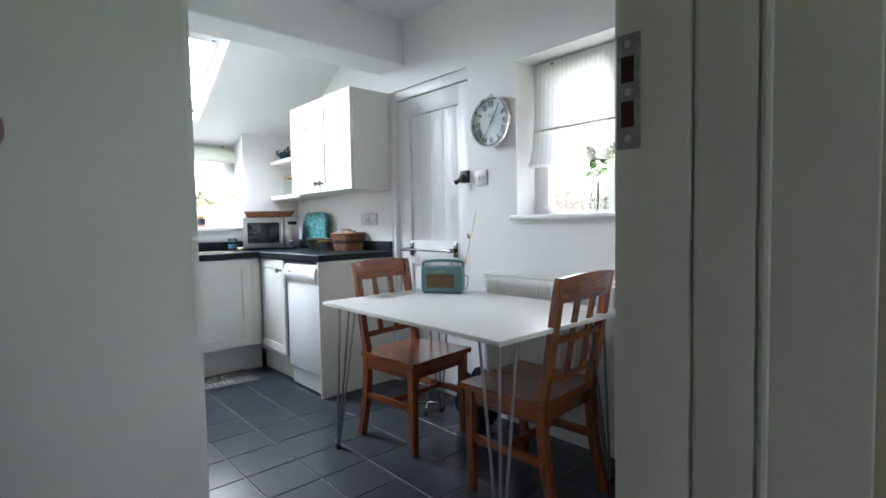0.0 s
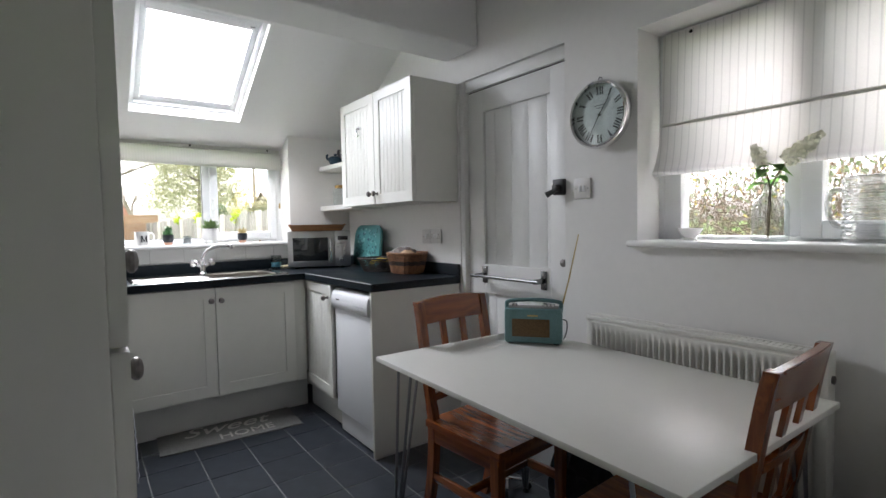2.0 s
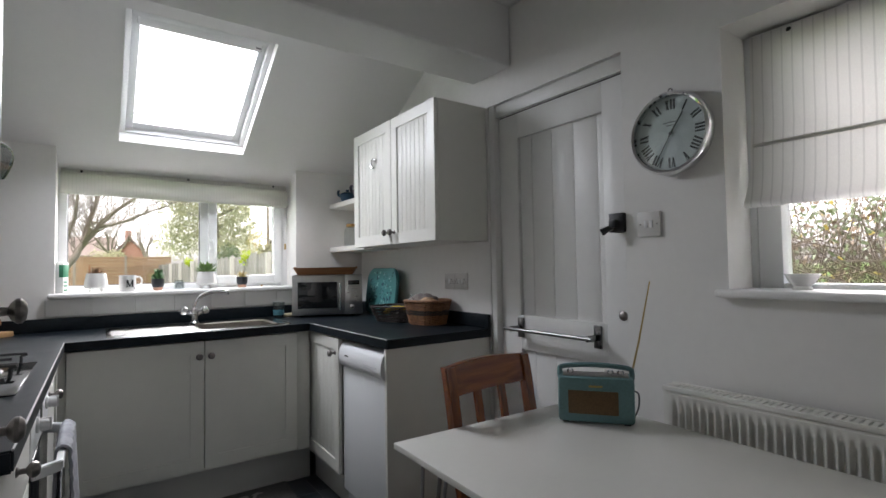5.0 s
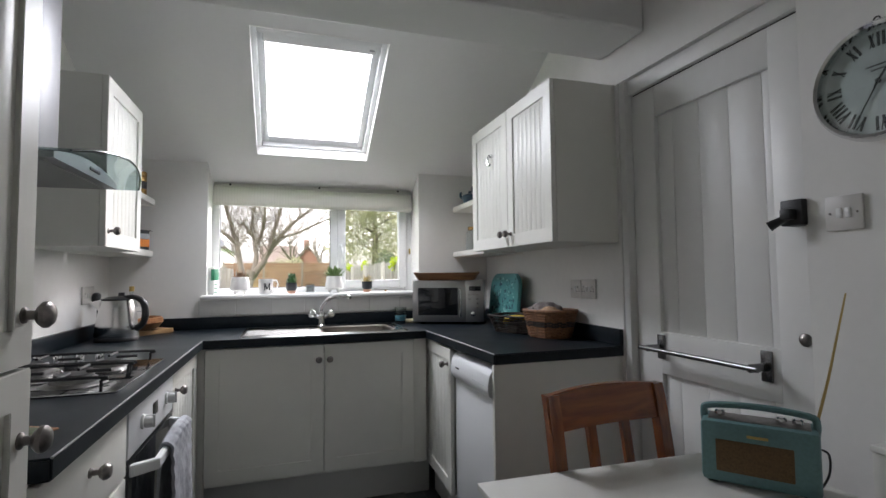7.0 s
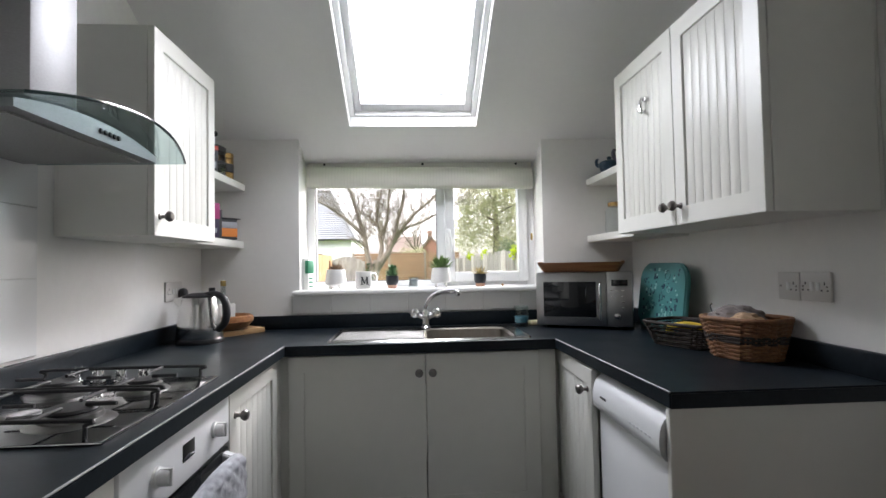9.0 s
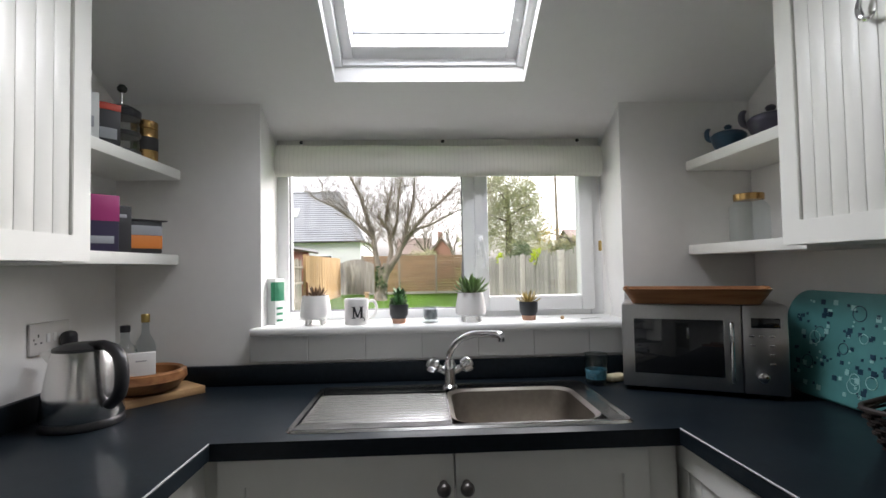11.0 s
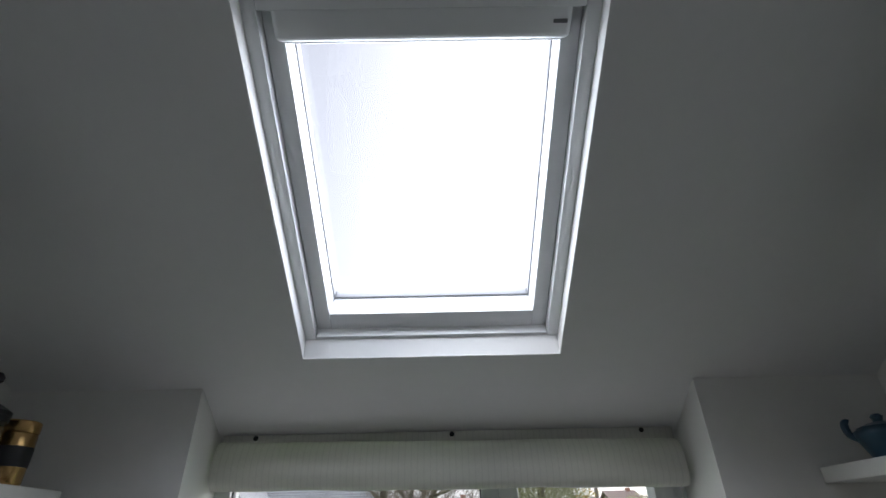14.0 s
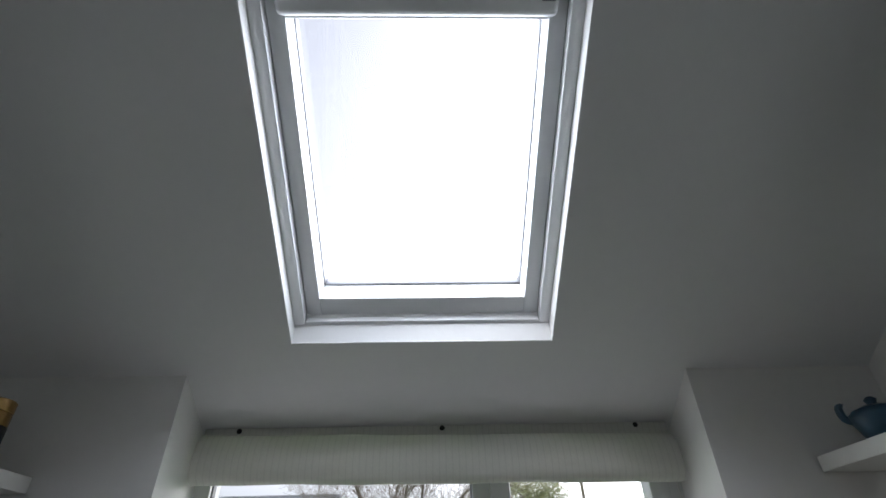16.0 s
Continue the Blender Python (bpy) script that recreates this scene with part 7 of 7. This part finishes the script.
tree = thing("bare_tree", "bare grey apple tree with an ivy-clad trunk on the lawn", "tree", pose(-0.08, 25.0, GZ))
tbm = bmesh.new()
ts = smooth_arc([(0.0, 0, 0), (0.04, 0, 0.35), (0.14, 0.0, 0.85), (0.27, 0, 1.3), (0.36, 0, 1.6)], 4)
bm_tube(tbm, ts, [0.34 - 0.16 * min(1, 3 * k / len(ts)) + 0.04 * k / len(ts) for k in range(len(ts))], 16)
for v in tbm.verts:
    v.co += Vector((v.co.x - 0.15, v.co.y, 0)).normalized() * 0.06 * noise.noise(v.co * 3)
part("trunk", tbm, BARK, tree)
tips = []
MAIN_LIMBS = (([(0.1, 0, 0.8), (-0.12, 0.05, 1.75), (-0.34, 0.1, 2.9), (-0.78, 0.1, 4.45), (-1.3, 0.2, 5.6)], 0.15, 0.045),
         ([(0.32, 0, 1.3), (0.5, 0.15, 2.1), (0.45, 0.2, 2.9), (0.3, 0.2, 3.6), (0.6, 0.3, 5.2)], 0.13, 0.04),
         ([(0.25, 0, 1.2), (0.72, -0.1, 1.85), (1.12, -0.1, 2.55), (2.05, -0.15, 3.7), (3.4, -0.1, 4.9)], 0.165, 0.04),
         ([(1.05, -0.1, 2.45), (1.2, 0.2, 3.3), (1.5, 0.3, 4.4), (1.6, 0.3, 5.6)], 0.1, 0.035),
         ([(-0.3, 0.1, 2.75), (-0.95, -0.2, 3.4), (-1.7, -0.3, 4.0), (-2.7, -0.4, 4.5)], 0.08, 0.025),
         ([(1.5, -0.1, 3.05), (2.3, -0.3, 3.3), (3.2, -0.4, 3.75), (3.9, -0.5, 4.0)], 0.065, 0.02),
         ([(0.45, 0.2, 2.6), (0.8, -0.2, 3.5), (0.9, -0.3, 4.6), (1.1, -0.3, 5.6)], 0.075, 0.03))
for limb, r0, r1 in MAIN_LIMBS:
    cbm = bmesh.new()
    lp = smooth_arc(limb, 5)
    n = len(lp)
    bm_tube(cbm, [p + Vector((0.05 * noise.noise(p * 2.0), 0.05 * noise.noise(p * 2.0 + Vector((9, 0, 0))), 0)) for p in lp], [r0 + (r1 - r0) * k / (n - 1) for k in range(n)], 10)
    for k in range(int(n * 0.3), n):
        along = (lp[k] - lp[k - 1]).normalized()
        for _ in range(3):
            sidew = Vector((rn.uniform(-1, 1), rn.uniform(-0.7, 0.7), rn.uniform(-0.1, 0.9)))
            grow(cbm, lp[k], along * 0.9 + sidew, rn.uniform(0.7, 1.4), (r0 + (r1 - r0) * k / (n - 1)) * rn.uniform(0.2, 0.36), 2, tips, 3, 0.02, 0.0035)
    part("limb", cbm, BARK, tree, "bare twiggy limb")
IVY = mat("ivy_leaf", (0.03, 0.06, 0.02), 0.5, grain=0.3)
vv, ff = [], []
for i in range(420):
    a, z = rn.uniform(0, 6.28), rn.uniform(0.05, 1.5) ** 1.0
    rr = 0.24 - 0.04 * z + rn.uniform(0, 0.05)
    c = Vector((rr * math.cos(a) + 0.05, rr * math.sin(a), z))
    u = Vector((rn.uniform(-1, 1), rn.uniform(-1, 1), rn.uniform(-1, 1))).normalized() * 0.045
    w = u.orthogonal().normalized() * 0.045
    b = len(vv)
    vv += [tuple(c + u), tuple(c + w), tuple(c - u), tuple(c - w)]
    ff.append((b, b + 1, b + 2, b + 3))
iv = loose_faces("ivy", vv, ff, IVY)
iv.parent = tree


def leafy(parent, name, blobs, count, size, material, seed):
    """A crown of many small leaves scattered in uneven clumps."""
    rq = random.Random(seed)
    vv, ff = [], []
    total = sum(b[3] * b[4] * b[5] for b in blobs)
    for cx_, cy_, cz_, rx_, ry_, rz_ in blobs:
        k = int(count * rx_ * ry_ * rz_ / total)
        i = 0
        while i < k:
            q = Vector((rq.gauss(0, 1), rq.gauss(0, 1), rq.gauss(0, 1))).normalized() * (rq.random() ** 0.45)
            if noise.noise(Vector((q.x * 3 + cx_, q.y * 3, q.z * 3 + cz_))) < -0.12 and rq.random() < 0.8:
                i += 1
                continue
            s = 1 + 0.25 * noise.noise(q * 2.3 + Vector((cx_, cy_, 0)))
            c = Vector((cx_ + q.x * rx_ * s, cy_ + q.y * ry_ * s, cz_ + q.z * rz_ * s))
            u = Vector((rq.uniform(-1, 1), rq.uniform(-1, 1), rq.uniform(-1, 1))).normalized()
            w = u.orthogonal().normalized() * size * rq.uniform(0.5, 1.1)
            u = u * size * rq.uniform(0.6, 1.3)
            b = len(vv)
            vv += [tuple(c + u), tuple(c + w), tuple(c - u), tuple(c - w)]
            ff.append((b, b + 1, b + 2, b + 3))
            i += 1
    o = loose_faces(name, vv, ff, material)
    o.parent = parent
    return o


PINEL = cloth("evergreen_needles", (0.42, 0.43, 0.25), 0.45)
OLIVE = cloth("olive_leaves", (0.44, 0.42, 0.26), 0.45)
HEDGEL = cloth("dark_hedge_leaves", (0.15, 0.19, 0.11), 0.4)
LIME = cloth("lime_new_leaves", (0.4, 0.5, 0.03), 0.4)
YELL = cloth("yellow_leaves", (0.5, 0.36, 0.04), 0.4)


def big_tree(label, x, y, h, blobs, count, size, material, seed):
    t = thing("evergreen_tree", label, "tree", pose(x, y, GZ))
    part("trunk", bm_tube(bmesh.new(), [(0, 0, 0), (0.1, 0, h * 0.4), (0.05, 0.1, h * 0.8)], [0.32, 0.24, 0.1], 10), BARK, t)
    lb = bmesh.new()
    for i in range(10):
        z = h * (0.3 + 0.05 * i)
        a = i * 2.4
        bm_tube(lb, [(0.08, 0, z), (1.1 * math.cos(a), 1.1 * math.sin(a), z + 0.5), (2.0 * math.cos(a), 2.0 * math.sin(a), z + 0.7)], [0.09, 0.05, 0.02], 5)
    part("limb", lb, BARK, t)
    leafy(t, "crown", blobs, count, size, material, seed)


big_tree("tall olive-green evergreen behind the fence", 7.9, 38, 9,
         [(0, 0, 6.0, 2.5, 2.0, 2.7), (-1.7, 0.2, 5.2, 1.8, 1.6, 2.2), (1.7, -0.2, 4.8, 1.5, 1.4, 1.9), (2.3, 0, 3.5, 1.1, 1.0, 1.5), (1.3, 0, 6.6, 1.5, 1.3, 1.6), (-0.6, 0, 8.2, 1.7, 1.4, 1.6), (0.4, 0, 3.2, 2.4, 1.6, 1.4), (-2.2, 0, 3.4, 1.5, 1.4, 1.5)], 40000, 0.062, PINEL, 31)
big_tree("low olive tree beside the evergreen", 13.4, 41, 4.4,
         [(0, 0, 2.7, 1.5, 1.3, 1.0), (-1.3, 0, 2.5, 1.2, 1.1, 0.9), (1.6, 0, 3.0, 1.5, 1.3, 1.0)], 14000, 0.06, OLIVE, 32)
for x, y, rx_, h, mm, sd, lab in ((7.5, 32, 0.75, 2.75, HEDGEL, 41, "dark shrub above the fence"), (8.2, 33, 1.6, 2.7, OLIVE, 42, "olive shrub above the fence"), (11.0, 33.5, 1.8, 2.6, HEDGEL, 43, "dark rounded shrub above the fence"), (13.6, 34, 2.0, 2.9, OLIVE, 44, "olive rounded shrub above the fence"), (1.6, 36, 1.5, 2.6, OLIVE, 45, "olive shrub behind the back fence")):
    t = thing("garden_shrub", lab, "shrub", pose(x, y, GZ))
    part("stem", bm_tube(bmesh.new(), [(0, 0, 0), (0, 0, h * 0.5)], [0.1, 0.05], 8), BARK, t)
    leafy(t, "crown", [(0, 0, h * 0.55, rx_, 1.2, h * 0.5), (rx_ * 0.5, 0, h * 0.7, rx_ * 0.6, 0.9, h * 0.32)], 6000, 0.05, mm, sd)
t = thing("yellow_blossom_tree", "shrub with yellow blossom by the pole", "shrub", pose(10.7, 37, GZ))
part("stem", bm_tube(bmesh.new(), [(0, 0, 0), (0, 0, 2.5)], [0.08, 0.04], 8), BARK, t)
leafy(t, "crown", [(0, 0, 3.7, 0.85, 0.7, 0.8), (-0.5, 0, 3.2, 0.6, 0.5, 0.6)], 500, 0.05, YELL, 46)
for y, z in ((12.0, 1.55), (16.0, 1.6), (19.5, 1.6)):
    t = thing("lime_sprig", "bright lime sprig growing over the fence", "plant", pose(3.84, y, GZ + z))
    part("stem", bm_tube(bmesh.new(), [(0.04, 0, -0.3), (0.0, 0, 0.05)], [0.012, 0.006], 6), STEM, t)
    leafy(t, "foliage", [(0, 0, 0.03, 0.13, 0.16, 0.15)], 130, 0.04, LIME, int(y))

# neighbours
SLATER = mat("slate_roof", (0.3, 0.31, 0.325), 0.7, grain=0.12, grain_scale=6, stain=0.12, stain_scale=0.8)
RENDERW = mat("white_render", (0.75, 0.75, 0.74), 0.9, stain=0.05, stain_scale=0.6)
BRICK = mat("red_brickwork", (0.36, 0.19, 0.14), 0.9, grain=0.25, grain_scale=6, stain=0.2, stain_scale=0.7)
TILER = mat("brown_roof_tiles", (0.25, 0.19, 0.16), 0.9, grain=0.25, grain_scale=5)
REDW = mat("red_brown_boards", (0.3, 0.09, 0.04), 0.7, grain=0.2, grain_scale=8, stretch=(1, 1, 0.3))


def gable_house(name, label, m, w, d, eave, ridge, wallm, roofm, along="x", over=0.3):
    """A house whose ridge runs along its own x, w long and d deep."""
    h = thing(name, label, "house", m)
    bm = bmesh.new()
    bm_prism(bm, [(-d / 2, 0), (d / 2, 0), (d / 2, eave), (0, ridge - 0.1), (-d / 2, eave)], -w / 2, w / 2, "x")
    part("wall", bm, wallm, h, smooth=False)
    for s in (-1, 1):
        bm = bmesh.new()
        sl = (ridge - eave) / (d / 2)
        lo = (s * (d / 2 + over), eave - sl * over)
        bm_prism(bm, [lo, (0, ridge), (0, ridge + 0.14), (lo[0], lo[1] + 0.14)], -w / 2 - over, w / 2 + over, "x")
        part("roof", bm, roofm, h, smooth=False)
    return h


# bungalow with a hipped end; the slates lie in stepped courses
nh = thing("neighbour_house", "white rendered bungalow with a grey slate hipped roof", "house", pose(-9.0, 42.5, GZ))
HX0, HX1, HE, HR, HD = -5.4, 6.76, 3.33, 7.45, 4.8
part("wall", bm_box(bmesh.new(), HX0 + 0.3, HX1 - 0.3, -4.5, 4.5, 0, 3.4), RENDERW, nh, smooth=False)
sl = (HR - HE) / HD
bm = bmesh.new()
NC = 24
for side in (-1, 1):
    for k in range(NC):
        a, b = k / NC, (k + 1) / NC + 0.004
        row = []
        for f, lift in ((a, 0.05), (b, 0.0)):
            y, z = side * HD * (1 - f), HE + (HR - HE) * f + lift
            row += [bm.verts.new((HX0, y, z)), bm.verts.new((HX1 - 2.5 * f, y, z))]
        low = [bm.verts.new((v.co.x, v.co.y, v.co.z - 0.05)) for v in row[:2]]
        bm.faces.new((row[0], row[1], row[3], row[2]))
        bm.faces.new((low[0], low[1], row[1], row[0]))
hip = [bm.verts.new(c) for c in ((HX1, -HD, HE), (HX1, HD, HE), (HX1 - 2.5, 0, HR))]
bm.faces.new(hip)
part("roof", bm, SLATER, nh, "grey slate courses", smooth=False)
part("ridge_tiles", bm_tube(bmesh.new(), [(HX0, 0, HR + 0.03), (HX1 - 2.5, 0, HR + 0.03)], 0.1, 8), SLATER, nh)
part("hip_tiles", bm_tube(bmesh.new(), [(HX1, -HD, HE + 0.05), (HX1 - 2.5, 0, HR + 0.05)], 0.09, 8), SLATER, nh)
for x in (1.15, -3.2):
    bm = bmesh.new()
    bm_box(bm, x - 0.45, x + 0.45, -0.55, 0.55, 0.0, 0.08, 0.01)
    v = part("rooflight", bm, UPVC, nh)
    v.matrix_basis = Matrix.Translation((0, -2.2, HE + sl * 2.6 + 0.07)) @ pose(0, 0, 0, math.degrees(math.atan(sl)), 0, 0)
    # opaque pale blue pane, the sky's reflection painted as its base colour
    part("pane", bm_box(bmesh.new(), x - 0.37, x + 0.37, -0.47, 0.47, 0.081, 0.085), mat("painted_sky_glass", (0.55, 0.6, 0.65), 0.05), v)
for x0 in (3.4, 0.4):
    wd = part("window", bm_box(bmesh.new(), x0, x0 + 1.1, -4.56, -4.5, 1.2, 2.4, 0.01), UPVC, nh)
    part("pane", bm_box(bmesh.new(), x0 + 0.08, x0 + 1.02, -4.575, -4.562, 1.28, 2.32), DARKGLASS, wd)
part("gutter", bm_tube(bmesh.new(), [(HX0, -4.86, HE - 0.02), (HX1, -4.86, HE - 0.02)], 0.06, 8), BLACKP, nh)
gable_house("neighbour_wing", "slate roofed wing of the bungalow", pose(-12.2, 37.5, GZ, 0, 0, 90), 9, 7.5, 3.2, 7.0, SLATER, SLATER)
fh = gable_house("brick_house", "red brick house with a gable and chimney far behind", pose(3.9, 62, GZ, 0, 0, 90), 8, 2.6, 3.1, 4.6, BRICK, TILER)
part("chimney", bm_box(bmesh.new(), -3.2, -2.5, -0.2, 0.3, 3.2, 5.4, 0.02), BRICK, fh)
for x0 in (-1.2, 0.3):
    wd = part("window", bm_box(bmesh.new(), -4.06, -4.0, x0, x0 + 0.9, 1.4, 2.7, 0.01), UPVC, fh)
    part("pane", bm_box(bmesh.new(), -4.075, -4.062, x0 + 0.07, x0 + 0.83, 1.48, 2.62), DARKGLASS, wd)
gable_house("grey_house", "low buff house with a grey roof behind the bare tree", pose(0.9, 58, GZ), 3.2, 5, 2.9, 4.5, mat("buff_brick", (0.4, 0.33, 0.24), 0.9, grain=0.15, grain_scale=6), TILER)
fh2 = gable_house("brick_house", "brown roofed house far beyond the fence", pose(19.3, 58, GZ), 2.6, 6, 3.9, 5.25, mat("buff_render", (0.45, 0.4, 0.34), 0.9, stain=0.1), TILER)
part("chimney", bm_box(bmesh.new(), 0.7, 1.1, -0.25, 0.25, 4.6, 5.6, 0.02), BRICK, fh2)
sd = thing("garden_outbuilding", "red-brown timber outbuilding behind the fence", "shed", pose(-5.0, 22.5, GZ))
for i in range(14):
    boxpart("board", (1.7, 1.72, -3.0 + i * 0.43, -3.0 + (i + 1) * 0.43 - 0.01, 0, 2.25), REDW, sd, 0.0)
bm = bmesh.new()
bm_box(bm, -1.7, 1.69, -3.0, 3.0, 0, 2.2)
part("wall", bm, REDW, sd)
bm = bmesh.new()
bm_prism(bm, [(-2.0, 2.9), (2.0, 2.2), (2.0, 2.3), (-2.0, 3.0)], -3.3, 3.3, "y")
part("roof", bm, SLATER, sd)
part("gutter", bm_tube(bmesh.new(), [(2.03, -3.3, 2.22), (2.03, 3.3, 2.18)], 0.06, 8), BLACKP, sd)
pl = thing("utility_pole", "tall wooden utility pole", "pole", pose(13.2, 44, GZ))
part("shaft", bm_tube(bmesh.new(), [(0, 0, 0), (-0.1, 0, 9)], [0.16, 0.11], 10), BARK, pl)
# bare trees far behind
for k, (x, y) in enumerate(((-3.5, 50), (2.2, 47), (-14, 54), (5, 55))):
    t = thing("bare_tree", "distant bare winter tree", "tree", pose(x, y, GZ))
    tb_, cb_ = bmesh.new(), bmesh.new()
    bm_tube(tb_, [(0, 0, 0), (0.1, 0, 1.5), (0.05, 0, 3)], [0.25, 0.2, 0.16], 8)
    part("trunk", tb_, BARK, t)
    for j in range(4):
        grow(cb_, (0.05, 0, 2.6), (rn.uniform(-0.7, 0.7), rn.uniform(-0.4, 0.4), 1), 2.0, 0.11, 1, [], 3, 0.0, 0.01)
    part("crown", cb_, BARK, t)

# pedestal by the tree
single("bird_table_base", bm_lathe(bmesh.new(), [(0.14, 0), (0.1, 0.06), (0.08, 0.3), (0.13, 0.36), (0.13, 0.4)], 18), PALEWOOD, "small pale stone pedestal at the foot of the tree", "pedestal", pose(-0.62, 24.6, GZ))

# hedge outside the side window
hg = thing("garden_hedge", "thin winter hedge with yellow and green leaves outside the window", "hedge", pose(4.25, 2.0, GZ))
hb_ = bmesh.new()
for i in range(800):
    y = rn.uniform(-2.4, 2.4)
    x = rn.uniform(-0.25, 1.3)
    p = Vector((x, y, 0))
    d = Vector((rn.uniform(-0.25, 0.25), rn.uniform(-0.35, 0.35), 1)).normalized()
    pts = [p]
    for k in range(6):
        d = (d + Vector((rn.uniform(-0.25, 0.25), rn.uniform(-0.3, 0.3), 0.1))).normalized()
        pts.append(pts[-1] + d * rn.uniform(0.22, 0.36))
    bm_tube(hb_, pts, [0.006 - 0.0008 * k for k in range(7)], 4)
    for k in range(2, 6):
        q = pts[k]
        e = Vector((rn.uniform(-1, 1), rn.uniform(-1, 1), rn.uniform(-0.2, 0.8))).normalized()
        bm_tube(hb_, [q, q + e * 0.15, q + e * 0.28 + Vector((0, 0, 0.05))], [0.004, 0.003, 0.0015], 3)
tw = part("twig", hb_, mat("hedge_twig", (0.17, 0.135, 0.1), 0.9, grain=0.3, grain_scale=20), hg, smooth=False)
tagged(tw, "tangled brown twigs", "", "", "stuff")
leafy(hg, "foliage", [(0.5, 0, 1.0, 0.9, 2.6, 1.2)], 20000, 0.017, mat("hedge_leaf_green", (0.13, 0.17, 0.065), 0.6, grain=0.3), 61)["kind"] = "stuff"
leafy(hg, "brown_foliage", [(0.6, 0, 1.1, 0.9, 2.6, 1.2)], 12000, 0.016, mat("hedge_leaf_brown", (0.22, 0.15, 0.09), 0.7, grain=0.3), 63)["kind"] = "stuff"
leafy(hg, "yellow_foliage", [(0.4, 0, 1.2, 0.8, 2.6, 0.9)], 1800, 0.018, cloth("hedge_leaf_yellow", (0.48, 0.38, 0.1), 0.4), 62)["kind"] = "stuff"


# ---- tiles ----
floor_ob = bpy.data.objects["floor"]
PX, PY, JT = 0.239, 0.239, 0.005
base = None
xs = [2.187 + k * PX for k in range(-7, 4)]
ys = [3.433 + k * PY for k in range(-10, 7)]
for xa in xs:
    for ya in ys:
        x0, x1 = max(xa, XL - 0.02), min(xa + PX, XR + 0.02)
        y0, y1 = max(ya, YN), min(ya + PY, YF)
        if x1 - x0 < 0.03 or y1 - y0 < 0.03:
            continue
        whole = abs(x1 - x0 - PX) < 1e-6 and abs(y1 - y0 - PY) < 1e-6
        if whole and base is not None:
            ob = new("tile", base)
        else:
            bm = bm_box(bmesh.new(), JT / 2, x1 - x0 - JT / 2, JT / 2, y1 - y0 - JT / 2, -0.006, 0.0, 0.0018, 1)
            ob = mesh_object("tile", bm, TILE)
            if whole:
                base = ob.data
        ob.matrix_basis = pose(x0, y0, 0.0)
        ob.parent = floor_ob

# wall tiles by the hob and behind the sink
wt = structure("splashback", bm_box(bmesh.new(), XL, XL + 0.004, 2.872, 3.906, 0.985, 1.60), WGROUT, "white glazed wall tiles behind the hob")
ya = 3.906
while ya > 2.9:
    for z0 in (0.987, 1.2045, 1.4045):
        y0, z1 = max(ya - 0.18, 2.874), {0.987: 1.2025, 1.2045: 1.4025, 1.4045: 1.598}[z0]
        ob = mesh_object("tile", bm_box(bmesh.new(), XL + 0.001, XL + 0.0075, y0 + 0.0015, ya - 0.0015, z0, z1, 0.0015, 1), WTILE)
        ob.parent = wt
    ya -= 0.18
sb = bpy.data.objects["splashback"]
xa = WX0 - 0.035
while xa < WX1:
    x1 = min(xa + 0.195, WX1 + 0.028)
    ob = mesh_object("tile", bm_box(bmesh.new(), xa + 0.001, x1 - 0.001, YF - 0.0115, YF - 0.006, 0.987, 1.075, 0.0015, 1), WTILE)
    ob.parent = sb
    xa += 0.195
